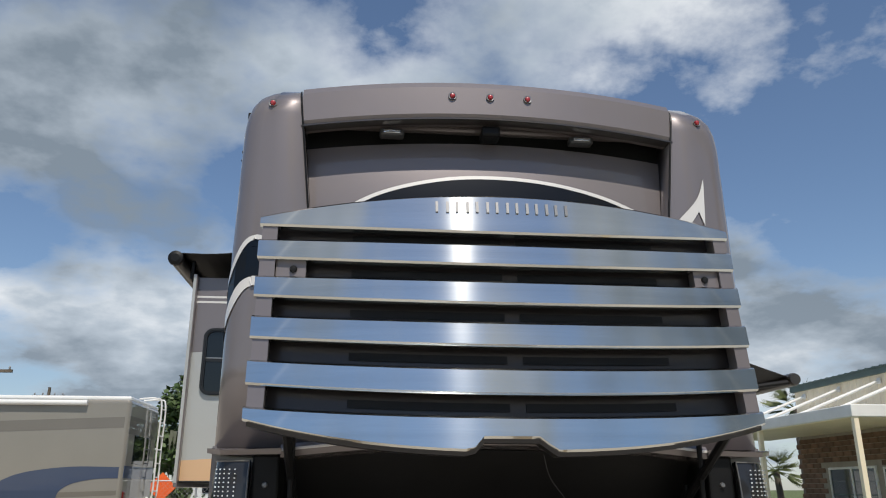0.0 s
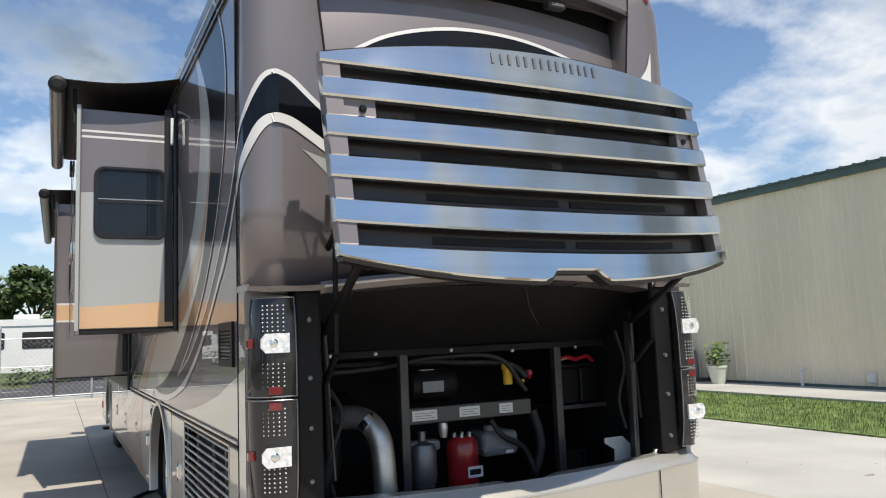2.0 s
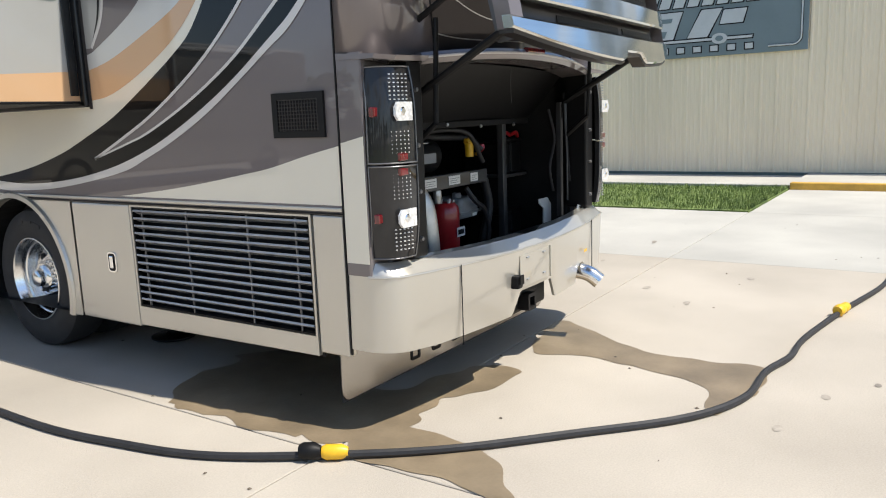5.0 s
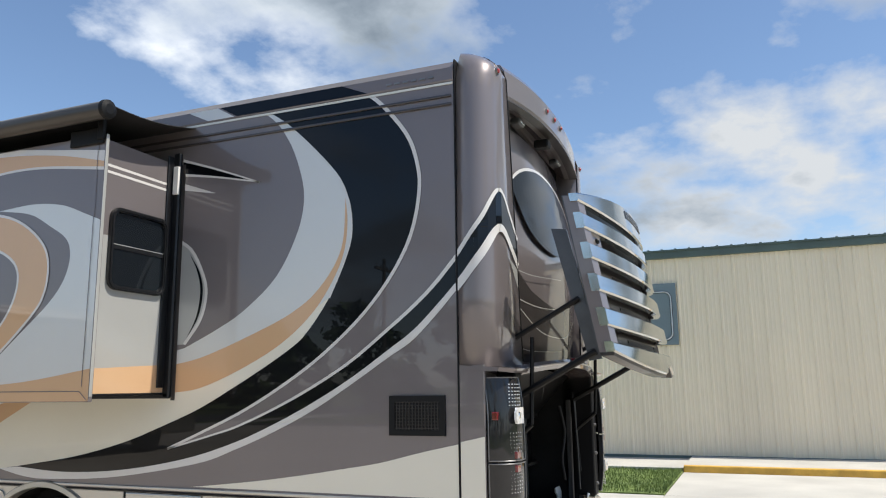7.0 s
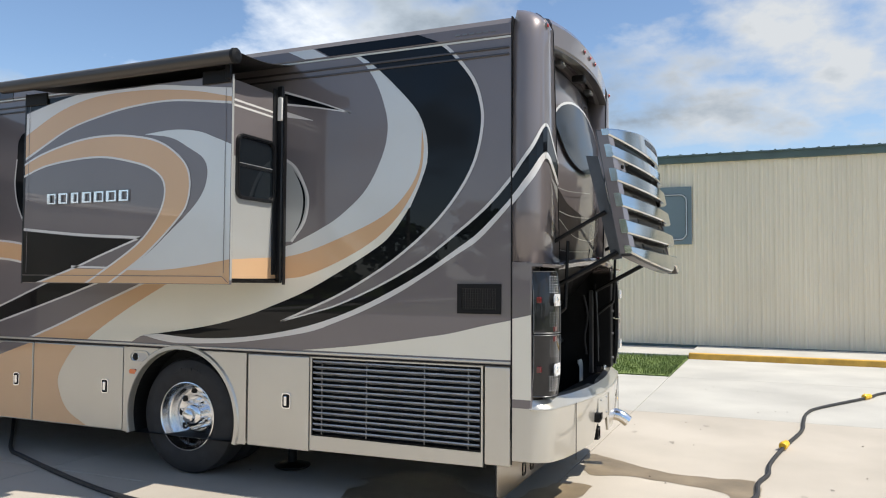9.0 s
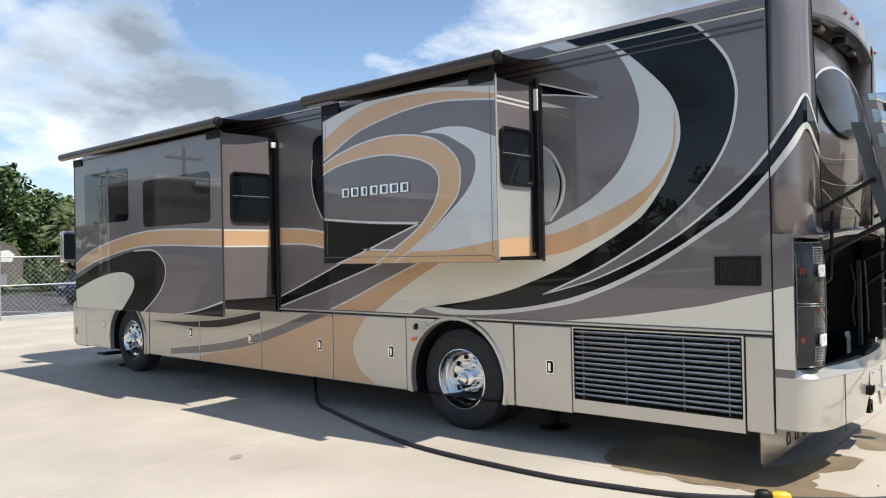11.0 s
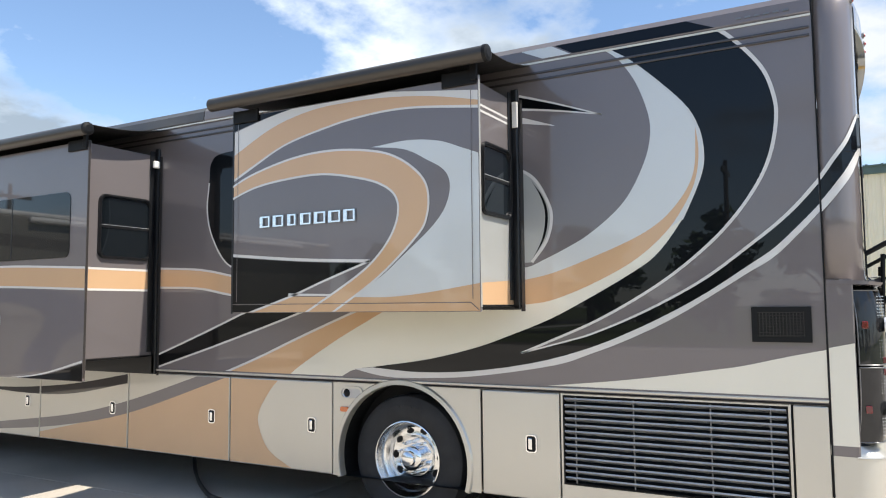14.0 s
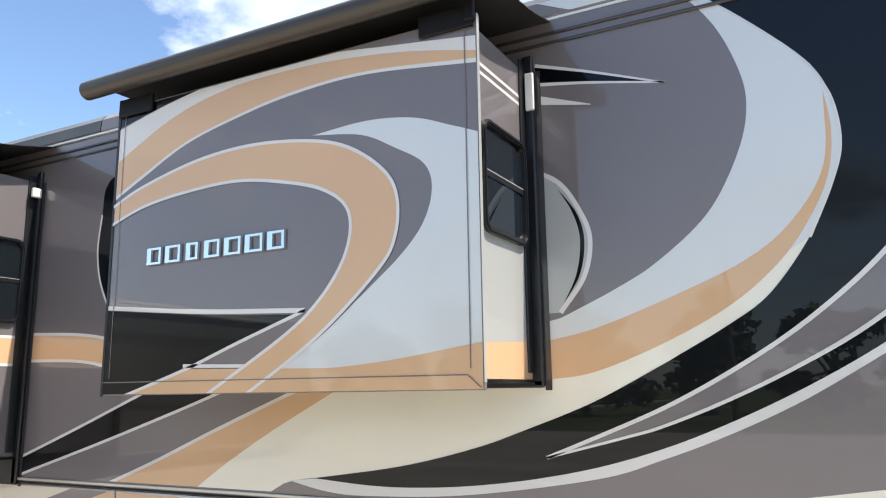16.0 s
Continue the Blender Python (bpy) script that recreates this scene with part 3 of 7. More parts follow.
g("pinstripe", stripe(K_T, 0.018, wall_at(4), CL), M_LINE)
g("pinstripe", stripe(K_B, 0.018, wall_at(4), CL), M_LINE)
g("painted_band", shape([P_T, [(3.5, 1.69), (3.25, 1.69)], list(reversed(P_B)), [(4.36, 1.05), (5.25, 1.05)]], wall_at(3), CL), M_PEACH, "peach swoosh")
g("pinstripe", stripe(P_T, 0.02, wall_at(4), CL), M_LINE)

# --- lower skirt: storage doors, each a part ---
ZB = 0.335


def door(y0, y1, lab=""):
    d = part("storage_door", box(W - 0.004, W + 0.05, y0 + 0.006, y1 - 0.006, ZB, 1.082, 0.010), M_SKIRT, coach, lab)
    return d


def latch(d, y, z=0.72):
    at = lambda a, b, h: (W - 0.005 - h, a, b)
    part("latch_plate", ring_slab(round_rect(y - 0.042, y + 0.042, z - 0.062, z + 0.062, 0.022), round_rect(y - 0.034, y + 0.034, z - 0.054, z + 0.054, 0.018), at, 0.008), M_CHROME, d, "chrome latch surround")
    part("latch_cup", slab(round_rect(y - 0.035, y + 0.035, z - 0.055, z + 0.055, 0.018), at, 0.002), M_DARK, d)
    part("latch_paddle", box(W - 0.018, W - 0.006, y - 0.008, y + 0.022, z - 0.040, z + 0.040, 0.006), M_CHROME, d)


doors = {}
for y0, y1, yl in ((1.85, 2.46, 2.066), (3.82, 4.97, 4.034), (4.97, 6.33, 5.188), (6.33, 7.74, 6.55), (7.74, 9.12, 7.95), (10.36, 11.22, 10.55)):
    d = door(y0, y1)
    latch(d, yl)
    doors[y0] = d
part("front_corner_panel", box(W - 0.004, W + 0.06, 11.22, 11.62, ZB - 0.02, 1.082, 0.02), M_SKIRT, coach)
part("front_bumper", box(W, -W, 11.35, 11.80, ZB - 0.02, 1.083, 0.10, 4), M_SKIRT, coach)
for yy in (0.38, 1.85, 2.46, 3.82, 4.97, 6.33, 7.74, 9.12, 11.22):
    part("door_gap", box(W + 0.02, W + 0.03, yy - 0.01, yy + 0.01, ZB + 0.02, 1.07), M_DARK, coach)
part("skirt_backing", box(-W - 0.06, -W, 0.4, 11.3, ZB, 1.085, 0.01), M_SKIRT, coach)


def arch_panel(yc, y0, y1, r, zc=0.50):
    """Skirt panel with a round wheel opening and its lip."""
    bm = bmesh.new()
    n = 28
    a0 = math.asin((ZB - zc) / r)
    inner = [(yc + r * math.cos(t), zc + r * math.sin(t)) for t in lin(a0, math.pi - a0, n)]
    outer = []
    for y, z in inner:
        dy, dz = y - yc, z - zc
        s = min((y1 - yc) / dy if dy > 1e-6 else ((y0 - yc) / dy if dy < -1e-6 else 9e9), (1.082 - zc) / dz if dz > 1e-6 else 9e9)
        outer.append((yc + dy * s, max(ZB, zc + dz * s)))
    outer[0], outer[-1] = (y1, ZB), (y0, ZB)
    for x in (W - 0.004, W + 0.05):
        i_, o_ = [bm.verts.new((x, *p)) for p in inner], [bm.verts.new((x, *p)) for p in outer]
        for k in range(n - 1):
            bm.faces.new((i_[k], i_[k + 1], o_[k + 1], o_[k]))
        # corners left open by the fan
        for cy in (y0, y1):
            k = min(range(n - 1), key=lambda q: 0 if (abs(outer[q][0] - cy) < 1e-4) != (abs(outer[q + 1][0] - cy) < 1e-4) and outer[q][1] > 0.7 else 1)
            c = bm.verts.new((x, cy, 1.082))
            bm.faces.new((o_[k], o_[k + 1], c))
    p = part("wheel_panel", bm, M_SKIRT, coach)
    lip = bmesh.new()
    secs = [(0.0, -0.012), (0.004, -0.022), (0.035, -0.020), (0.045, -0.006), (0.045, 0.05), (0.0, 0.05)]
    rings = [[(W + x, yc + (r + dr) * math.cos(t), zc + (r + dr) * math.sin(t)) for dr, x in secs] for t in lin(a0, math.pi - a0, 40)]
    part("arch_lip", loft(rings), M_SKIRT, p, "rounded wheel arch lip")
    part("wheel_well", loft([[(x, yc + (r + 0.012) * math.cos(t), zc + (r + 0.012) * math.sin(t)) for t in lin(a0, math.pi - a0, 30)] for x in (W + 0.03, W + 0.95)], False), M_BAY, coach)


arch_panel(3.16, 2.466, 3.814, 0.585)
arch_panel(9.80, 9.126, 10.354, 0.555)
# lamp recess and amber marker by the rear wheel
part("marker_recess", ring_slab(round_rect(3.515, 3.745, 0.945, 1.055, 0.054, 10), round_rect(3.533, 3.727, 0.963, 1.037, 0.036, 10), lambda a, b, h: (W - 0.005 - h, a, b), 0.010), M_SKIRT, coach, "oval champagne bezel")
part("light_recess", slab(round_rect(3.531, 3.729, 0.961, 1.039, 0.036, 10), lambda a, b, h: (W - 0.005 - h, a, b), 0.002), M_SLAT, coach, "grey recess of the docking light")
dl = part("docking_light", lathe(bmesh.new(), [(0.0, -0.016), (0.022, -0.014), (0.030, -0.006), (0.030, 0.0)], 24, "x", (W - 0.006, 3.675, 1.0)), M_DARK, coach, "black docking light", True)
part("light_ring", lathe(bmesh.new(), [(0.030, -0.004), (0.034, -0.006), (0.037, 0.0)], 24, "x", (W - 0.006, 3.675, 1.0)), M_CHROME, dl, "", True)
part("side_marker", slab(round_rect(3.655, 3.735, 0.85, 0.89, 0.019), lambda a, b, h: (W - 0.006 - h, a, b), 0.014), M_AMBER, coach, "small amber side marker")
part("front_marker", slab(round_rect(11.58, 11.61, 0.50, 0.62, 0.012), lambda a, b, h: (W - 0.006 - h, a, b), 0.012), M_AMBER, coach)

# painted pattern on the storage doors
sk = lambda layer: (lambda a, b: (W - 0.0045 - 0.0007 * layer, a, b))
for y0, y1 in ((3.82, 4.97), (4.97, 6.33), (6.33, 7.74), (7.74, 9.12)):
    c = (y0 + 0.014, y1 - 0.014, ZB + 0.012, 1.07)
    d = doors[y0]
    if y0 < 7:
        part("painted_panel", shape([[(4.22, 0.33), (4.50, 0.47), (4.62, 0.66), (4.62, 0.80), (4.50, 0.98), (4.40, 1.08)], [(4.40, 1.08), (5.3, 1.08)],
                                     [(5.3, 1.08), (6.33, 0.70), (7.1, 0.53), (8.1, 0.33)], [(8.1, 0.33), (4.22, 0.33)]], sk(1), c), M_PEACH, d)
    if y0 > 4.5:
        part("painted_panel", shape([[(5.35, 1.08), (6.33, 0.80), (7.2, 0.62), (8.5, 0.46)], [(8.5, 0.46), (8.5, 0.38)], [(8.5, 0.38), (7.4, 0.49), (6.33, 0.68), (5.0, 1.08)], [(5.0, 1.08), (5.35, 1.08)]], sk(2), c), M_TAUPE, d)
    if y0 > 6:
        part("painted_panel", shape([[(6.33, 1.06), (7.2, 0.93), (8.1, 0.86), (9.0, 0.84)], [(9.0, 0.84), (8.0, 0.80), (7.2, 0.83), (6.33, 0.97)], [(6.33, 0.97), (6.33, 1.06)]], sk(2), c), M_TAUPE_D, d)

# --- radiator grille panel ---
gp = part("grille_panel", bmesh.new(), M_SKIRT, coach)
bm = ring_slab([(0.386, 0.365), (1.844, 0.350), (1.844, 1.082), (0.386, 1.082)], [(0.40, 0.465), (1.83, 0.465), (1.83, 1.072), (0.40, 1.072)], lambda a, b, h: (W + 0.03 - h, a, b), 0.034)
bm.to_mesh(gp.data); bm.free()
part("grille_backing", box(W + 0.07, W + 0.08, 0.38, 1.85, 0.45, 1.08), M_DARK, gp)
part("grille_frame", ring_slab([(0.402, 0.468), (1.828, 0.468), (1.828, 1.070), (0.402, 1.070)], [(0.410, 0.476), (1.820, 0.476), (1.820, 1.062), (0.410, 1.062)], lambda a, b, h: (W + 0.04 - h, a, b), 0.040), M_DARK, gp)
sl = box(-0.024, 0.024, 0.412, 1.818, -0.006, 0.006, 0.002)
bmesh.ops.rotate(sl, cent=(0, 0, 0), matrix=Matrix.Rotation(radians(28), 3, "Y"), verts=sl.verts[:])
first = part("slat", sl, M_SLAT, gp)
first.location = (W + 0.018, 0, 0.505)
for k in range(1, 13):
    o = first.copy(); scene.collection.objects.link(o)
    o.location = (W + 0.018, 0, 0.505 + 0.0445 * k)
for y in (0.50, 0.85, 1.34, 1.74):
    part("grille_bar", box(W + 0.002, W + 0.012, y - 0.0035, y + 0.0035, 0.478, 1.06), M_GRILLE, gp)
part("rear_corner_door", box(W - 0.004, W + 0.05, 0.182, 0.374, 0.385, 1.082, 0.008), M_SKIRT, coach)

# air vent in the wall
vent = part("air_vent", ring_slab([(0.25, 1.455), (0.585, 1.455), (0.585, 1.67), (0.25, 1.67)], [(0.285, 1.487), (0.55, 1.487), (0.55, 1.638), (0.285, 1.638)], lambda a, b, h: (W - h, a, b), 0.014), M_DARK, coach, "dark square mesh air vent")
part("vent_backing", box(W - 0.004, W, 0.28, 0.555, 1.48, 1.645), M_DARK, vent)
for k in range(14):
    y = 0.293 + 0.019 * k
    part("vent_wire", box(W - 0.010, W - 0.006, y - 0.0025, y + 0.0025, 1.487, 1.638), M_BROWN, vent)
for k in range(9):
    z = 1.495 + 0.0175 * k
    part("vent_wire", box(W - 0.011, W - 0.007, 0.285, 0.55, z - 0.0025, z + 0.0025), M_BROWN, vent)


# --- wheels ---
def wheel(y, dual):
    w = part("wheel", lathe(bmesh.new(), [(0.28, -0.02), (0.30, -0.125), (0.36, -0.145), (0.44, -0.140), (0.485, -0.115), (0.498, -0.08), (0.500, 0.0),
                                           (0.498, 0.08), (0.485, 0.115), (0.30, 0.13), (0.28, 0.02)], 64, "x", (W + 0.215, y, 0.50)), M_RUBBER, coach, "black truck tyre", True)
    x0 = W + 0.215
    if dual:
        prof = [(0.299, -0.126), (0.296, -0.136), (0.288, -0.138), (0.281, -0.128), (0.276, -0.104), (0.268, -0.094), (0.262, -0.062), (0.251, -0.056), (0.246, -0.012),
                (0.236, 0.016), (0.226, 0.026), (0.172, 0.030), (0.164, 0.026), (0.159, 0.002), (0.152, -0.004), (0.0, -0.004)]
        face = -0.004
    else:
        prof = [(0.297, -0.128), (0.285, -0.135), (0.270, -0.115), (0.250, -0.095), (0.225, -0.085), (0.13, -0.115), (0.125, -0.12), (0.0, -0.12)]
        face = -0.09
    rim = part("rim", lathe(bmesh.new(), prof, 64, "x", (x0, y, 0.50)), M_RIM, w, "polished alloy rim", True)
    hub = [(0.098, face), (0.098, face - 0.07), (0.085, face - 0.085), (0.06, face - 0.09), (0.058, face - 0.125), (0.045, face - 0.135), (0.0, face - 0.136)]
    part("hub_cap", lathe(bmesh.new(), hub, 32, "x", (x0, y, 0.50)), M_CHROME, w, "chrome hub cap", True)
    for k in range(10):
        a = 2 * math.pi * (k + 0.5) / 10
        b = lathe(bmesh.new(), [(0.0, face - 0.062), (0.009, face - 0.06), (0.013, face - 0.05), (0.015, face - 0.01), (0.019, face - 0.006), (0.019, face)], 10, "x", (x0, y + 0.126 * math.cos(a), 0.50 + 0.126 * math.sin(a)))
        part("lug_nut", b, M_CHROME, w)
        c = (y + 0.205 * math.cos(a + 0.31), 0.50 + 0.205 * math.sin(a + 0.31))
        o = [(c[0] + (0.032 * math.cos(t) * math.sin(a + .31) + 0.021 * math.sin(t) * math.cos(a + .31)), c[1] + (-0.032 * math.cos(t) * math.cos(a + .31) + 0.021 * math.sin(t) * math.sin(a + .31))) for t in lin(0, 2 * math.pi * 15 / 16, 16)]
        dx = 0.024 if dual else -0.096
        part("hand_hole", slab(o, lambda p, q, hh: (x0 + dx - hh, p, q), 0.002 if dual else 0.006), M_DARK, w)
    if dual:
        part("inner_tyre", lathe(bmesh.new(), [(0.28, 0.22), (0.44, 0.20), (0.498, 0.26), (0.498, 0.42), (0.44, 0.48), (0.28, 0.46)], 40, "x", (x0, y, 0.50)), M_RUBBER, w)
    # raised sidewall bars in place of the maker's lettering
    for k in range(3):
        a = radians(75 + 15 * k)
        b = box(-0.002, 0.002, -0.05, 0.05, -0.012, 0.012)
        bmesh.ops.transform(b, matrix=Matrix.Translation((x0 - 0.145, y + 0.405 * math.cos(a), 0.5 + 0.405 * math.sin(a))) @ Matrix.Rotation(a - math.pi / 2, 4, "X"), verts=b.verts[:])
        part("sidewall_bar", b, M_RUBBER, w)


wheel(3.16, True)
wheel(9.80, False)
for y in (3.16, 9.80):
    part("far_wheel", lathe(bmesh.new(), [(0.28, -0.12), (0.44, -0.14), (0.5, -0.09), (0.5, 0.09), (0.44, 0.14), (0.28, 0.12)], 40, "x", (-W - 0.18, y, 0.50)), M_RUBBER, coach)
for y, x in ((2.46, -0.64), (2.46, 0.64), (10.6, -0.9)):
    j = part("levelling_jack", lathe(bmesh.new(), [(0.0, 0.012), (0.15, 0.012), (0.16, 0.02), (0.16, 0.03), (0.06, 0.045), (0.04, 0.06), (0.035, 0.5)], 24, "z", (x, y, 0.0)), M_DARK, coach, "levelling jack with round foot")
part("entry_step", box(W - 0.05, W + 0.3, 10.45, 10.75, 0.22, 0.25, 0.01), M_DARK, coach)
for y in (4.85, 9.6):
    part("roof_vent", box(-1.0, -0.7, y, y + 0.32, 3.585, 3.69, 0.03, 3), M_TAUPE_D, coach, "small dark roof vent")
part("antenna", tube(bmesh.new(), [(-1.05, 8.9, 3.58), (-1.05, 8.9, 3.72)], 0.015, 8), M_TRIMW, coach)
# small unreadable maker's marks on the awning housing
for k in range(6):
    part("badge_bar", box(W - 0.006, W - 0.0015, 0.30 + 0.055 * k, 0.335 + 0.055 * k, 3.500, 3.512), M_GRILLE, coach)
# --- slide rooms ---
def window(parent, y0, y1, z0, z1, at, r=0.05, bar=0.0):
    """Sliding window: a raised glossy frame with a stepped inner bead, a pane and a middle rail."""
    f = part("window_frame", ring_slab(round_rect(y0, y1, z0, z1, r, 10), round_rect(y0 + 0.026, y1 - 0.026, z0 + 0.026, z1 - 0.026, r * 0.7, 10), at, 0.020), M_SEAL, parent, "raised black window frame")
    part("frame_bead", ring_slab(round_rect(y0 + 0.006, y1 - 0.006, z0 + 0.006, z1 - 0.006, r * 0.9, 10), round_rect(y0 + 0.016, y1 - 0.016, z0 + 0.016, z1 - 0.016, r * 0.8, 10), at, 0.026), M_SEAL, f)
    part("pane", slab(round_rect(y0 + 0.024, y1 - 0.024, z0 + 0.024, z1 - 0.024, r * 0.7, 10), at, 0.004), M_GLASS, f, "dark tinted pane")
    if bar:
        part("window_bar", slab([(y0 + 0.02, bar - 0.022), (y1 - 0.02, bar - 0.022), (y1 - 0.02, bar + 0.006), (y0 + 0.02, bar + 0.006)], at, 0.010), M_SEAL, f)
        part("bar_edge", slab([(y0 + 0.026, bar + 0.002), (y1 - 0.026, bar + 0.002), (y1 - 0.026, bar + 0.007), (y0 + 0.026, bar + 0.007)], at, 0.012), M_SLAT, f)
    return f


def slide_room(x, y0, y1, z0, z1, tube_x, ty0, ty1, tz, lift):
    """A room pushed out of the wall: its face is a flange that stands 5 cm past the box at the sides and lift past it below."""
    e0, e1_, zb = y0 + 0.05, y1 - 0.05, z0 + lift
    r = part("slide_room", box(x, x + 0.028, y0, y1, z0, z1, 0.006), M_TAUPE, coach, "extended slide-out room")
    part("room_box", box(x + 0.02, W + 0.02, e0, e1_, zb, z1 - 0.01, 0.004), M_TAUPE, r)
    # dark seals where it meets the wall
    part("wall_seal", box(W - 0.03, W - 0.001, e0 - 0.055, e0 - 0.001, z0 + 0.01, z1 + 0.06, 0.010), M_SEAL, r)
    part("wall_seal", box(W - 0.03, W - 0.001, e1_ + 0.001, e1_ + 0.055, z0 + 0.01, z1 + 0.06, 0.010), M_SEAL, r)
    part("wall_seal", box(W - 0.03, W - 0.001, e0 - 0.05, e1_ + 0.05, z0 + 0.008, zb - 0.002, 0.006), M_SEAL, r)
    part("end_seal", box(W - 0.085, W - 0.032, e0 - 0.012, e0 - 0.001, zb + 0.03, z1 + 0.03, 0.004), M_SEAL, r)
    part("wall_flange", box(W - 0.005, W - 0.0045, e0 - 0.085, e0 - 0.053, z0 - 0.004, z1 - 0.02), M_TAUPE_D, r)
    part("sill_rail", box(x + 0.03, W - 0.03, e0 - 0.008, e0 + 0.04, zb - 0.016, zb - 0.001, 0.004), M_DARK, r)
    part("corner_trim", box(x - 0.002, x + 0.020, y0 - 0.003, y0 - 0.0005, z0 + 0.03, z1, 0.001), M_SILVER_D if x == S2 else M_TAUPE_D, r)
    part("face_trim", box(x - 0.004, x - 0.0055 + 0.005, y1 - 0.012, y1 + 0.006, z0 - 0.006, z1 + 0.05, 0.001), M_SEAL, r)
    part("underside", box(x + 0.03, W, e0 + 0.01, e1_ - 0.01, zb - 0.012, zb - 0.001, 0.003), M_DARK, r)
    # topper awning
    t = part("topper_roller", lathe(bmesh.new(), [(0.0, ty0), (0.035, ty0), (0.052, ty0 + 0.012), (0.052, ty1 - 0.012), (0.035, ty1), (0.0, ty1)], 24, "y", (tube_x, 0, tz)), M_AWNTUBE, r, "bronze awning roller", True)
    part("roller_cap", lathe(bmesh.new(), [(0.0, ty0 - 0.012), (0.03, ty0 - 0.012), (0.055, ty0 - 0.004), (0.058, ty0 + 0.02), (0.05, ty0 + 0.022)], 24, "y", (tube_x, 0, tz)), M_DARK, t)
    fab = grid_sheet(lambda u, v: (tube_x + (W - tube_x) * u, v, tz + 0.05 + (3.44 - tz - 0.05) * u - 0.035 * math.sin(math.pi * u)), lin(0, 1, 9), lin(ty0 + 0.03, ty1 - 0.03, 8))
    part("topper_fabric", thicken(fab, 0.004), M_AWN, r, "dark stretched awning fabric")
    for y in (y0 + 0.14, y1 - 0.14):
        part("topper_bracket", box(x - 0.02, x - 0.001, y - 0.13, y + 0.13, tz - 0.15, tz - 0.05, 0.006), M_DARK, t)
    part("roller_arm", box(x - 0.03, x - 0.002, y0 + 0.0, y0 + 0.05, tz - 0.13, tz + 0.02, 0.008), M_DARK, t)
    return r


room2 = slide_room(S2, 2.13, 4.32, 1.655, 3.215, -2.075, 2.0, 4.46, 3.305, 0.045)
room1 = slide_room(S1, 5.94, 9.76, 1.065, 3.20, -2.20, 5.80, 9.93, 3.265, 0.19)

# rear slide: painted face
f2 = lambda layer: (lambda a, b: (S2 - 0.0007 * layer, a, b))
C2 = (2.134, 4.316, 1.66, 3.205)
q = lambda nm, bm, m, lab="": part(nm, bm, m, room2, lab)
P2O = [(4.40, 2.62), (4.12, 2.73), (3.71, 2.82), (3.34, 2.84), (2.99, 2.80), (2.77, 2.73), (2.59, 2.60), (2.52, 2.47), (2.53, 2.30), (2.62, 2.16), (2.94, 1.89), (3.35, 1.64)]
P2I = [(4.40, 2.53), (4.07, 2.63), (3.70, 2.67), (3.40, 2.67), (3.12, 2.62), (2.92, 2.56), (2.79, 2.47), (2.76, 2.35), (2.81, 2.20), (2.94, 2.04), (3.13, 1.90), (3.60, 1.64)]
L2I = [(2.98, 2.825), (2.71, 2.78), (2.53, 2.69), (2.39, 2.60), (2.35, 2.49), (2.39, 2.35), (2.50, 2.22), (2.70, 2.06)]
q("painted_corner", shape([[(4.40, 3.30), (4.40, 3.08)], [(4.40, 3.08), (3.94, 3.175), (3.54, 3.225)], [(3.54, 3.225), (3.4, 3.30)]], f2(1), C2), M_BLACK)
q("painted_arc", shape([[(4.40, 3.07), (3.94, 3.17), (3.54, 3.22), (2.97, 3.215), (2.53, 3.165), (2.10, 3.11)], [(2.10, 3.11), (2.10, 2.99)],
                        [(2.10, 2.99), (2.68, 3.06), (3.10, 3.05), (3.45, 3.00), (3.80, 2.92), (4.12, 2.78), (4.40, 2.65)]], f2(2), C2), M_LINE, "pale silver arc")
q("painted_arc", shape([[(4.40, 2.86), (3.93, 3.075), (3.54, 3.165), (3.17, 3.18), (2.83, 3.165), (2.47, 3.12), (2.10, 3.04)], [(2.10, 3.04), (2.10, 3.01)],
                        [(2.10, 3.01), (2.68, 3.075), (3.10, 3.065), (3.45, 3.015), (3.80, 2.935), (4.12, 2.80), (4.40, 2.67)]], f2(3), C2), M_PEACH, "peach arc")
q("painted_field", shape([[(2.98, 2.825), (2.68, 2.84), (2.44, 2.81), (2.25, 2.74), (2.10, 2.68)], [(2.10, 2.68), (2.10, 1.64)], [(2.10, 1.64), (3.35, 1.64)], [(3.35, 1.64), (2.94, 1.88), (2.70, 2.06)], list(reversed(L2I))], f2(2), C2), M_SILVER, "pale silver field")
q("painted_band", shape([[(3.0, 1.76), (2.82, 1.76), (2.53, 1.785), (2.10, 1.845)], [(2.10, 1.845), (2.10, 1.64)], [(2.10, 1.64), (4.2, 1.64)], [(4.2, 1.64), (3.72, 1.775)], [(3.72, 1.775), (3.0, 1.76)]], f2(3), C2), M_PEACH)
q("pinstripe", stripe([(3.74, 1.79), (3.13, 1.775), (2.82, 1.77), (2.53, 1.79)], (0.018, 0.004), f2(4), C2), M_LINE)
q("painted_swoosh", shape([P2O, [(3.35, 1.64), (3.60, 1.64)], list(reversed(P2I)), [(4.40, 2.53), (4.40, 2.62)]], f2(5), C2), M_PEACH, "peach hook-shaped swoosh")
q("pinstripe", stripe(P2O, 0.016, f2(6), C2), M_LINE)
q("pinstripe", stripe(P2I, 0.016, f2(6), C2), M_LINE)
q("painted_wedge", shape([[(4.40, 2.10), (3.66, 2.035), (3.06, 2.00)], [(3.06, 2.00), (3.40, 1.88), (3.72, 1.77), (4.13, 1.655)], [(4.13, 1.655), (4.40, 1.64)], [(4.40, 1.64), (4.40, 2.10)]], f2(3), C2), M_BLACK, "black wedge")
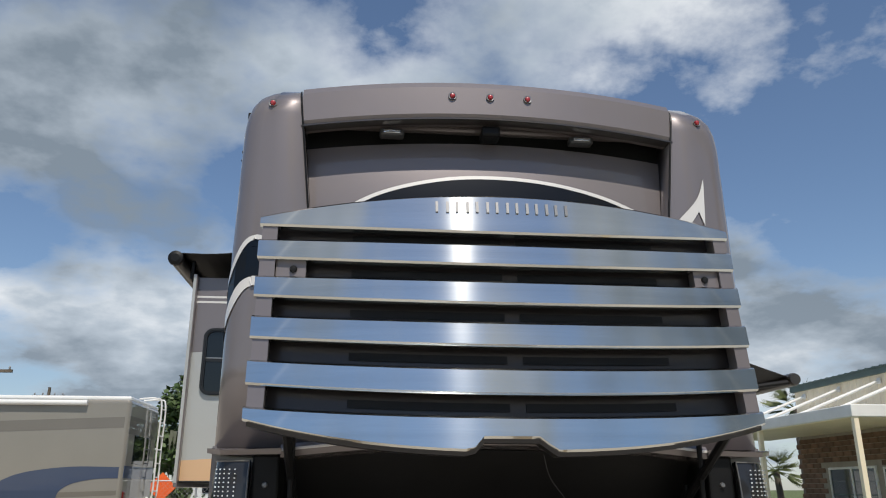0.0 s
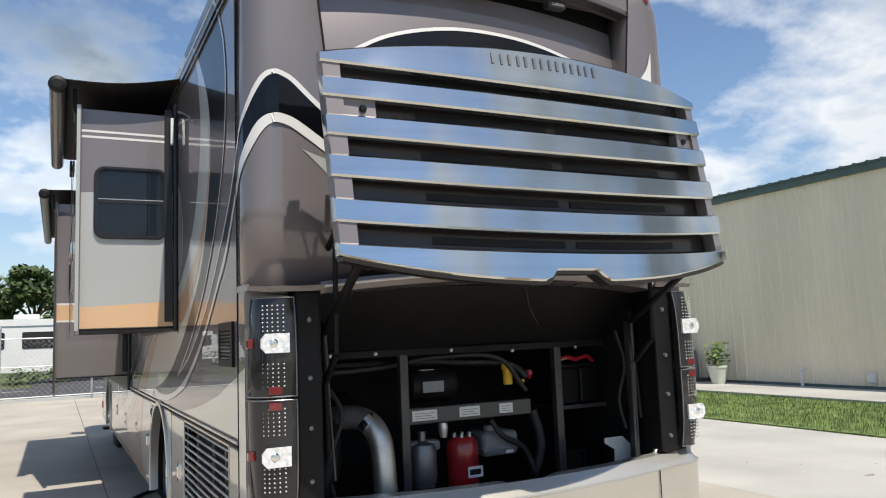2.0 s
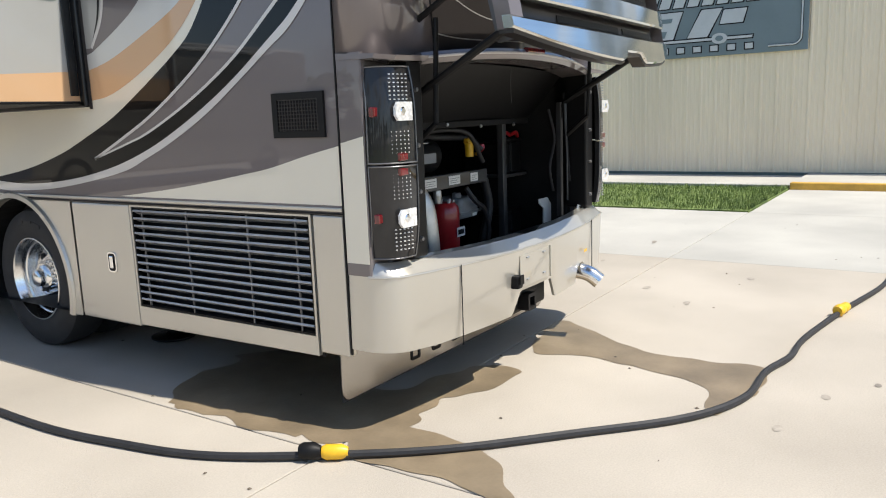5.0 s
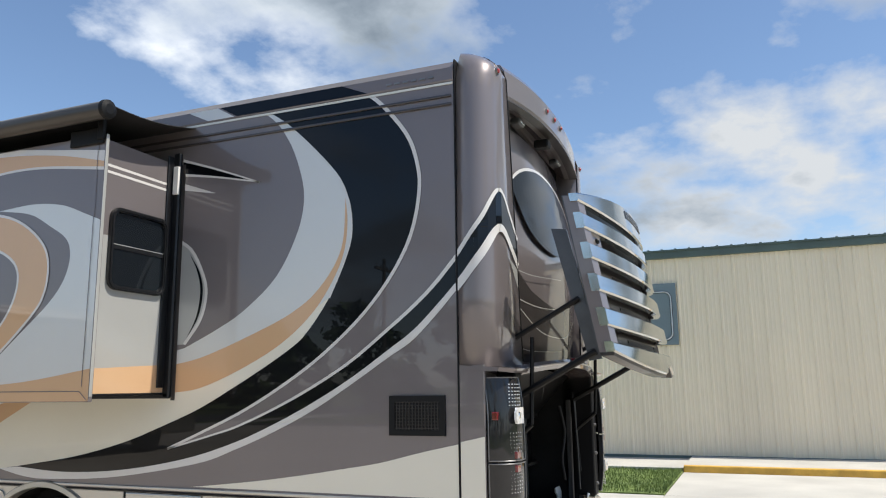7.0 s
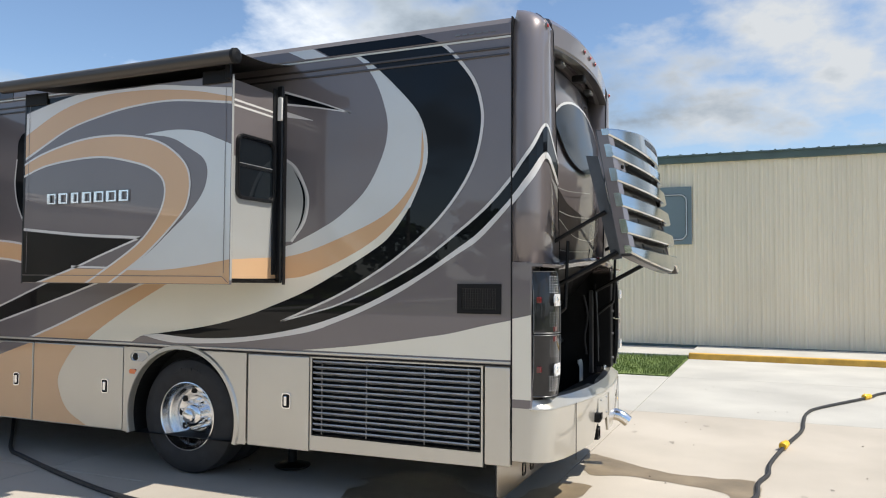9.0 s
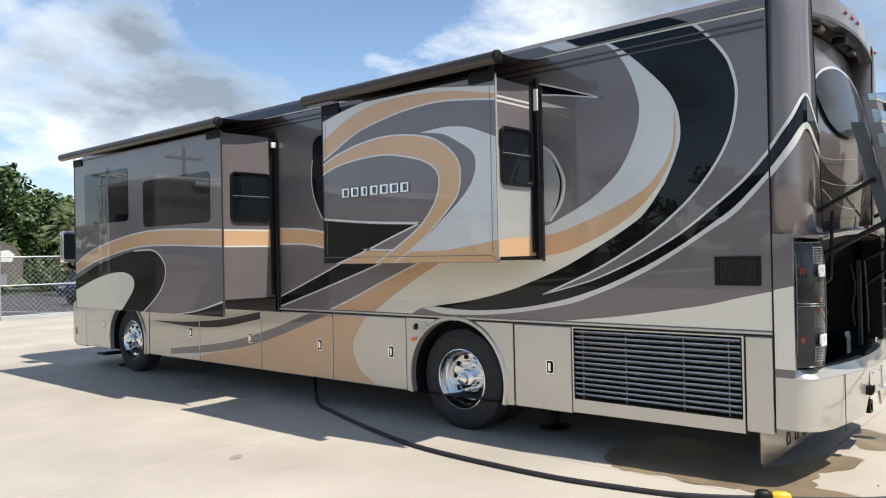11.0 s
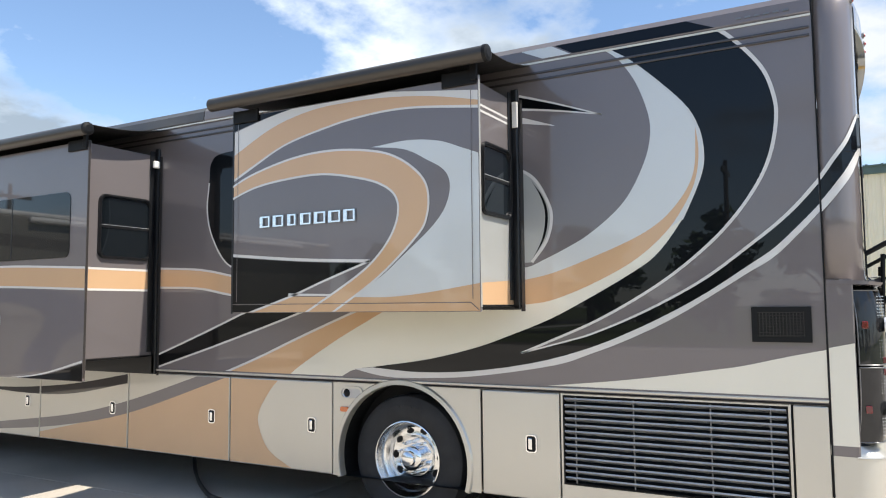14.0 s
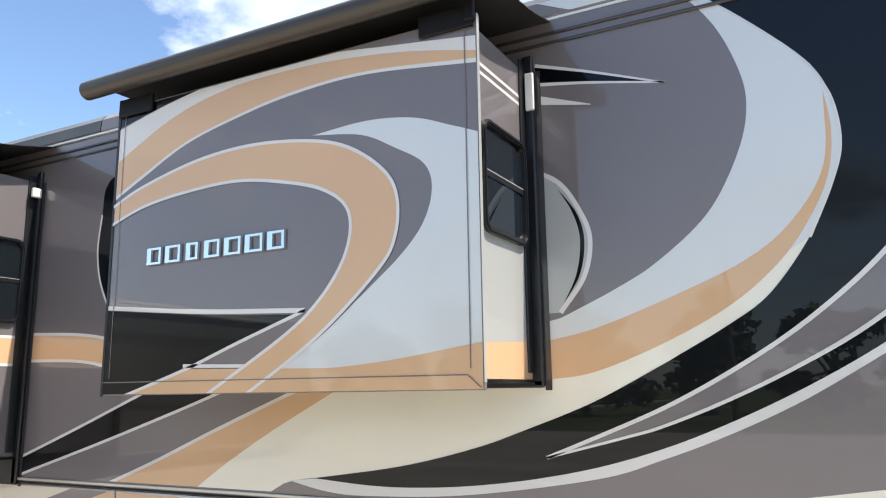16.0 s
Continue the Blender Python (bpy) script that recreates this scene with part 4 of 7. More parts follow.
q("pinstripe", stripe([(4.40, 2.115), (3.66, 2.05), (3.0, 2.015)], 0.022, f2(4), C2), M_LINE)
q("pinstripe", stripe([(3.0, 2.015), (3.40, 1.885), (3.72, 1.775), (4.15, 1.65)], 0.016, f2(4), C2), M_LINE)
# seven plain chrome blocks where the model badge sits
for k, wd in enumerate((0.050, 0.052, 0.040, 0.050, 0.052, 0.054, 0.050)):
    y = 3.972 - 0.1335 * k
    q("badge_block", ring_slab([(y + wd, 2.308), (y - wd, 2.308), (y - wd, 2.394), (y + wd, 2.394)], [(y + wd - 0.030, 2.319), (y - wd + 0.015, 2.319), (y - wd + 0.015, 2.383), (y + wd - 0.030, 2.383)], lambda a, b, h: (S2 - 0.006 - h, a, b), 0.010), M_CHROME)
    q("badge_shadow", ring_slab([(y + wd + 0.004, 2.304), (y - wd - 0.004, 2.304), (y - wd - 0.004, 2.398), (y + wd + 0.004, 2.398)], [(y + wd - 0.034, 2.323), (y - wd + 0.019, 2.323), (y - wd + 0.019, 2.379), (y + wd - 0.034, 2.379)], lambda a, b, h: (S2 - 0.005 - h, a, b), 0.001), M_GRILLE)
q("panel_seam", stripe([(4.265, 1.74), (4.265, 3.16)], 0.005, f2(7), C2), M_TAUPE)
q("panel_seam", stripe([(4.31, 1.72), (2.2, 1.715)], 0.005, f2(7), C2), M_TAUPE)
q("panel_seam", stripe([(2.185, 1.74), (2.185, 3.2)], 0.005, f2(7), C2), M_TAUPE)
q("panel_seam", stripe([(2.2, 1.715), (2.14, 1.665)], 0.005, f2(7), C2), M_TAUPE)
# end wall of the rear slide, facing back
e2 = lambda layer: (lambda a, b: (a, 2.18 - 0.0007 * layer, b))
part("painted_panel", shape([[(S2 + 0.02, 2.62), (W, 2.66)], [(W, 2.66), (W, 1.70)], [(W, 1.70), (S2 + 0.02, 1.70)], [(S2 + 0.02, 1.70), (S2 + 0.02, 2.62)]], e2(1)), M_SILVER_D, room2)
part("painted_band", shape([[(S2 + 0.02, 1.84), (W, 1.875)], [(W, 1.875), (W, 1.70)], [(W, 1.70), (S2 + 0.02, 1.70)], [(S2 + 0.02, 1.70), (S2 + 0.02, 1.84)]], e2(2)), M_PEACH, room2)
for z in (3.01, 3.05):
    part("pinstripe", stripe([(S2 + 0.02, z), (W - 0.05, z - 0.0)], 0.016, e2(2)), M_LINE, room2)
window(room2, -1.845, -1.372, 2.305, 2.805, lambda a, b, h: (a, 2.178 - h, b), 0.07, 2.575)

# front slide: painted face, windows
f1 = lambda layer: (lambda a, b: (S1 - 0.0007 * layer, a, b))
C1 = (5.945, 9.755, 1.07, 3.19)
q = lambda nm, bm, m, lab="": part(nm, bm, m, room1, lab)
T1 = [(9.9, 1.64), (9.4, 1.83), (8.92, 1.95), (7.99, 2.08), (7.17, 2.11), (5.9, 2.06)]
T2 = [(9.9, 1.52), (9.4, 1.66), (8.92, 1.77), (7.99, 1.90), (7.17, 1.915), (5.9, 1.87)]
q("painted_band", shape([T1, [(5.9, 2.06), (5.9, 1.87)], list(reversed(T2)), [(9.9, 1.52), (9.9, 1.64)]], f1(2), C1), M_PEACH, "peach band")
q("pinstripe", stripe(T1, 0.02, f1(3), C1), M_LINE)
q("pinstripe", stripe(T2, 0.02, f1(3), C1), M_LINE)
K1 = [(9.9, 1.42), (9.4, 1.58), (8.92, 1.71), (7.99, 1.86), (7.50, 1.855), (7.25, 1.72), (7.20, 1.56), (7.30, 1.38), (7.50, 1.22), (7.78, 1.06)]
q("painted_swoosh", shape([K1, [(7.78, 1.06), (8.40, 1.06)], [(8.40, 1.06), (9.9, 1.06)], [(9.9, 1.06), (9.9, 1.42)]], f1(3), C1), M_BLACK, "black hook-shaped swoosh")
q("pinstripe", stripe(K1[3:], 0.02, f1(5), C1), M_LINE)
q("painted_swoosh", shape([[(9.9, 1.28), (9.09, 1.49), (8.55, 1.57), (8.20, 1.565), (8.02, 1.48), (8.05, 1.33), (8.37, 1.06)], [(8.37, 1.06), (9.9, 1.06)], [(9.9, 1.06), (9.9, 1.28)]], f1(4), C1), M_CREAM, "cream swoosh")
q("pinstripe", stripe([(7.2, 1.05), (6.56, 1.11), (5.95, 1.24)], (0.006, 0.02), f1(3), C1), M_LINE)
q("painted_wedge", shape([[(6.9, 1.06), (6.4, 1.125), (5.94, 1.225)], [(5.94, 1.225), (5.94, 1.06)], [(5.94, 1.06), (6.9, 1.06)]], f1(2), C1), M_BLACK)
at1 = lambda a, b, h: (S1 - 0.001 - h, a, b)
for y0, y1, z0, z1 in ((8.13, 9.42, 2.26, 2.97), (6.17, 7.73, 2.16, 2.755)):
    p = q("window_pane", slab(round_rect(y0, y1, z0, z1, 0.07), at1, 0.004), M_GLASS, "frameless dark window")
    part("window_split", slab([((y0 + y1) / 2 - 0.006 + (0.1 if y0 > 8 else 0.1), z0 + 0.01), ((y0 + y1) / 2 + 0.106, z0 + 0.01), ((y0 + y1) / 2 + 0.106, z1 - 0.01), ((y0 + y1) / 2 + 0.094, z1 - 0.01)], at1, 0.006), M_SEAL, p)
e1 = lambda layer: (lambda a, b: (a, 5.99 - 0.0007 * layer, b))
part("painted_band", shape([[(S1 + 0.02, 2.06), (W, 2.06)], [(W, 2.06), (W, 1.885)], [(W, 1.885), (S1 + 0.02, 1.87)], [(S1 + 0.02, 1.87), (S1 + 0.02, 2.06)]], e1(1)), M_PEACH, room1)
for z in (2.062, 1.872):
    part("pinstripe", stripe([(S1 + 0.02, z), (W - 0.05, z)], 0.02, e1(2)), M_LINE, room1)
window(room1, -1.945, -1.375, 2.155, 2.745, lambda a, b, h: (a, 5.988 - h, b), 0.07, 2.46)
part("latch_block", box(W - 0.085, W - 0.015, 5.925, 5.955, 3.06, 3.13, 0.01), M_TRIMW, room1, "small white bracket")
part("latch_strip", box(W - 0.050, W - 0.030, 2.118, 2.16, 2.985, 3.175, 0.004), M_TRIMW, room2, "thin white strip")

# mirror on its arm at the front corner
mir = part("side_mirror", box(-1.66, -1.42, 11.25, 11.40, 1.72, 2.24, 0.05, 3), M_CHROME, coach, "large chrome side mirror")
part("mirror_glass", box(-1.64, -1.44, 11.242, 11.249, 1.78, 2.20, 0.003), M_GLASS, mir)
part("mirror_arm", tube(bmesh.new(), smooth_line([(-1.52, 11.36, 1.76), (-1.46, 11.45, 1.66), (-1.28, 11.5, 1.62)]), 0.035), M_DARK, mir)

# extended patio awning on the far side
ex = part("patio_awning", thicken(grid_sheet(lambda u, v: (1.30 + 1.95 * u, v, 3.42 - 0.80 * u - 0.05 * math.sin(math.pi * u)), lin(0, 1, 8), lin(3.0, 8.5, 6)), 0.004), M_AWN, coach, "dark extended patio awning")
part("awning_roller", lathe(bmesh.new(), [(0.0, 2.95), (0.05, 2.95), (0.06, 2.98), (0.06, 8.52), (0.0, 8.55)], 16, "y", (3.27, 0, 2.60)), M_AWNTUBE, ex)
for y in (3.0, 8.5):
    part("awning_arm", tube(bmesh.new(), [(1.31, y, 1.9), (2.3, y, 2.45), (3.25, y, 2.58)], 0.025, 8), M_DARK, ex)

# --- rear cap ---
def wx(z):
    """Half width of the rear cap at a height."""
    return 1.305 - (0.012 * max(0, z - 2.6) / 0.8) - (0.10 * max(0.0, (z - 3.42) / 0.27) ** 2.0)


def inner_x(z):
    return 0.80 + 0.20 * (z - 1.82) / 1.84


def pillar_ring(z, s):
    w_, i_ = wx(z), inner_x(z)
    r = 0.13
    pts = [(w_, 0.168), (w_, r - 0.035)]
    for k in range(1, 10):
        t = radians(90 * k / 9)
        pts.append((w_ - r * (1 - math.cos(t)), (r - 0.035) - r * math.sin(t)))
    pts += [((w_ + i_) / 2, -0.042), (i_ + 0.012, -0.045), (i_, -0.036), (i_, 0.168)]
    lean = 0.10 * max(0.0, (z - 3.55) / 0.125) ** 2
    return [(s * x, min(0.168, y + lean), z) for x, y in pts]


zs = [1.82, 2.2, 2.6, 3.0, 3.3, 3.42, 3.50, 3.56, 3.61, 3.65, 3.675]
# centre panel, slightly domed, narrower towards the bottom
pan = lambda u, v: (u * (inner_x(1.84 + 1.56 * v) - 0.004), 0.045 - 0.06 * (1 - u * u) - 0.03 * math.sin(math.pi * v) + 0.075 * v ** 3, 1.84 + 1.53 * v + 0.045 * (1 - u * u) * v)
cap = part("rear_cap", thicken(grid_sheet(pan, lin(-1, 1, 25), lin(0, 1, 17)), 0.02), M_TAUPE, coach, "domed taupe center panel", True)


for s in (-1, 1):
    p = part("corner_pillar", loft([pillar_ring(z, s) for z in zs]), M_TAUPE, cap, "rounded taupe corner pillar")
    for f in p.data.polygons:
        f.use_smooth = abs(f.normal.z) < 0.9
for s in (-1, 1):
    part("cap_seam", tube(bmesh.new(), [(s * (inner_x(z) + 0.004), -0.0455 + 0.10 * max(0.0, (z - 3.55) / 0.125) ** 2, z) for z in (1.86, 2.4, 3.0, 3.45, 3.55, 3.60, 3.64, 3.665)], 0.005, 6), M_DARK, cap)
# spoiler bar between the pillars
us = lin(-0.99, 0.99, 21)
prof = lambda x: [(-0.03, 3.475), (-0.045, 3.50), (-0.035, 3.66), (-0.01, 3.70), (0.06, 3.715), (0.22, 3.70), (0.22, 3.60), (0.06, 3.475)]
p = part("spoiler", loft([[(x, y - 0.06 * (1 - (x / 0.99) ** 2), z + 0.055 * (1 - (x / 0.99) ** 2) - 0.045) for y, z in prof(x)] for x in us]), M_TAUPE, cap, "taupe roof spoiler with a shadow gap under it")
part("spoiler_edge", loft([[(x, y - 0.06 * (1 - (x / 0.99) ** 2), z + 0.055 * (1 - (x / 0.99) ** 2) - 0.045) for y, z in [(-0.048, 3.468), (-0.048, 3.476), (0.02, 3.476), (0.02, 3.468)]] for x in us]), M_TAUPE_D, cap)
# gap with two lamps and the camera; a black sheet stands for its shade
part("gap_shade", loft([[(x, y, z + 0.055 * (1 - (x / 0.95) ** 2) - 0.045) for y, z in [(0.13, 3.33), (0.15, 3.33), (0.15, 3.56), (0.13, 3.56)]] for x in lin(-0.97, 0.97, 11)]), M_DARK, cap)
for x in (-0.52, 0.50):
    l = part("loading_light", box(x - 0.065, x + 0.065, -0.005, 0.06, 3.418, 3.46, 0.012), M_RAIL, cap, "small dark metal loading light")
    part("light_lens", box(x - 0.045, x + 0.045, -0.011, -0.004, 3.428, 3.447, 0.003), M_LED, l)
part("rear_camera", box(-0.05, 0.05, -0.06, 0.05, 3.41, 3.47, 0.015), M_DARK, cap, "small black rear camera")
def panel_at(lift):
    def f(a, b):
        v = max(0.0, min(1.0, (b - 1.84) / 1.56))
        u = max(-1, min(1, a / inner_x(b)))
        x, y, z = pan(u, v)
        return (a, y - 0.021 - lift, b)
    return f


arch = [(-0.80, 2.97), (-0.58, 3.09), (-0.32, 3.165), (-0.05, 3.195), (0.28, 3.18), (0.60, 3.11), (0.88, 2.99)]


def fine_shape(edges, place):
    """A painted shape on a curved panel: cut into small faces first."""
    bm = shape(edges, lambda a, b: (a, b, 0))
    for axis in (0, 1):
        lo = min(v.co[axis] for v in bm.verts); hi = max(v.co[axis] for v in bm.verts)
        k = lo + 0.06
        while k < hi:
            co, no = [0, 0, 0], [0, 0, 0]
            co[axis], no[axis] = k, 1
            bmesh.ops.bisect_plane(bm, geom=bm.verts[:] + bm.edges[:] + bm.faces[:], plane_co=co, plane_no=no)
            k += 0.06
    for v in bm.verts:
        v.co = Vector(place(v.co.x, v.co.y))
    return bm


part("painted_arch", fine_shape([arch, [(0.88, 2.99), (0.5, 2.72), (0.0, 2.62), (-0.5, 2.70), (-0.80, 2.97)]], panel_at(0.0020)), M_BLACK, cap, "black painted arch")
part("pinstripe", stripe(arch, (0.02, 0.02), panel_at(0.0032)), M_LINE, cap)
part("painted_field", fine_shape([[(-0.82, 1.86), (-0.84, 2.40), (-0.5, 2.30), (0.0, 2.24), (0.5, 2.30), (0.84, 2.42), (0.82, 1.86)], [(0.82, 1.86), (-0.82, 1.86)]], panel_at(0.0014)), M_TAUPE_D, cap)
for zz in (2.12,):
    part("pinstripe", stripe([(-0.82, zz + 0.1), (-0.4, zz - 0.05), (0, zz - 0.08), (0.4, zz - 0.05), (0.82, zz + 0.1)], 0.006, panel_at(0.0026)), M_SILVER_D, cap)


def pillar_at(s, lift):
    """Point on the left pillar's skin: a runs from the side seam round the corner, in metres; b is the height."""
    def f(a, b):
        w_, r = wx(b) + lift, 0.13
        a1 = 0.168 - (r - 0.035)
        if a < a1:
            return (s * w_, 0.168 - a, b)
        if a < a1 + r * math.pi / 2:
            t = (a - a1) / r
            return (s * (w_ - r * (1 - math.cos(t))), (r - 0.035) - r * math.sin(t) - lift * math.sin(t), b)
        return (s * (w_ - r - (a - a1 - r * math.pi / 2)), -0.038 - lift - 0.006, b)
    return f


# black band and silver lines that wrap from the wall round the corner
top = [(-0.04, 2.40), (0.0, 2.445), (0.06, 2.53), (0.136, 2.637), (0.24, 2.80), (0.34, 2.80), (0.46, 2.70), (0.60, 2.58)]
low = [(-0.04, 2.25), (0.0, 2.29), (0.06, 2.36), (0.136, 2.46), (0.24, 2.60), (0.34, 2.61), (0.46, 2.54), (0.60, 2.44)]
part("painted_band", fine_shape([top[1:], [(0.60, 2.58), (0.60, 2.44)], list(reversed(low[1:])), [(0.0, 2.29), (0.0, 2.445)]], pillar_at(-1, 0.003)), M_BLACK, cap, "black band wrapping the corner")
part("pinstripe", stripe(top, 0.024, pillar_at(-1, 0.0045), (0.0, 0.7, 2.0, 3.2), n=24), M_LINE, cap)
part("pinstripe", stripe([(a, b - 0.022) for a, b in low], 0.046, pillar_at(-1, 0.0045), (0.0, 0.7, 2.0, 3.2), n=24), M_LINE, cap)
part("painted_spike", fine_shape([[(0.31, 3.22), (0.36, 3.10), (0.47, 2.98)], [(0.47, 2.98), (0.42, 2.94)], [(0.42, 2.94), (0.355, 3.03)], [(0.355, 3.03), (0.33, 2.95)], [(0.33, 2.95), (0.31, 3.22)]], pillar_at(1, 0.005)), M_LINE, cap, "pale painted spike")
for x in (-1.14, -0.21, -0.01, 0.19, 1.14):
    yy = -0.045 - (0.06 * (1 - (x / 0.99) ** 2) if abs(x) < 1 else -0.004)
    z = 3.552 if abs(x) > 1 else 3.61
    m_ = part("marker_lamp", lathe(bmesh.new(), [(0.0, yy - 0.014), (0.010, yy - 0.012), (0.014, yy - 0.005), (0.015, yy + 0.01)], 16, "y", (x, 0, z)), M_REDP, cap, "small red clearance light")
    part("lamp_ring", lathe(bmesh.new(), [(0.015, yy - 0.003), (0.021, yy - 0.004), (0.023, yy + 0.012)], 16, "y", (x, 0, z)), M_GRILLE, m_)

part("painted_spike", fine_shape([[(-1.046, 2.455), (-0.96, 2.425), (-0.87, 2.40)], [(-0.87, 2.40), (-0.87, 2.28)], [(-0.87, 2.28), (-0.96, 2.375), (-1.046, 2.455)]], lambda a, b: (a, -0.0465, b)), M_SILVER_D, cap, "pale painted spike")
for pts in ([(-0.86, 2.25), (-0.40, 2.215), (0.28, 2.25)], [(-0.86, 2.42), (-0.50, 2.41), (0.18, 2.46)], [(-0.84, 1.96), (-0.5, 1.93), (0.2, 1.95)]):
    part("pinstripe", stripe(pts, 0.006, panel_at(0.0026), n=14), M_SILVER_D, cap)

# --- lower rear: corner columns, tail lamps, bumper ---
for s in (-1, 1):
    ring = lambda z: [(s * x, y, z) for x, y in [(1.305, 0.168), (1.305, 0.034), (1.300, 0.026), (1.20, 0.024), (1.03, 0.024), (1.02, 0.20), (1.25, 0.20)]]
    part("corner_column", loft([ring(z) for z in (0.80, 1.1, 1.5, 1.83)]), M_TAUPE if s < 0 else M_TAUPE, coach)
    part("painted_panel", slab([(0.166, 0.86), (0.030, 0.86), (0.030, 1.455), (0.166, 1.425)], lambda a, b, h: (s * (1.3055 + h), a, b), 0.001), M_CREAM, coach)
    # flared shelf over the lamp
    sh = bmesh.new()
    a = [sh.verts.new((s * x, y, z)) for x, y, z in [(1.31, 0.165, 1.83), (1.31, -0.06, 1.815), (1.24, -0.13, 1.805), (0.98, -0.13, 1.815), (0.98, 0.165, 1.83)]]
    b = [sh.verts.new((s * x, y, z)) for x, y, z in [(1.31, 0.165, 1.80), (1.31, -0.05, 1.795), (1.24, -0.115, 1.785), (0.98, -0.115, 1.79), (0.98, 0.165, 1.77)]]
    sh.faces.new(a); sh.faces.new(b)
    for k in range(5):
        sh.faces.new((a[k], a[(k + 1) % 5], b[(k + 1) % 5], b[k]))
    part("lamp_hood", sh, M_TAUPE, coach, "taupe hood over the tail lamp")
    for z0, z1 in ((0.880, 1.318), (1.326, 1.765)):
        def lens_pt(u, v, z0=z0, z1=z1, s=s):
            z = z0 + (z1 - z0) * v
            taper = 0.022 * ((z - 1.325) / 0.44) ** 2
            return (s * (1.112 + (0.190 - taper) * math.sin(u * 1.5708) ** 0.9), -0.128 + 0.145 * (1 - math.cos(u * 1.5708)) ** 1.4 + 0.03 * ((z - 1.325) / 0.44) ** 4, z)
        t = part("tail_lamp", thicken(grid_sheet(lens_pt, lin(0, 1, 15), lin(0, 1, 9)), 0.03), M_LENS, coach, "smoked tail lamp with LED dots", True)
        edge = [lens_pt(u, 0.008) for u in lin(0.01, 0.99, 12)] + [lens_pt(0.99, v) for v in lin(0.03, 0.97, 8)] + [lens_pt(u, 0.992) for u in lin(0.99, 0.01, 12)] + [lens_pt(0.01, v) for v in lin(0.97, 0.03, 8)]
        part("lamp_rim", tube(bmesh.new(), [(x, y - 0.003, z) for x, y, z in edge + edge[:1]], 0.0035, 6), M_GRILLE, t, "", True)
        for zc in (lin(z0 + 0.05, z0 + 0.145, 6) + lin(z1 - 0.15, z1 - 0.04, 7)):
            for xu in (0.18, 0.27, 0.36, 0.45, 0.54):
                x, y, _ = lens_pt(xu, 0.5)
                part("led_dot", box(x - 0.0028, x + 0.0028, y - 0.003, y + 0.004, zc - 0.0028, zc + 0.0028), M_LEDW, t)
        zr = 1.561 if z0 > 1.2 else 1.076
        x, y, _ = lens_pt(0.80, 0.5)
        part("side_marker", box(x - 0.022, x + 0.022, y - 0.004, y + 0.03, zr - 0.022, zr + 0.022, 0.006), M_RED, t, "red side marker")
        x, y, _ = lens_pt(0.32, 0.5)
        rv = slab([(-0.060, 0.042), (0.045, 0.042), (0.066, 0.018), (0.066, -0.018), (0.045, -0.042), (-0.060, -0.042)], lambda a, b, h: (x + s * a, y - 0.008 - h + 0.02 * max(0, a), zr + b), 0.012)
        part("reverse_lamp", rv, M_LEDW, t, "clear faceted reverse lamp")
        part("lamp_bulb", lathe(bmesh.new(), [(0.0, y - 0.024), (0.014, y - 0.023), (0.022, y - 0.018)], 16, "y", (x + s * 0.01, 0, zr)), M_CHROME, t)
        x, y, _ = lens_pt(0.3, 0.5)
        zq = z0 + 0.03 if z0 > 1.2 else z1 - 0.03
        part("red_reflector", box(x - 0.035, x + 0.035, y - 0.006, y + 0.02, zq - 0.018, zq + 0.018, 0.005), M_RED, t, "red reflector")
    part("lamp_mount", box(min(s * 0.985, s * 1.105), max(s * 0.985, s * 1.105), -0.085, 0.16, 0.86, 1.79, 0.012), M_DARK, coach)
    for z in (0.95, 1.18, 1.40, 1.66):
        part("mount_bolt", lathe(bmesh.new(), [(0.0, -0.099), (0.010, -0.098), (0.013, -0.085)], 10, "y", (s * 1.045, 0, z)), M_GRILLE, coach)


def bump_y(x):
    a = abs(x) / 1.305
    return -0.085 - 0.15 * (1 - a * a)


def plan(t):
    """Bumper line in plan, t from -1 to 1, with the rounded corners."""
    s = -1 if t < 0 else 1
    a = abs(t)
    if a <= 0.86:
        x = 1.14 * a / 0.86
        return (s * x, bump_y(x))
    k = (a - 0.86) / 0.14
    if k < 0.7:
        w = radians(90) * k / 0.7
        y0 = bump_y(1.14)
        return (s * (1.14 + 0.166 * math.sin(w)), y0 + 0.17 * (1 - math.cos(w)))
    y0 = bump_y(1.14) + 0.17
    return (s * 1.306, y0 + (0.168 - y0) * (k - 0.7) / 0.3)


def z_low(x):
    if -0.36 < x < 0.18:
        return 0.41 + 0.125 * min(1.0, (x + 0.36) / 0.10, (0.18 - x) / 0.06)
    if 0.56 < x < 0.80:
        return 0.41 + 0.12 * math.sqrt(max(0, 1 - ((x - 0.68) / 0.12) ** 2))
    return 0.41 + 0.02 * max(0, (abs(x) - 1.0) / 0.3)


def z_top(x):
    return 0.838 + 0.022 * min(1.0, abs(x) / 1.25) ** 2


ts = sorted(set([round(-1 + 2 * i / 130, 4) for i in range(131)]))
bump_pt = lambda t, v: (lambda x, y: (x * (1 - 0.004 * v), y + 0.02 * (1 - v) ** 2 * (1 if abs(t) < 0.95 else 0) + 0.075 * max(0, v - 0.84) / 0.16, z_low(x) + (z_top(x) - 0.065 - z_low(x)) * v / 0.84 if v <= 0.84 else z_top(x) - 0.065 * (1 - v) / 0.16))(*plan(t))
bp = part("rear_bumper", thicken(grid_sheet(bump_pt, ts, [0, 0.02, 0.04, 0.1, 0.25, 0.4, 0.55, 0.7, 0.82, 0.84, 0.86, 0.92, 1.0]), 0.02), M_SKIRT, coach, "champagne painted rear bumper", True)
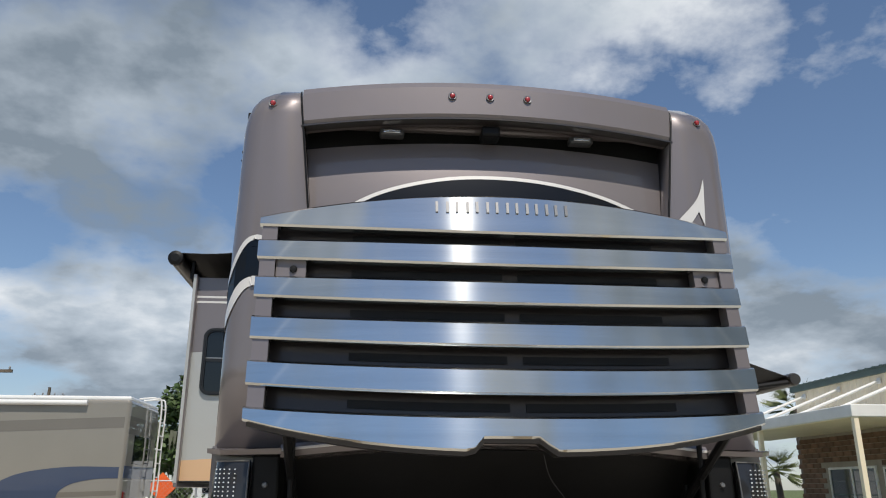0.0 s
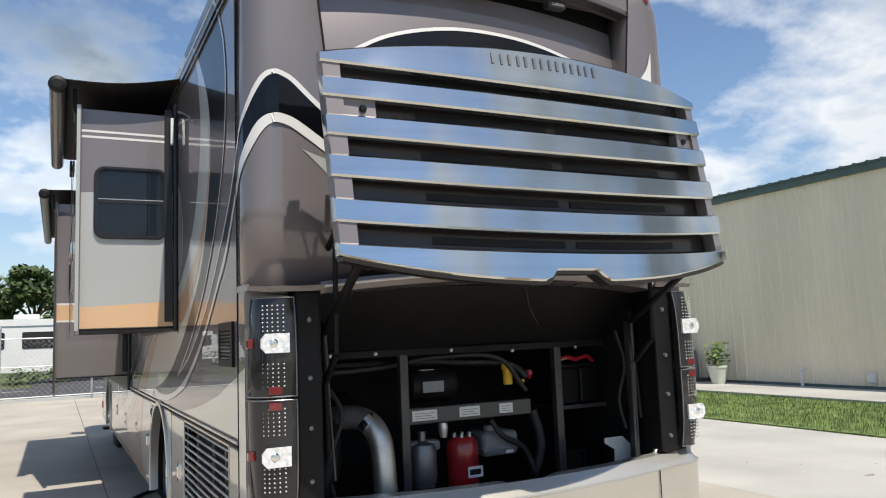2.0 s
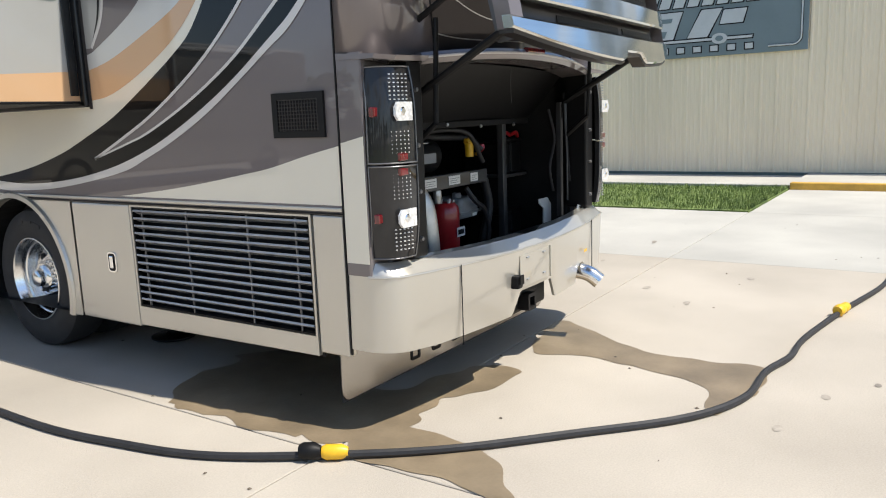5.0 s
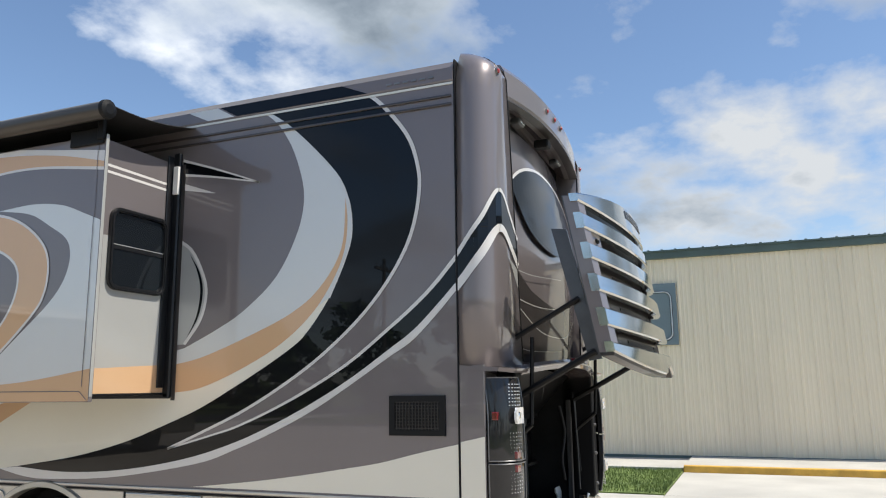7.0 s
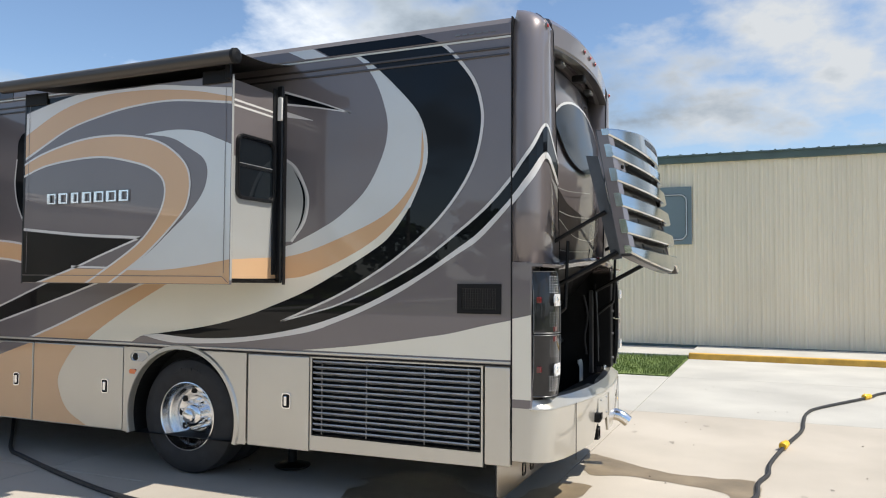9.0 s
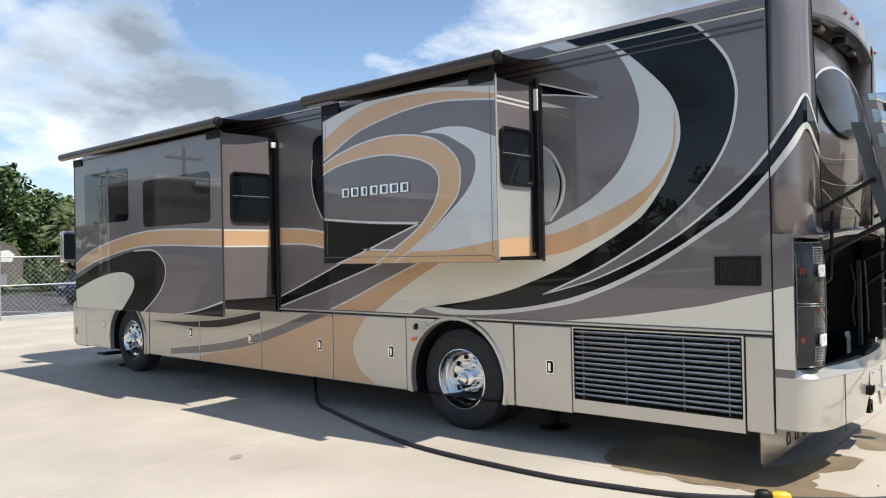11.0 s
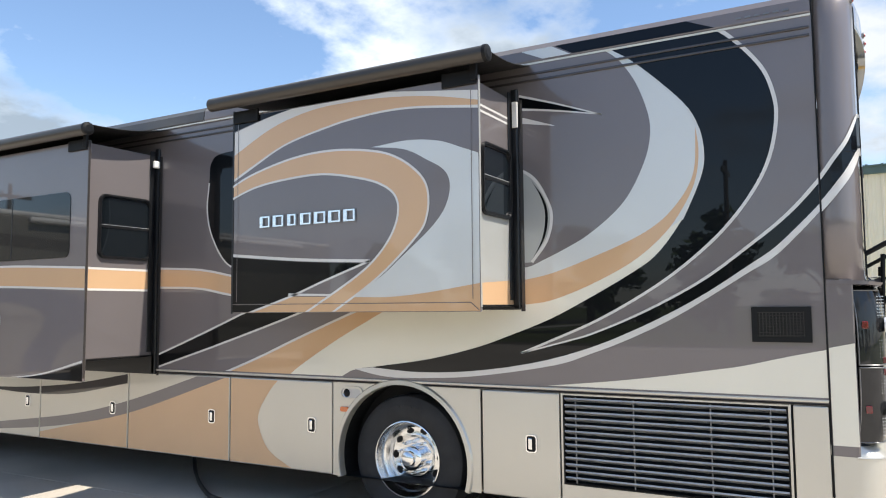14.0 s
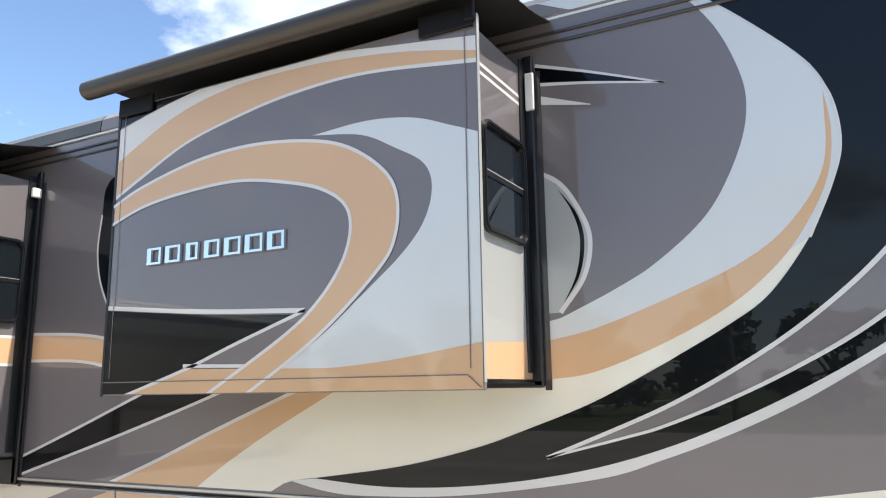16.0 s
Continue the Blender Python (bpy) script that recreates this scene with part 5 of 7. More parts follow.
led = grid_sheet(lambda t, v: (lambda x, y: (x * (1 - 0.02 * v), y + 0.070 + 0.060 * v, z_top(x) - 0.004 + 0.008 * v - 0.035 * v * math.exp(-((x - 0.06) / 0.12) ** 4)))(*plan(t)), ts[10:-10], lin(0, 1, 7))
part("bumper_ledge", thicken(led, 0.01), M_SKIRT, bp, "", True)
lip = [(lambda x, y: (x, y + 0.005, z_top(x) - 0.063))(*plan(t)) for t in ts[3:-3]]
part("bumper_lip", tube(bmesh.new(), lip, 0.007, 8), M_SKIRT, bp, "", True)
part("bay_sill", box(-0.985, 0.985, -0.12, 0.07, 0.62, 0.795, 0.01), M_DARK, bp)
for t in (-0.63, 0.66):
    x, y = plan(t)
    part("bumper_seam", tube(bmesh.new(), [(x, y - 0.002, 0.37), (x, y - 0.003, 0.6), (x, y - 0.003, 0.79)], 0.003, 6), M_DARK, bp)
pl = part("plate_mount", thicken(grid_sheet(lambda u, v: (u, bump_y(u) - 0.003, 0.565 + 0.18 * v), lin(-0.30, 0.06, 9), lin(0, 1, 3)), 0.004), M_SKIRT, bp)
part("plate_bracket", box(0.062, 0.070, -0.246, -0.20, 0.56, 0.75, 0.002), M_SKIRT, bp)
for x, z in ((-0.22, 0.725), (-0.02, 0.725), (-0.22, 0.60), (-0.02, 0.60)):
    part("plate_screw", box(x - 0.016, x + 0.016, bump_y(x) - 0.012, bump_y(x), z - 0.005, z + 0.005, 0.003), M_GALV, pl)
soc = part("trailer_socket", box(-0.385, -0.325, -0.262, -0.20, 0.57, 0.645, 0.012), M_DARK, bp, "black trailer socket")
part("socket_lid", box(-0.38, -0.33, -0.272, -0.262, 0.595, 0.65, 0.006), M_DARK, soc)
part("caution_label", slab([(0.665, 0.60), (0.725, 0.60), (0.725, 0.618), (0.665, 0.618)], lambda a, b, h: (a, bump_y(a) - 0.006 - h, b), 0.001), M_YEL, bp)
part("brake_light", box(-0.11, 0.11, -0.205, -0.17, 1.865, 1.895, 0.008), M_RED, coach, "red third brake light")
hp = part("tow_hitch", box(-0.42, 0.24, -0.12, -0.02, 0.36, 0.60, 0.02), M_DARK, coach, "black tow hitch receiver")
part("receiver_tube", ring_slab(round_rect(-0.13, -0.03, 0.38, 0.48, 0.01), round_rect(-0.11, -0.05, 0.40, 0.46, 0.006), lambda a, b, h: (a, -0.12 - h, b), 0.07), M_DARK, hp)
part("hitch_plate", box(-0.22, 0.08, -0.14, -0.12, 0.47, 0.51, 0.006), M_DARK, hp)
pipe = smooth_line([(0.68, 0.25, 0.47), (0.68, -0.02, 0.47), (0.69, -0.15, 0.465), (0.70, -0.23, 0.445), (0.715, -0.29, 0.40)])
part("tail_pipe", tube(bmesh.new(), pipe, 0.055, 20, False), M_CHROME, coach, "curved chrome exhaust tip", True)
part("tail_pipe_inside", tube(bmesh.new(), pipe, 0.050, 20, False), M_DARK, coach)
fl = part("mud_flap", slab(round_rect(-1.25, 1.02, 0.115, 0.46, 0.05), lambda a, b, h: (a, 0.30 - h, b), 0.008), M_STEEL, coach, "full-width stainless mud flap")
for k in range(7):
    x = -0.62 + 0.215 * k
    part("badge_block", ring_slab(round_rect(x - 0.045, x + 0.045, 0.16, 0.26, 0.015), round_rect(x - 0.028, x + 0.028, 0.177, 0.243, 0.008), lambda a, b, h: (a, 0.291 - h, b), 0.003), M_DARK, fl)
part("flap_back", box(-1.24, 1.01, 0.303, 0.32, 0.10, 0.44, 0.01), M_RUBBER, coach)
# --- raised engine hatch ---


def hatch_pt(u, v, d=0.0, rise=0.0):
    """u across (-1..1), v down (0 at the top edge, 1 at the bottom), d behind the skin."""
    w = 1.052 - 0.012 * v
    return Vector((u * w - 0.04, -0.47 - 0.165 * v - 0.17 * (1 - abs(u) ** 2.2) + d, 2.775 - 0.885 * v - 0.045 * (1 - abs(u) ** 2.2) + rise))


def hatch_bar(v0, v1, c0, c1, thick=0.05, n=33):
    """One bright bar; c0, c1: how far its upper and lower edges bow at the middle."""
    bm = bmesh.new()
    rings = []
    for u in lin(-1, 1, n):
        bow = 1 - u * u
        a, b = v0 - c0 * bow, v1 + c1 * bow
        e = 0.010
        pts = [hatch_pt(u, a, thick), hatch_pt(u, a, e), hatch_pt(u, a + e, 0), hatch_pt(u, b - e, 0), hatch_pt(u, b, e), hatch_pt(u, b, thick)]
        rings.append(pts)
    return loft(rings)


hatch = part("engine_hatch", thicken(grid_sheet(lambda u, v: hatch_pt(u, v, 0.085), lin(-0.93, 0.93, 25), lin(0.0, 1.02, 9)), 0.012), M_BROWN, coach, "raised engine hatch with brushed bars", True)
for v0, v1, c0, c1 in ((0.0, 0.052, 0.135, 0.02), (0.125, 0.228, -0.005, 0.012), (0.318, 0.424, 0.0, 0.008), (0.518, 0.628, 0.0, 0.004), (0.728, 0.842, -0.002, 0.004)):
    part("hatch_bar", hatch_bar(v0, v1, c0, c1), M_ALU, hatch, "brushed aluminium bar", True)
# bottom bar with its hand notch
bm, rings = bmesh.new(), []
for u in lin(-1, 1, 61):
    bow = 1 - abs(u) ** 2.4
    b = 1.0 + 0.085 * bow
    x = u * 1.1
    notch = max(0.0, min(1.0, (0.16 - abs(x + 0.03)) / 0.045))
    b -= 0.055 * notch
    a = 0.938
    rings.append([hatch_pt(u, a, 0.05), hatch_pt(u, a, 0.01), hatch_pt(u, a + 0.01, 0), hatch_pt(u, b - 0.01, 0), hatch_pt(u, b, 0.012), hatch_pt(u, b, 0.05)])
part("hatch_bar", loft(rings), M_ALU, hatch, "wide lower aluminium bar with hand notch", True)
part("hatch_lip", loft([[hatch_pt(u, 1.0 + 0.085 * (1 - abs(u) ** 2.4) - 0.055 * max(0.0, min(1.0, (0.16 - abs(u * 1.1 + 0.03)) / 0.045)) + dv, d) for dv, d in ((0.0, 0.014), (0.018, 0.02), (0.018, 0.09), (0.0, 0.09))] for u in lin(-0.985, 0.985, 61)]), M_BROWN, hatch)
# recessed brown louvre behind the bars, with long dark slots
for v in (0.092, 0.275, 0.475, 0.68, 0.893):
    for u0, u1 in ((-0.62, -0.02), (0.04, 0.64)):
        part("louvre_slot", loft([[hatch_pt(u, v + dv, 0.083 + dd) for dv, dd in ((-0.018, 0), (0.018, 0), (0.018, -0.003), (-0.018, -0.003))] for u in lin(u0, u1, 13)]), M_DARK, hatch)
    if v == 0.275:
        for s in (-1, 1):
            blk = loft([[hatch_pt(s * u, v + dv, d) for dv, d in ((-0.045, 0.085), (-0.045, 0.03), (0.05, 0.03), (0.05, 0.085))] for u in (0.80, 0.922)])
            part("pivot_plate", blk, M_TAUPE, hatch)
            c = hatch_pt(s * 0.85, v, 0.03)
            part("pivot_bolt", lathe(bmesh.new(), [(0.0, -0.016), (0.012, -0.015), (0.016, -0.008), (0.016, 0.004)], 14, "y", c), M_DARK, hatch)
# seven blocks in the place of the model name
for k in range(7):
    u = -0.262 + 0.0815 * k
    zt = -0.03 - 0.06 * (1 - u * u)
    for d0, d1 in ((-0.027, -0.016), (0.016, 0.027)):
        blk = loft([[hatch_pt(u + du, zt + dv, d) for dv, d in ((-0.005, 0.0), (-0.005, -0.006), (0.052, -0.006), (0.052, 0.0))] for du in (d0, d1)])
        part("badge_bar", blk, M_GRILLE, hatch)
# side frames and lift arms
for s in (-1, 1):
    part("end_rail", loft([[hatch_pt(s * u, v, d) for u, d in ((0.925, 0.09), (0.925, 0.014), (0.99, 0.014), (0.99, 0.09))] for v in lin(0.01, 1.0, 12)]), M_TAUPE, hatch, "taupe end rail behind the bars")
    fr = loft([[hatch_pt(s * 0.955, v, d) + Vector((s * dx, 0, 0)) for dx, d in ((-0.02, 0.05), (0.03, 0.05), (0.03, 0.11), (-0.02, 0.11))] for v in lin(0.0, 1.0, 6)])
    part("side_frame", fr, M_FRAME, hatch)
    pl = bmesh.new()
    ax = s * 0.90
    vs_ = [(ax, -0.27, 2.62), (ax, -0.36, 2.61), (ax, -0.53, 1.86), (ax, -0.46, 1.85)]
    a = [pl.verts.new((x - 0.012, y, z)) for x, y, z in vs_]; b = [pl.verts.new((x + 0.012, y, z)) for x, y, z in vs_]
    pl.faces.new(a); pl.faces.new(b)
    for k in range(4):
        pl.faces.new((a[k], a[(k + 1) % 4], b[(k + 1) % 4], b[k]))
    part("hinge_plate", pl, M_FRAME, hatch, "long dark grey hinge plate")
    for y0, z0, y1, z1, r in ((-0.50, 1.90, 0.05, 1.60, 0.020), (-0.42, 2.20, -0.02, 1.98, 0.016), (-0.14, 1.99, -0.12, 1.50, 0.013), (-0.12, 1.50, 0.05, 1.36, 0.016), (0.06, 1.66, 0.02, 1.05, 0.012)):
        part("lift_arm", tube(bmesh.new(), [(s * 0.93, y0, z0), (s * 0.93, y1, z1)], r, 8), M_DARK, hatch)
    part("gas_strut", tube(bmesh.new(), [(s * 0.90, 0.02, 0.92), (s * 0.915, 0.03, 1.25), (s * 0.93, 0.05, 1.62)], [0.006, 0.006, 0.013], 10), M_RAIL, hatch)

# --- engine bay ---
bay = part("engine_bay", box(-1.03, -0.985, 0.06, 1.25, 0.55, 1.85, 0.005), M_BAY, coach, "dark engine compartment")
part("bay_side", box(0.985, 1.03, 0.06, 1.25, 0.55, 1.85, 0.005), M_BAY, bay)
part("bay_back", box(-1.03, 1.03, 1.20, 1.25, 0.45, 1.90), M_BAY, bay)
part("bay_floor", box(-1.03, 1.03, 0.05, 1.25, 0.50, 0.55), M_BAY, bay)
part("bay_ceiling", box(-1.25, 1.25, 0.06, 1.25, 1.84, 1.87), M_BAY, bay)
hood = loft([[(x, y - 0.10 * (1 - (x / 1.0) ** 2), z + 0.055 * (1 - (x / 1.0) ** 2)) for y, z in ((0.10, 1.81), (-0.08, 1.83), (-0.10, 1.805), (-0.08, 1.775), (0.10, 1.765))] for x in lin(-0.985, 0.985, 25)])
part("opening_lip", hood, M_TAUPE, bay, "arched taupe lip of the opening")
part("lip_stripe", loft([[(x, y - 0.10 * (1 - x ** 2), z + 0.055 * (1 - x ** 2)) for y, z in ((-0.102, 1.800), (-0.1035, 1.806), (-0.1025, 1.812), (-0.100, 1.806))] for x in lin(-0.985, 0.985, 25)]), M_LINE, bay)
part("insulation_panel", grid_sheet(lambda u, v: (u, 0.09 + 0.30 * v + 0.015 * math.sin(u * 5) * v, 1.79 - 0.31 * v + 0.03 * (1 - u * u) * (1 - v)), lin(-0.98, 0.98, 20), lin(0, 1, 6)), M_DARK, bay, "black heat shield panel", True)
part("cross_bar", box(-0.98, 0.98, 0.36, 0.40, 1.46, 1.50, 0.006), M_BAY, bay)
for x in (-0.385, 0.62):
    part("frame_post", box(x - 0.025, x + 0.025, 0.36, 0.41, 0.58, 1.47, 0.006), M_RAIL, bay)
rail = part("equipment_rail", box(-0.36, 0.44, 0.40, 0.44, 1.085, 1.175, 0.006), M_RAIL, bay, "dark metal equipment rail")
for x0, x1 in ((-0.33, -0.18), (-0.04, 0.09), (0.22, 0.31)):
    part("rail_label", box(x0, x1, 0.397, 0.4005, 1.105, 1.16), M_WHITE, rail, "white printed label")
    for k in range(3):
        part("label_line", box(x0 + 0.015, x1 - 0.015 - 0.02 * (k % 2), 0.3955, 0.3972, 1.116 + 0.013 * k, 1.119 + 0.013 * k), M_GRILLE, rail)
part("exhaust_elbow", tube(bmesh.new(), smooth_line([(-0.82, 0.48, 1.15), (-0.67, 0.32, 1.16), (-0.60, 0.22, 1.07), (-0.585, 0.19, 0.86), (-0.58, 0.19, 0.60)]), 0.060, 20), M_PIPE, bay, "silver exhaust elbow pipe", True)
part("pipe_clamp", tube(bmesh.new(), [(-0.645, 0.28, 1.14), (-0.625, 0.255, 1.115)], 0.065, 20), M_CHROME, bay)
part("air_duct", tube(bmesh.new(), smooth_line([(-0.97, 0.30, 0.62), (-0.85, 0.30, 0.95), (-0.80, 0.45, 1.15), (-0.62, 0.7, 1.2)]), 0.075, 14), M_DARK, bay, "", True)
cn = part("fuel_filter", lathe(bmesh.new(), [(0.0, 0.60), (0.055, 0.60), (0.065, 0.62), (0.065, 0.76), (0.075, 0.765), (0.08, 0.80), (0.08, 0.94), (0.07, 0.97), (0.04, 0.98), (0.022, 0.99), (0.022, 1.04), (0.0, 1.04)], 28, "z", (-0.25, 0.46, 0)), M_GRILLE, bay, "silver and black fuel filter", True)
part("filter_bowl", lathe(bmesh.new(), [(0.0, 0.595), (0.068, 0.598), (0.07, 0.74), (0.066, 0.745)], 28, "z", (-0.25, 0.46, 0)), M_DARK, cn, "", True)
part("filter_label", box(-0.275, -0.245, 0.386, 0.390, 0.63, 0.70), M_WHITE, cn)
part("filter_head", box(-0.33, -0.14, 0.44, 0.52, 0.93, 0.99, 0.02), M_PLAST, cn)
ca = part("oil_filter", lathe(bmesh.new(), [(0.0, 0.62), (0.075, 0.62), (0.088, 0.64), (0.09, 0.92), (0.085, 0.965), (0.06, 0.99), (0.0, 0.99)], 32, "z", (0.0, 0.46, 0)), M_REDP, bay, "red cylindrical oil filter", True)
part("filter_mark", slab([(-0.02, 0.775), (0.075, 0.775), (0.075, 0.835), (-0.02, 0.835)], lambda a, b, h: (a, 0.363 + 0.35 * a * a - h, b), 0.002), M_WHITE, ca)
part("filter_mark_bar", slab([(-0.01, 0.79), (0.06, 0.79), (0.06, 0.82), (-0.01, 0.82)], lambda a, b, h: (a, 0.3605 + 0.35 * a * a - h, b), 0.002), M_DARK, ca)
for k in range(6):
    a = k * math.pi / 3
    part("cap_bolt", box(-0.05 * math.cos(a) - 0.008, -0.05 * math.cos(a) + 0.008, 0.46 + 0.05 * math.sin(a) - 0.008, 0.46 + 0.05 * math.sin(a) + 0.008, 0.985, 1.01, 0.003), M_GALV, ca)
rs = part("coolant_tank", box(0.12, 0.36, 0.42, 0.66, 0.86, 1.0, 0.035, 4), M_PLAST, bay, "grey plastic fluid reservoir")
part("tank_cap", lathe(bmesh.new(), [(0.0, 1.035), (0.03, 1.03), (0.034, 1.0), (0.034, 0.99)], 16, "z", (0.2, 0.5, 0)), M_PLAST, rs)
part("tank_seam", box(0.112, 0.368, 0.412, 0.66, 0.895, 0.91, 0.004), M_PLAST, rs)
part("tank_label", box(0.26, 0.31, 0.413, 0.4185, 0.875, 0.893), M_WHITE, rs)
al = part("alternator", lathe(bmesh.new(), [(0.0, -0.30), (0.07, -0.30), (0.10, -0.27), (0.105, -0.02), (0.08, 0.02), (0.0, 0.02)], 28, "x", (-0.02, 0.55, 1.29)), M_DARK, bay, "black alternator with labels", True)
part("motor_label", box(-0.24, -0.11, 0.440, 0.4455, 1.25, 1.31), M_PLAST, al)
part("motor_top_label", box(-0.24, -0.16, 0.46, 0.49, 1.372, 1.376), M_WHITE, al)
yc = part("filler_cap", lathe(bmesh.new(), [(0.0, 1.385), (0.033, 1.38), (0.038, 1.35), (0.03, 1.345), (0.028, 1.26), (0.0, 1.26)], 18, "z", (0.33, 0.47, 0)), M_YEL, bay, "yellow filler cap", True)
part("yellow_tag", box(0.38, 0.43, 0.44, 0.46, 1.265, 1.285, 0.004), M_YEL, bay)
part("red_knob", lathe(bmesh.new(), [(0.0, 1.34), (0.02, 1.335), (0.024, 1.31), (0.01, 1.29), (0.0, 1.28)], 14, "z", (0.475, 0.46, 0)), M_REDP, bay)
part("gauge_fitting", lathe(bmesh.new(), [(0.0, 1.08), (0.025, 1.08), (0.028, 1.05), (0.02, 1.0), (0.0, 1.0)], 14, "z", (-0.13, 0.43, 0)), M_PIPE, bay)
shf = part("battery_shelf", box(0.645, 0.985, 0.38, 0.80, 1.09, 1.115, 0.004), M_RAIL, bay)
for z, nm in ((1.115, "battery"), (0.60, "battery")):
    for x0 in (0.665, 0.82):
        b_ = part(nm, box(x0, x0 + 0.145, 0.42, 0.72, z, z + 0.22, 0.012), M_DARK, bay, "black battery")
        part("battery_lid", box(x0 - 0.004, x0 + 0.149, 0.415, 0.725, z + 0.22, z + 0.245, 0.008), M_DARK, b_)
part("red_cable", tube(bmesh.new(), smooth_line([(0.66, 0.42, 1.385), (0.72, 0.40, 1.40), (0.79, 0.41, 1.385), (0.86, 0.40, 1.40), (0.92, 0.42, 1.37)]), 0.014, 8), M_REDP, bay, "red battery cable", True)
part("white_panel", slab([(0.86, 0.60), (0.97, 0.60), (0.985, 0.70), (0.985, 0.88), (0.93, 0.93), (0.80, 0.93), (0.80, 0.90), (0.87, 0.86)], lambda a, b, h: (a, 0.20 - h, b), 0.01), M_WHITE, bay, "white washer tank side")
part("hose", tube(bmesh.new(), smooth_line([(-0.95, 0.6, 1.42), (-0.3, 0.55, 1.42), (0.1, 0.6, 1.40), (0.35, 0.5, 1.38), (0.45, 0.45, 1.30)]), 0.022, 10), M_CABLE, bay, "", True)
part("hose", tube(bmesh.new(), smooth_line([(-0.95, 0.5, 1.38), (-0.5, 0.48, 1.40), (-0.1, 0.52, 1.44), (0.25, 0.44, 1.42), (0.42, 0.42, 1.22)]), 0.016, 10), M_CABLE, bay, "", True)
part("hose", tube(bmesh.new(), smooth_line([(-0.36, 0.43, 0.95), (-0.40, 0.42, 0.80), (-0.34, 0.44, 0.65), (-0.30, 0.5, 0.58)]), 0.014, 10), M_CABLE, bay, "", True)
part("hose", tube(bmesh.new(), smooth_line([(0.48, 0.45, 1.1), (0.52, 0.44, 0.9), (0.47, 0.46, 0.7), (0.5, 0.5, 0.58)]), 0.03, 10), M_CABLE, bay, "", True)
part("hose", tube(bmesh.new(), smooth_line([(-0.90, 0.30, 1.40), (-0.78, 0.26, 1.20), (-0.86, 0.24, 0.95), (-0.80, 0.22, 0.66)]), 0.013, 8), M_CABLE, bay, "", True)
part("hose", tube(bmesh.new(), smooth_line([(0.16, 0.40, 1.07), (0.22, 0.37, 0.98), (0.36, 0.38, 0.90), (0.44, 0.40, 0.72), (0.40, 0.46, 0.58)]), 0.017, 8), M_CABLE, bay, "", True)
part("wire_loom", tube(bmesh.new(), smooth_line([(0.90, 0.16, 1.55), (0.93, 0.13, 1.35), (0.89, 0.15, 1.15), (0.92, 0.14, 0.98)]), 0.010, 8), M_CABLE, bay, "", True)
part("pull_cord", tube(bmesh.new(), smooth_line([(0.25, 0.10, 1.80), (0.28, 0.12, 1.70), (0.36, 0.16, 1.60)]), 0.0018, 6), M_RAIL, bay)
for x in (-0.8, -0.55, -0.1, 0.3, 0.75):
    part("clip", lathe(bmesh.new(), [(0.0, 0.348), (0.010, 0.350), (0.012, 0.36)], 8, "y", (x, 0, 1.48 - 0.02 * (x > 0))), M_GALV, bay)
part("latch_pin", tube(bmesh.new(), [(-0.985, -0.02, 0.79), (-0.985, -0.02, 0.86), (-0.985, -0.03, 0.88)], 0.014, 8), M_CHROME, bay)
part("latch_pin", tube(bmesh.new(), [(0.985, -0.02, 0.79), (0.985, -0.02, 0.86), (0.985, -0.03, 0.88)], 0.014, 8), M_CHROME, bay)
part("side_channel", box(0.93, 0.965, 0.08, 0.12, 0.80, 1.60, 0.006), M_RAIL, bay)
# ---------- ground ----------
bm = bmesh.new()
bmesh.ops.create_grid(bm, x_segments=2, y_segments=2, size=1600)
bmesh.ops.translate(bm, vec=(0, 0, -0.05), verts=bm.verts[:])
gr = part("ground", bm, M_SOIL, None)
tagged(gr, "mown grass land reaching the horizon", "ground", kind="structure")
pav = tagged(part("pavement", box(-30.3, 13.0, -17.3, 23.2, -0.14, -0.012), M_JOINT, None), "broad cast concrete apron with saw-cut joints", "pavement", kind="structure")
XL = [-27.8, -22.55, -17.3, -12.05, -6.80, -1.55, 3.70, 7.50, 10.95, 13.0]
YL = [-17.1, -12.75, -8.45, -4.15, 0.15, 4.45, 8.75, 13.05, 17.35, 23.2]
for i in range(len(XL) - 1):
    for j in range(len(YL) - 1):
        if XL[i] >= 7.4 and YL[j] >= 0.1:
            continue
        j_ = 0.0045
        part("slab", box(XL[i] + j_, XL[i + 1] - j_, YL[j] + j_, YL[j + 1] - j_, -0.10, 0.0, 0.004, 1), M_CONC2 if XL[i] > 3.5 else M_CONC, pav)
walkw = tagged(part("walkway", box(10.95, 13.0, 0.16, 23.2, -0.05, 0.07, 0.01), M_CONC2, None), "pale concrete walkway along the building", "walkway", kind="structure")
kerb = tagged(part("kerb", box(10.80, 10.95, -14, 0.14, -0.04, 0.13, 0.02), mat("yellow_kerb_paint", (0.62, 0.36, 0.06), 0.6, 0, 0, 0.2, 4, 0.1, 40), None), "yellow painted concrete kerb", "kerb", kind="structure")
wk2 = tagged(part("walkway", box(10.96, 13.0, -14, 0.14, 0.0, 0.12, 0.01), M_CONC2, None), "raised pale concrete walkway", "walkway", kind="structure")
bed = tagged(part("lawn", box(7.51, 10.94, 0.16, 23.2, -0.04, 0.02), M_GRASS, None), "strip of mown green lawn", "lawn", kind="structure")
rng = random.Random(5)
verts, faces = [], []
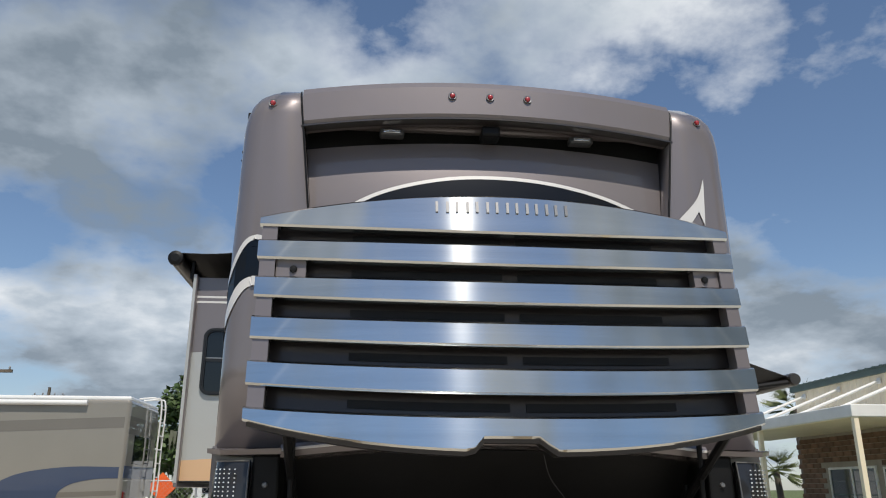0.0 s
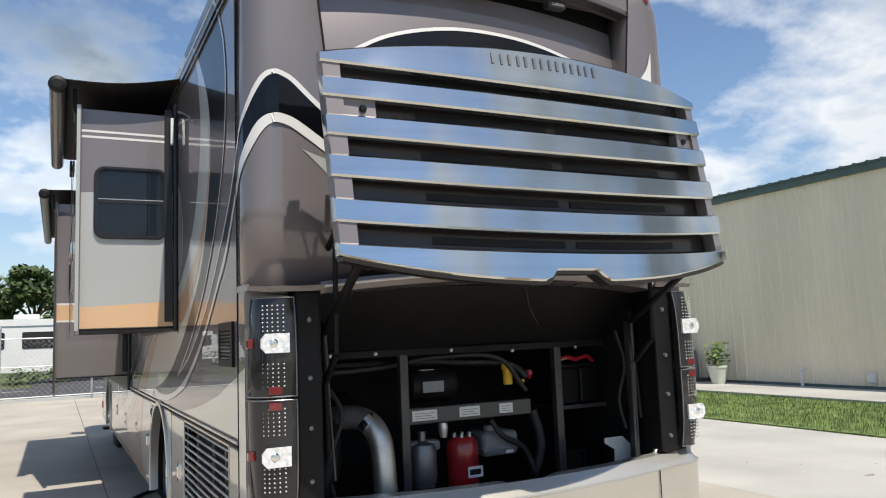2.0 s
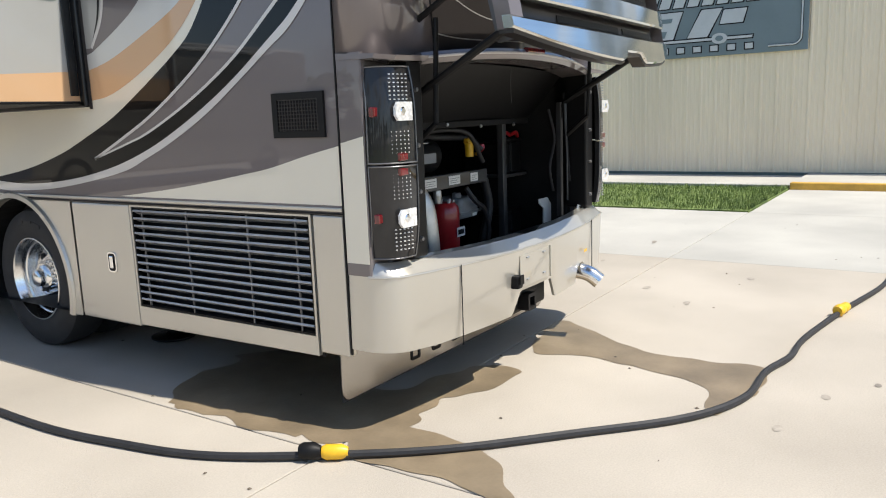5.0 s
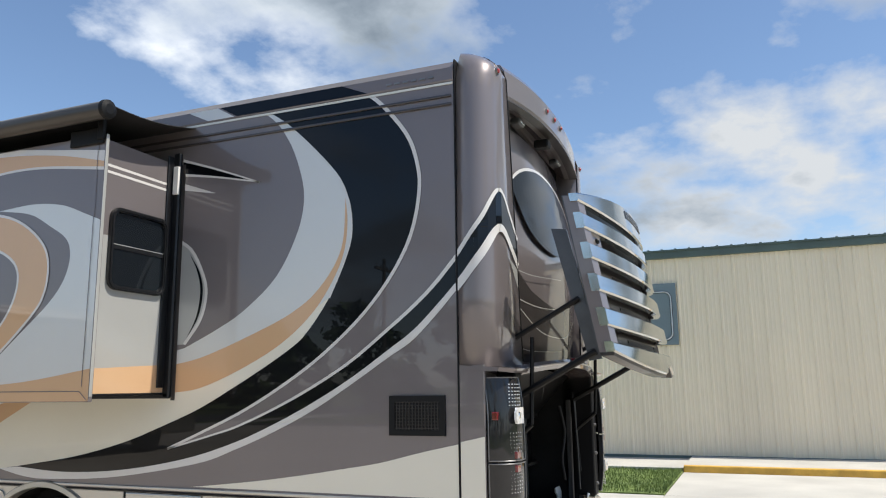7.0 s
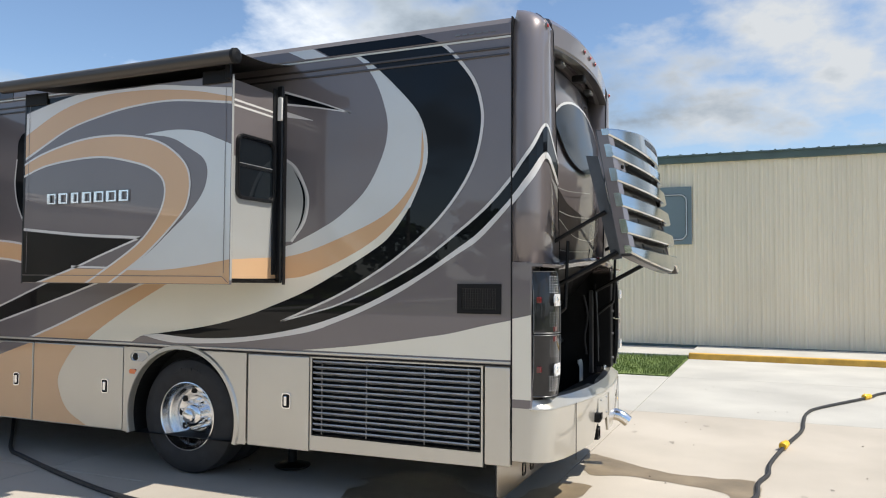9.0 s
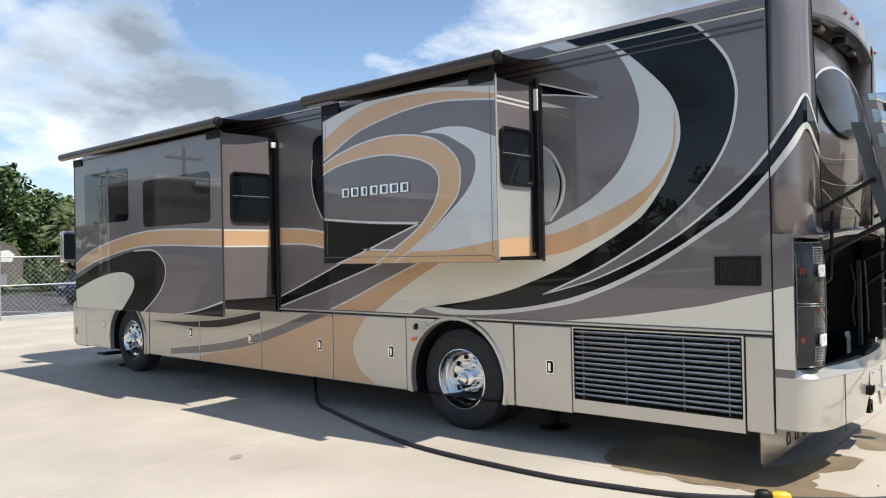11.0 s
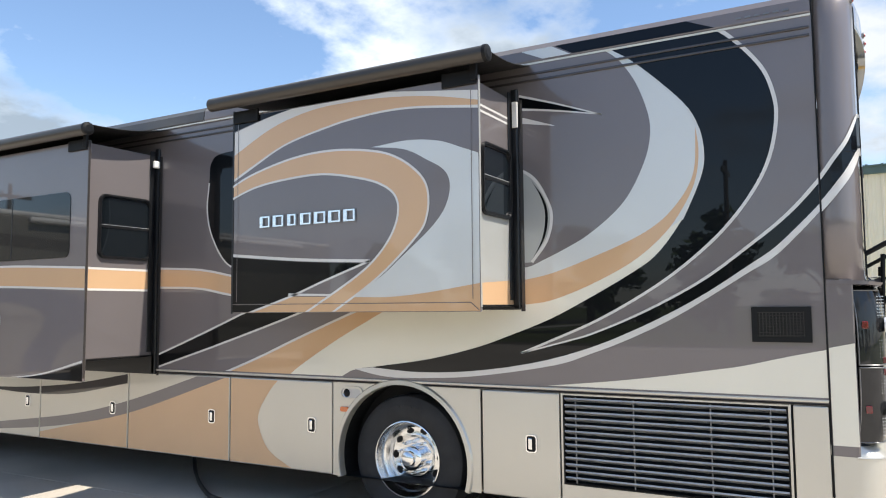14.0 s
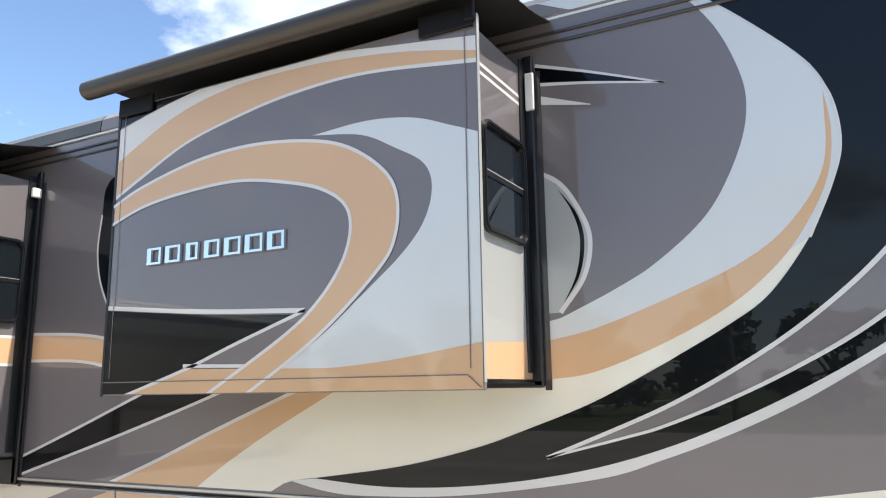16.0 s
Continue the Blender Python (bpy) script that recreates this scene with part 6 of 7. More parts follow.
for k in range(26000):
    x, y = rng.uniform(7.52, 10.93), 0.17 + (rng.random() ** 1.5) * 16
    h, a, l = rng.uniform(0.03, 0.085), rng.uniform(0, 6.28), rng.uniform(-0.03, 0.03)
    dx, dy = 0.006 * math.cos(a), 0.006 * math.sin(a)
    n = len(verts)
    verts += [(x - dx, y - dy, 0.018), (x + dx, y + dy, 0.018), (x + l, y + l * 0.7, 0.02 + h)]
    faces.append((n, n + 1, n + 2))
me = bpy.data.meshes.new("grass")
me.from_pydata(verts, [], faces)
me.materials.append(M_GRASS)
tagged(new("grass", me), "short green grass blades of the lawn strip", "grass", kind="stuff")


def stain(name, outline, m, label, seed, amp=0.05, z=0.0025):
    """A flat wet patch with a ragged edge."""
    pts = smooth_line([(a, b, 0) for a, b in outline + [outline[0]]], 12)[:-1]
    bm = bmesh.new()
    vs = [bm.verts.new((p.x + amp * noise.noise((p.x * 5, p.y * 5, seed)), p.y + amp * noise.noise((p.x * 5 + 9, p.y * 5, seed)), z)) for p in pts]
    f = bm.faces.new(vs)
    bmesh.ops.triangulate(bm, faces=[f])
    o = part(name, bm, m, None)
    return tagged(o, label, "stain", kind="structure")


stain("water_stain", [(-1.50, 1.45), (-0.9, 1.65), (-0.35, 1.5), (-0.3, 1.0), (-0.75, 0.75), (-0.65, 0.35), (-0.15, 0.15), (-0.2, -0.12), (-0.6, -0.06), (-0.85, 0.02), (-1.2, -0.02), (-1.45, 0.15), (-1.5, 0.6)], M_WET, "brown wet patch on the concrete under the motorhome", 1.0, 0.12)
stain("water_stain", [(0.35, 0.05), (0.98, 0.16), (0.90, -0.12), (0.62, -0.55), (0.55, -1.0), (0.58, -1.36), (0.22, -1.42), (-0.28, -1.28), (0.12, -1.15), (0.22, -0.8), (0.32, -0.4), (0.24, -0.1)], M_WET, "thin trail of water across the concrete", 2.0, 0.05)
stain("water_stain", [(-1.42, 0.12), (-1.15, 0.02), (-1.2, -0.5), (-1.45, -0.75), (-1.62, -0.9), (-1.52, -0.5), (-1.55, 0.0)], M_WET, "small wet patch beside the cable", 3.0, 0.03, 0.004)
M_OIL = mat("oil_spot", (0.32, 0.285, 0.24), 0.7, 0, 0, 0.3, 9, 0.2, 60)
for k, (x, y, r) in enumerate(((2.3, -0.1, 0.07), (1.9, -0.55, 0.08), (3.0, -0.8, 0.06), (0.25, -1.75, 0.05), (0.55, -1.95, 0.04), (3.3, 0.7, 0.06), (4.6, 0.6, 0.10), (5.2, 1.6, 0.08), (-3.2, 4.1, 0.12), (-0.3, -1.6, 0.05))):
    stain("oil_spot", [(x + r * 0.9 * math.cos(t), y + r * 0.45 * math.sin(t)) for t in lin(0, 5.5, 8)], M_OIL, "small dark scuff on the concrete", 5.0 + k, r * 0.6, 0.002)

# grit and leaf bits scattered on the apron
rg = random.Random(77)
dv, df = [], []
for k in range(70):
    x, y, r = rg.uniform(-4, 6.5), rg.gauss(-0.8, 2.2), rg.uniform(0.004, 0.013)
    a0 = rg.uniform(0, 6.28)
    n = len(dv)
    dv += [(x + r * rg.uniform(0.6, 1.6) * math.cos(a0 + 1.57 * q), y + r * rg.uniform(0.6, 1.3) * math.sin(a0 + 1.57 * q), 0.003) for q in range(4)] + [(x, y, 0.003 + r * 0.6)]
    df += [(n + q, n + (q + 1) % 4, n + 4) for q in range(4)]
me = bpy.data.meshes.new("grit")
me.from_pydata(dv, [], df)
me.materials.append(M_BARK)
tagged(new("grit", me), "scattered grit and leaf bits on the concrete", "debris", kind="stuff")

# ---------- power cable on the ground ----------
path = [(-0.42, 6.36, 0.5), (-0.55, 6.22, 0.03), (-1.22, 5.36, 0.02), (-1.41, 4.94, 0.02), (-1.815, 3.78, 0.02), (-2.03, 2.9, 0.02), (-2.08, 1.72, 0.02), (-2.0, 1.05, 0.02), (-1.88, 0.58, 0.02), (-1.62, 0.10, 0.025),
        (-1.29, -0.35, 0.02), (-0.86, -0.78, 0.02), (-0.41, -1.20, 0.02), (0.0, -1.385, 0.02), (0.45, -1.40, 0.02), (0.81, -1.475, 0.02), (1.23, -1.49, 0.02), (2.06, -1.625, 0.025), (3.02, -1.81, 0.02), (3.74, -1.86, 0.02), (4.31, -1.916, 0.02), (4.86, -2.09, 0.02), (6.08, -2.77, 0.025), (6.9, -3.15, 0.02), (9.0, -4.6, 0.02), (12.6, -6.0, 0.02)]
cab = thing("power_cable", "thick black power cable with yellow connectors lying on concrete", "cable")
part("cable_sheath", tube(bmesh.new(), smooth_line(path, 8), 0.02, 8), M_CABLE, cab, "", True)
for i, k in ((9, 0), (17, 1), (22, 2)):
    p0, d = Vector(path[i]), (Vector(path[i + 1]) - Vector(path[i - 1])).normalized()
    ang = math.atan2(d.y, d.x)
    for o, L_, r, m_ in ((-0.065, 0.10, 0.042, M_DARK if k == 0 else M_YEL), (0.05, 0.12, 0.036, M_YEL)):
        c = lathe(bmesh.new(), [(0.0, -L_ / 2), (r * 0.75, -L_ / 2), (r, -L_ / 2 + 0.02), (r, L_ / 2 - 0.03), (r * 0.6, L_ / 2), (0.0, L_ / 2)], 14, "x", (0, 0, 0))
        bmesh.ops.transform(c, matrix=Matrix.Translation(Vector((p0.x, p0.y, r + 0.004)) + d * o) @ Matrix.Rotation(ang, 4, "Z"), verts=c.verts[:])
        part("connector", c, m_, cab, "yellow plug" if m_ is M_YEL else "black plug", True)

# ---------- metal building ----------
BX = 13.0
bld = thing("metal_building", "beige ribbed metal service building with green eave trim", "building", kind="structure")


def ribbed(y0, y1, z0, z1, pitch=0.305):
    """Sheet with a raised rib at each pitch and two shallow ones between."""
    prof = []
    y = y0
    while y < y1 - 0.01:
        for o, d in ((0.0, 0.0), (0.02, 0.022), (0.055, 0.022), (0.075, 0.0), (0.14, 0.0), (0.15, 0.006), (0.17, 0.006), (0.18, 0.0), (0.22, 0.0), (0.23, 0.006), (0.25, 0.006), (0.26, 0.0)):
            if y + o < y1:
                prof.append((y + o, BX - d))
        y += pitch
    prof.append((y1, BX))
    bm = bmesh.new()
    a, b = [bm.verts.new((x, yy, z0)) for yy, x in prof], [bm.verts.new((x, yy, z1)) for yy, x in prof]
    for k in range(len(prof) - 1):
        bm.faces.new((a[k], a[k + 1], b[k + 1], b[k]))
    return bm


part("siding", ribbed(-16.0, 12.75, 0.02, 4.62), M_SIDING, bld, "beige ribbed siding")
part("siding", ribbed(12.75, 19.6, 3.1, 4.62), M_SIDING, bld)
part("wall_core", box(BX + 0.02, BX + 9.0, -16.0, 19.6, 0.0, 4.6), M_MORTAR, bld)
part("eave_trim", box(BX - 0.10, BX + 0.05, -16.1, 19.7, 4.58, 4.76, 0.015), M_EAVE, bld, "green-grey eave gutter")
roof = bmesh.new()
for k in range(118):
    y = -16.0 + 0.305 * k
    add_box(roof, BX - 0.14, BX + 0.4, y, y + 0.05, 4.770, 4.795)
add_box(roof, BX - 0.14, BX + 9, -16.1, 19.7, 4.74, 4.775)
part("roof_sheet", roof, M_EAVE, bld, "ribbed green-grey roof edge")
part("base_trim", box(BX - 0.045, BX, -16, 12.75, 0.06, 0.13), M_EAVE, bld)
part("corner_post", box(BX - 0.06, BX + 0.02, 12.72, 12.84, 0.0, 3.3, 0.01), M_SIDING, bld)
# brick office front under the canopy
bx = BX - 0.03
part("brick_bed", box(bx, bx + 0.05, 12.84, 19.6, 0.05, 3.2), M_MORTAR, bld)
wins = [(13.12, 14.85, 0.75, 2.2), (16.1, 18.25, 0.75, 2.25)]
door_span = (15.2, 15.75, 0.07, 2.15)


def in_open(y0, y1, z0, z1):
    return any(y1 > a - 0.05 and y0 < b + 0.05 and z1 > c - 0.05 and z0 < d + 0.05 for a, b, c, d in wins + [door_span])


for a, b, c, d in wins:
    w_ = part("office_window", ring_slab([(a, c), (b, c), (b, d), (a, d)], [(a + 0.06, c + 0.06), (b - 0.06, c + 0.06), (b - 0.06, d - 0.06), (a + 0.06, d - 0.06)], lambda p, q_, h: (bx + 0.01 - h, p, q_), 0.06), M_TRIMW, bld, "white framed office window")
    part("pane", box(bx - 0.02, bx - 0.012, a + 0.05, b - 0.05, c + 0.05, d - 0.05), M_GLASSB, w_)
    part("mullion", box(bx - 0.05, bx, (a + b) / 2 - 0.03, (a + b) / 2 + 0.03, c + 0.05, d - 0.05, 0.004), M_TRIMW, w_)
    part("rail", box(bx - 0.035, bx - 0.02, a + 0.06, b - 0.06, (c + d) / 2 - 0.015, (c + d) / 2 + 0.015, 0.003), M_EAVE, w_)
dr = part("office_door", box(bx - 0.03, bx + 0.01, door_span[0], door_span[1], 0.07, 2.15, 0.01), M_GLASSB, bld, "dark glazed office door")
part("door_frame", ring_slab([(15.14, 0.07), (15.81, 0.07), (15.81, 2.21), (15.14, 2.21)], [(15.20, 0.07), (15.75, 0.07), (15.75, 2.15), (15.20, 2.15)], lambda p, q_, h: (bx + 0.01 - h, p, q_), 0.05), M_TRIMW, dr)
part("canopy", box(10.35, BX - 0.03, 12.86, 21.5, 3.22, 3.50, 0.02), M_TRIMW, bld, "flat white canopy over the office front")
part("canopy_soffit", box(10.40, BX - 0.05, 12.9, 21.4, 3.205, 3.218), M_SIDING, bld)
for y in (13.6, 15.4, 17.2, 19.0):
    part("canopy_strut", tube(bmesh.new(), [(BX - 0.05, y, 4.40), (10.6, y, 3.50)], 0.04, 8), M_TRIMW, bld, "white steel strut")
    part("strut_plate", box(BX - 0.06, BX - 0.033, y - 0.06, y + 0.06, 4.32, 4.48), M_TRIMW, bld)
for y in (12.95, 17.3, 21.3):
    part("canopy_post", box(10.40, 10.52, y - 0.06, y + 0.06, 0.05, 3.21, 0.01), M_SIDING, bld)

# sign of plain shapes
sg = tagged(part("wall_sign", box(BX - 0.09, BX - 0.035, 0.25, 4.40, 2.58, 4.00, 0.01), M_SIGN, None), "large blue-grey sign board with silver shapes on the wall", "sign")
sat = lambda a, b, h: (BX - 0.092 - h, a, b)
def slant(y_left, width, z0, z1, lean=0.08):
    return [(y_left, z0), (y_left - width, z0), (y_left - width - lean, z1), (y_left - lean, z1)]


def sign_piece(name, outline):
    """A raised silver shape with a dark outline behind it."""
    cy, cz = sum(p[0] for p in outline) / len(outline), sum(p[1] for p in outline) / len(outline)
    grow = [(y + (0.025 if y > cy else -0.025), z + (0.022 if z > cz else -0.022)) for y, z in outline]
    o = part(name, slab(outline, sat, 0.014), M_SIGNL, sg)
    part("sign_outline", slab(grow, sat, 0.006), M_DARK, sg)
    return o


# upper row of eight leaning blocks, two large blocks, a bar with a disc, seven small blocks below
for y in lin(3.42, 1.30, 8):
    sign_piece("sign_block", slant(y + 0.12, 0.22, 3.63, 3.86))
sign_piece("sign_block", slant(3.62, 0.70, 2.98, 3.54, 0.20))
sign_piece("sign_block", slant(2.62, 0.42, 2.98, 3.54, 0.30))
sign_piece("sign_block", slant(1.95, 0.46, 3.22, 3.50, 0.08))
sign_piece("sign_bar", slant(3.85, 2.55, 2.90, 2.95, 0.01))
part("sign_gap", slab(slant(3.32, 0.22, 3.02, 3.16, 0.05), sat, 0.018), M_SIGN, sg)
part("sign_gap", slab(slant(3.38, 0.42, 3.33, 3.42, 0.03), sat, 0.018), M_SIGN, sg)
part("sign_disc", slab([(1.95 + 0.16 * math.cos(t), 2.93 + 0.11 * math.sin(t)) for t in lin(0, 5.9, 18)], sat, 0.020), M_SIGNL, sg)
part("disc_gap", slab([(1.95 + 0.08 * math.cos(t), 2.93 + 0.055 * math.sin(t)) for t in lin(0, 5.9, 18)], sat, 0.024), M_SIGN, sg)
for y in lin(3.45, 1.35, 7):
    sign_piece("sign_block", slant(y + 0.08, 0.15, 2.68, 2.79, 0.0))
# rounded bracket lines at both ends
for s_, y_in, y_out in ((1, 3.72, 4.28), (-1, 0.98, 0.37)):
    arc = [(y_in, 3.80)] + [(y_out - s_ * 0.16 + s_ * 0.16 * math.sin(t), 3.64 + 0.16 * math.cos(t)) for t in lin(0, 1.57, 7)] + [(y_out - s_ * 0.16 + s_ * 0.16 * math.cos(t), 2.86 - 0.16 * math.sin(t)) for t in lin(0, 1.57, 7)] + [(y_in, 2.70)]
    part("sign_line", tube(bmesh.new(), [(BX - 0.094, y, z) for y, z in arc], 0.026, 8), M_DARK, sg)
    part("sign_line", tube(bmesh.new(), [(BX - 0.108, y, z) for y, z in arc], 0.018, 8), M_SIGNL, sg)

# fittings along the wall
ob = thing("wall_outlet", "small white weatherproof outlet box on the siding", "outlet box", (BX - 0.06, 6.7, 0.0))
part("outlet_body", box(-0.03, 0.028, -0.09, 0.09, 0.20, 0.40, 0.015), M_TRIMW, ob)
part("outlet_lid", box(-0.042, -0.031, -0.075, 0.075, 0.22, 0.385, 0.006), M_TRIMW, ob)
sp = thing("water_pipe", "short white standpipe rising from the walkway", "pipe", (12.85, 8.3, 0.07))
part("pipe", tube(bmesh.new(), smooth_line([(0, 0, 0), (0, 0, 0.30), (0.0, -0.02, 0.37), (0.0, -0.10, 0.38)]), 0.035, 10), M_TRIMW, sp, "", True)


def potted(name, x, y, m_, label, h, leaf, spread, seed, tall):
    t = thing(name, label, "potted plant", (x, y, 0.07))
    part("pot", lathe(bmesh.new(), [(0.0, 0.0), (0.16, 0.0), (0.20, h * 0.4), (0.24, h * 0.85), (0.26, h * 0.88), (0.26, h), (0.22, h), (0.20, h - 0.05), (0.0, h - 0.05)], 24, "z"), m_, t, "", True)
    r_ = random.Random(seed)
    bm = bmesh.new()
    for k in range(170):
        a, el, d = r_.uniform(0, 6.28), r_.uniform(0.0, 1.0), r_.uniform(0.05, 1)
        c = Vector((spread * d * math.cos(a), spread * d * math.sin(a), h + tall * el))
        u = Vector((r_.uniform(-1, 1), r_.uniform(-1, 1), r_.uniform(-0.3, 1))).normalized()
        w_ = u.orthogonal().normalized()
        s_ = leaf * r_.uniform(0.6, 1.2)
        bm.faces.new([bm.verts.new(c + p) for p in (-u * s_, w_ * s_ * 0.35, u * s_, -w_ * s_ * 0.35)])
    for k in range(7):
        a = r_.uniform(0, 6.28)
        tube(bm, [(0, 0, h - 0.06), (spread * 0.4 * math.cos(a), spread * 0.4 * math.sin(a), h + tall * 0.7)], 0.008, 5)
    part("foliage", bm, M_GRASS, t)
    return t


potted("potted_plant", 12.5, 10.4, M_POTW, "leafy plant in a pale glazed pot on walkway", 0.45, 0.09, 0.30, 3, 0.55)
potted("potted_plant", 12.3, 12.55, M_TERRA, "leafy plant in a terracotta pot on walkway", 0.45, 0.10, 0.32, 4, 0.6)
ac = thing("air_conditioner", "grey outdoor air conditioning unit beside the building", "air conditioner", (12.45, 11.75, 0.07))
part("ac_body", box(-0.38, 0.38, -0.38, 0.38, 0.0, 0.80, 0.03), M_PLAST, ac)
for k in range(12):
    part("ac_louvre", box(-0.392, -0.381, -0.33, 0.33, 0.08 + 0.055 * k, 0.10 + 0.055 * k, 0.003), M_GALV, ac)
part("ac_top_grille", lathe(bmesh.new(), [(0.30, 0.80), (0.31, 0.825), (0.05, 0.83), (0.0, 0.83)], 24, "z"), M_DARK, ac)
ho = thing("garden_hose", "coiled dark garden hose lying by the wall", "hose", (12.6, 11.0, 0.09))
part("hose_coil", tube(bmesh.new(), [(0.22 * math.cos(t), 0.30 * math.sin(t), 0.02 + 0.012 * t / 3) for t in lin(0, 19, 90)], 0.014, 6), M_CABLE, ho, "", True)


def bench_chair(x, y, rz):
    t = thing("patio_chair", "white metal frame patio chair under the canopy", "chair", (x, y, 0.07), "chairs by the office")
    t.rotation_euler = (0, 0, radians(rz))
    part("seat", box(-0.24, 0.24, -0.24, 0.24, 0.40, 0.43, 0.012), M_GALV, t)
    part("backrest", box(0.21, 0.24, -0.24, 0.24, 0.50, 0.88, 0.012), M_GALV, t)
    for sx in (-0.22, 0.22):
        for sy in (-0.23, 0.23):
            part("leg", tube(bmesh.new(), [(sx, sy, 0.0), (sx, sy, 0.62 if sx < 0 else 0.88)], 0.015, 8), M_TRIMW, t)
    for sy in (-0.23, 0.23):
        part("armrest", tube(bmesh.new(), [(-0.22, sy, 0.62), (0.22, sy, 0.64)], 0.018, 8), M_TRIMW, t)
    return t


for y in (13.4, 14.1, 14.8, 16.0):
    bench_chair(12.2, y, 0)

# ---------- fence ----------
FY = 23.4
fence = thing("chain_link_fence", "galvanised chain-link fence with steel posts and rails", "fence", kind="structure")
for k in range(15):
    x = -24 + 2.55 * k
    p = part("fence_post", tube(bmesh.new(), [(x, FY, -0.05), (x, FY, 2.25)], 0.035, 10), M_GALV, fence)
    part("post_cap", lathe(bmesh.new(), [(0.0, 0.05), (0.03, 0.04), (0.042, 0.0)], 10, "z", (x, FY, 2.25)), M_GALV, p)
for z in (0.12, 1.05, 1.92):
    part("fence_rail", tube(bmesh.new(), [(-24, FY, z), (11.7, FY, z)], 0.02, 8), M_GALV, fence)
wire = bmesh.new()
sp_ = 0.16
nx = int(35.7 / sp_)
for k in range(-14, nx):
    for dr_ in (1, -1):
        x0 = -24 + sp_ * k
        xa, za, xb, zb = (x0, 0.1, x0 + 1.85, 1.95) if dr_ > 0 else (x0 + 1.85, 0.1, x0, 1.95)
        if min(xa, xb) < -24 or max(xa, xb) > 11.7:
            continue
        d = 0.004
        vs = [wire.verts.new(p) for p in ((xa - d, FY, za), (xa + d, FY, za), (xb + d, FY, zb), (xb - d, FY, zb))]
        wire.faces.new(vs)
part("fence_mesh", thicken(wire, 0.003), M_GALV, fence)

# ---------- road and far ground ----------
tagged(part("road", box(-120, 120, 27.0, 33.5, -0.06, -0.02), M_ASPH, None), "dark asphalt road behind the fence", "road", kind="structure")
tagged(part("verge", box(-120, 120, 23.3, 25.2, -0.06, -0.015), M_CONC2, None), "pale concrete strip behind the fence", "pavement", kind="structure")
for k in range(8):
    tagged(part("road_marking", box(-14 + 3.1 * k, -11.6 + 3.1 * k, 30.2 + 0.35 * (k % 2), 30.3 + 0.35 * (k % 2), -0.019, -0.015), M_TRIMW, None), "white painted road marking", "marking", kind="structure")
# ---------- trees ----------
def leaf_cloud(bm_v, bm_f, c, r, n, size, rg, flat=0.8):
    """Adds n small leaves in an uneven clump round c."""
    for k in range(n):
        d = Vector((rg.gauss(0, 1), rg.gauss(0, 1), rg.gauss(0, 1))).normalized() * r * rg.random() ** 0.45
        d.z *= flat
        u = Vector((rg.uniform(-1, 1), rg.uniform(-1, 1), rg.uniform(-0.6, 0.6))).normalized()
        w = (d.normalized() if d.length > 0.01 else Vector((0, 0, 1))).cross(u)
        w = w.normalized() if w.length > 0.01 else u.orthogonal().normalized()
        s = size * rg.uniform(0.6, 1.3)
        i = len(bm_v)
        p = Vector(c) + d
        bm_v += [p - u * s, p + w * s * 0.6, p + u * s, p - w * s * 0.6]
        bm_f.append((i, i + 1, i + 2, i + 3))


def tree(x, y, h, spread, seed, label, clumps=42, per=110, size=0.22, moss=False, low=0.28):
    rg = random.Random(seed)
    t = thing("tree", label, "tree", (x, y, -0.05))
    top = h * 0.55
    tr = bmesh.new()
    tube(tr, smooth_line([(0, 0, 0), (0.1, 0.05, h * 0.2), (-0.1, 0.1, h * 0.4), (0.05, 0, top)]), [0.045 * h * (1 - 0.55 * k / 24) for k in range(25)], 10)
    part("trunk", tr, M_BARK, t)
    v, f = [], []
    for k in range(clumps):
        a, e = rg.uniform(0, 6.283), rg.random()
        rad = spread * math.sqrt(rg.random()) * (1.0 - 0.45 * e)
        c = (rad * math.cos(a), rad * math.sin(a), h * (low + (0.93 - low) * e) - 0.10 * rad)
        leaf_cloud(v, f, c, h * rg.uniform(0.09, 0.17), per, size, rg)
        if k < 12:
            lb = bmesh.new()
            st = h * rg.uniform(0.2, 0.5)
            tube(lb, smooth_line([(0, 0, st), (c[0] * 0.45, c[1] * 0.45, st + (c[2] - st) * 0.65), c]), [0.018 * h * (1 - 0.8 * q / 16) for q in range(17)], 6)
            part("limb", lb, M_BARK, t)
    me = bpy.data.meshes.new("crown")
    me.from_pydata([tuple(p) for p in v], [], f)
    me.materials.append(M_LEAF)
    o = new("crown", me); o.parent = t
    if moss:
        mv, mf = [], []
        for k in range(260):
            a, rad = rg.uniform(0, 6.283), spread * rg.uniform(0.3, 1.0)
            z, l = h * rg.uniform(0.25, 0.55), rg.uniform(0.8, 2.4)
            i = len(mv)
            px, py, wd = rad * math.cos(a), rad * math.sin(a), rg.uniform(0.03, 0.12)
            mv += [(px - wd, py, z), (px + wd, py + 0.05, z), (px + wd * 0.3, py, z - l)]
            mf.append((i, i + 1, i + 2))
        me = bpy.data.meshes.new("hanging_moss")
        me.from_pydata(mv, [], mf)
        me.materials.append(M_MOSS)
        o = new("hanging_moss", me); o.parent = t
    return t


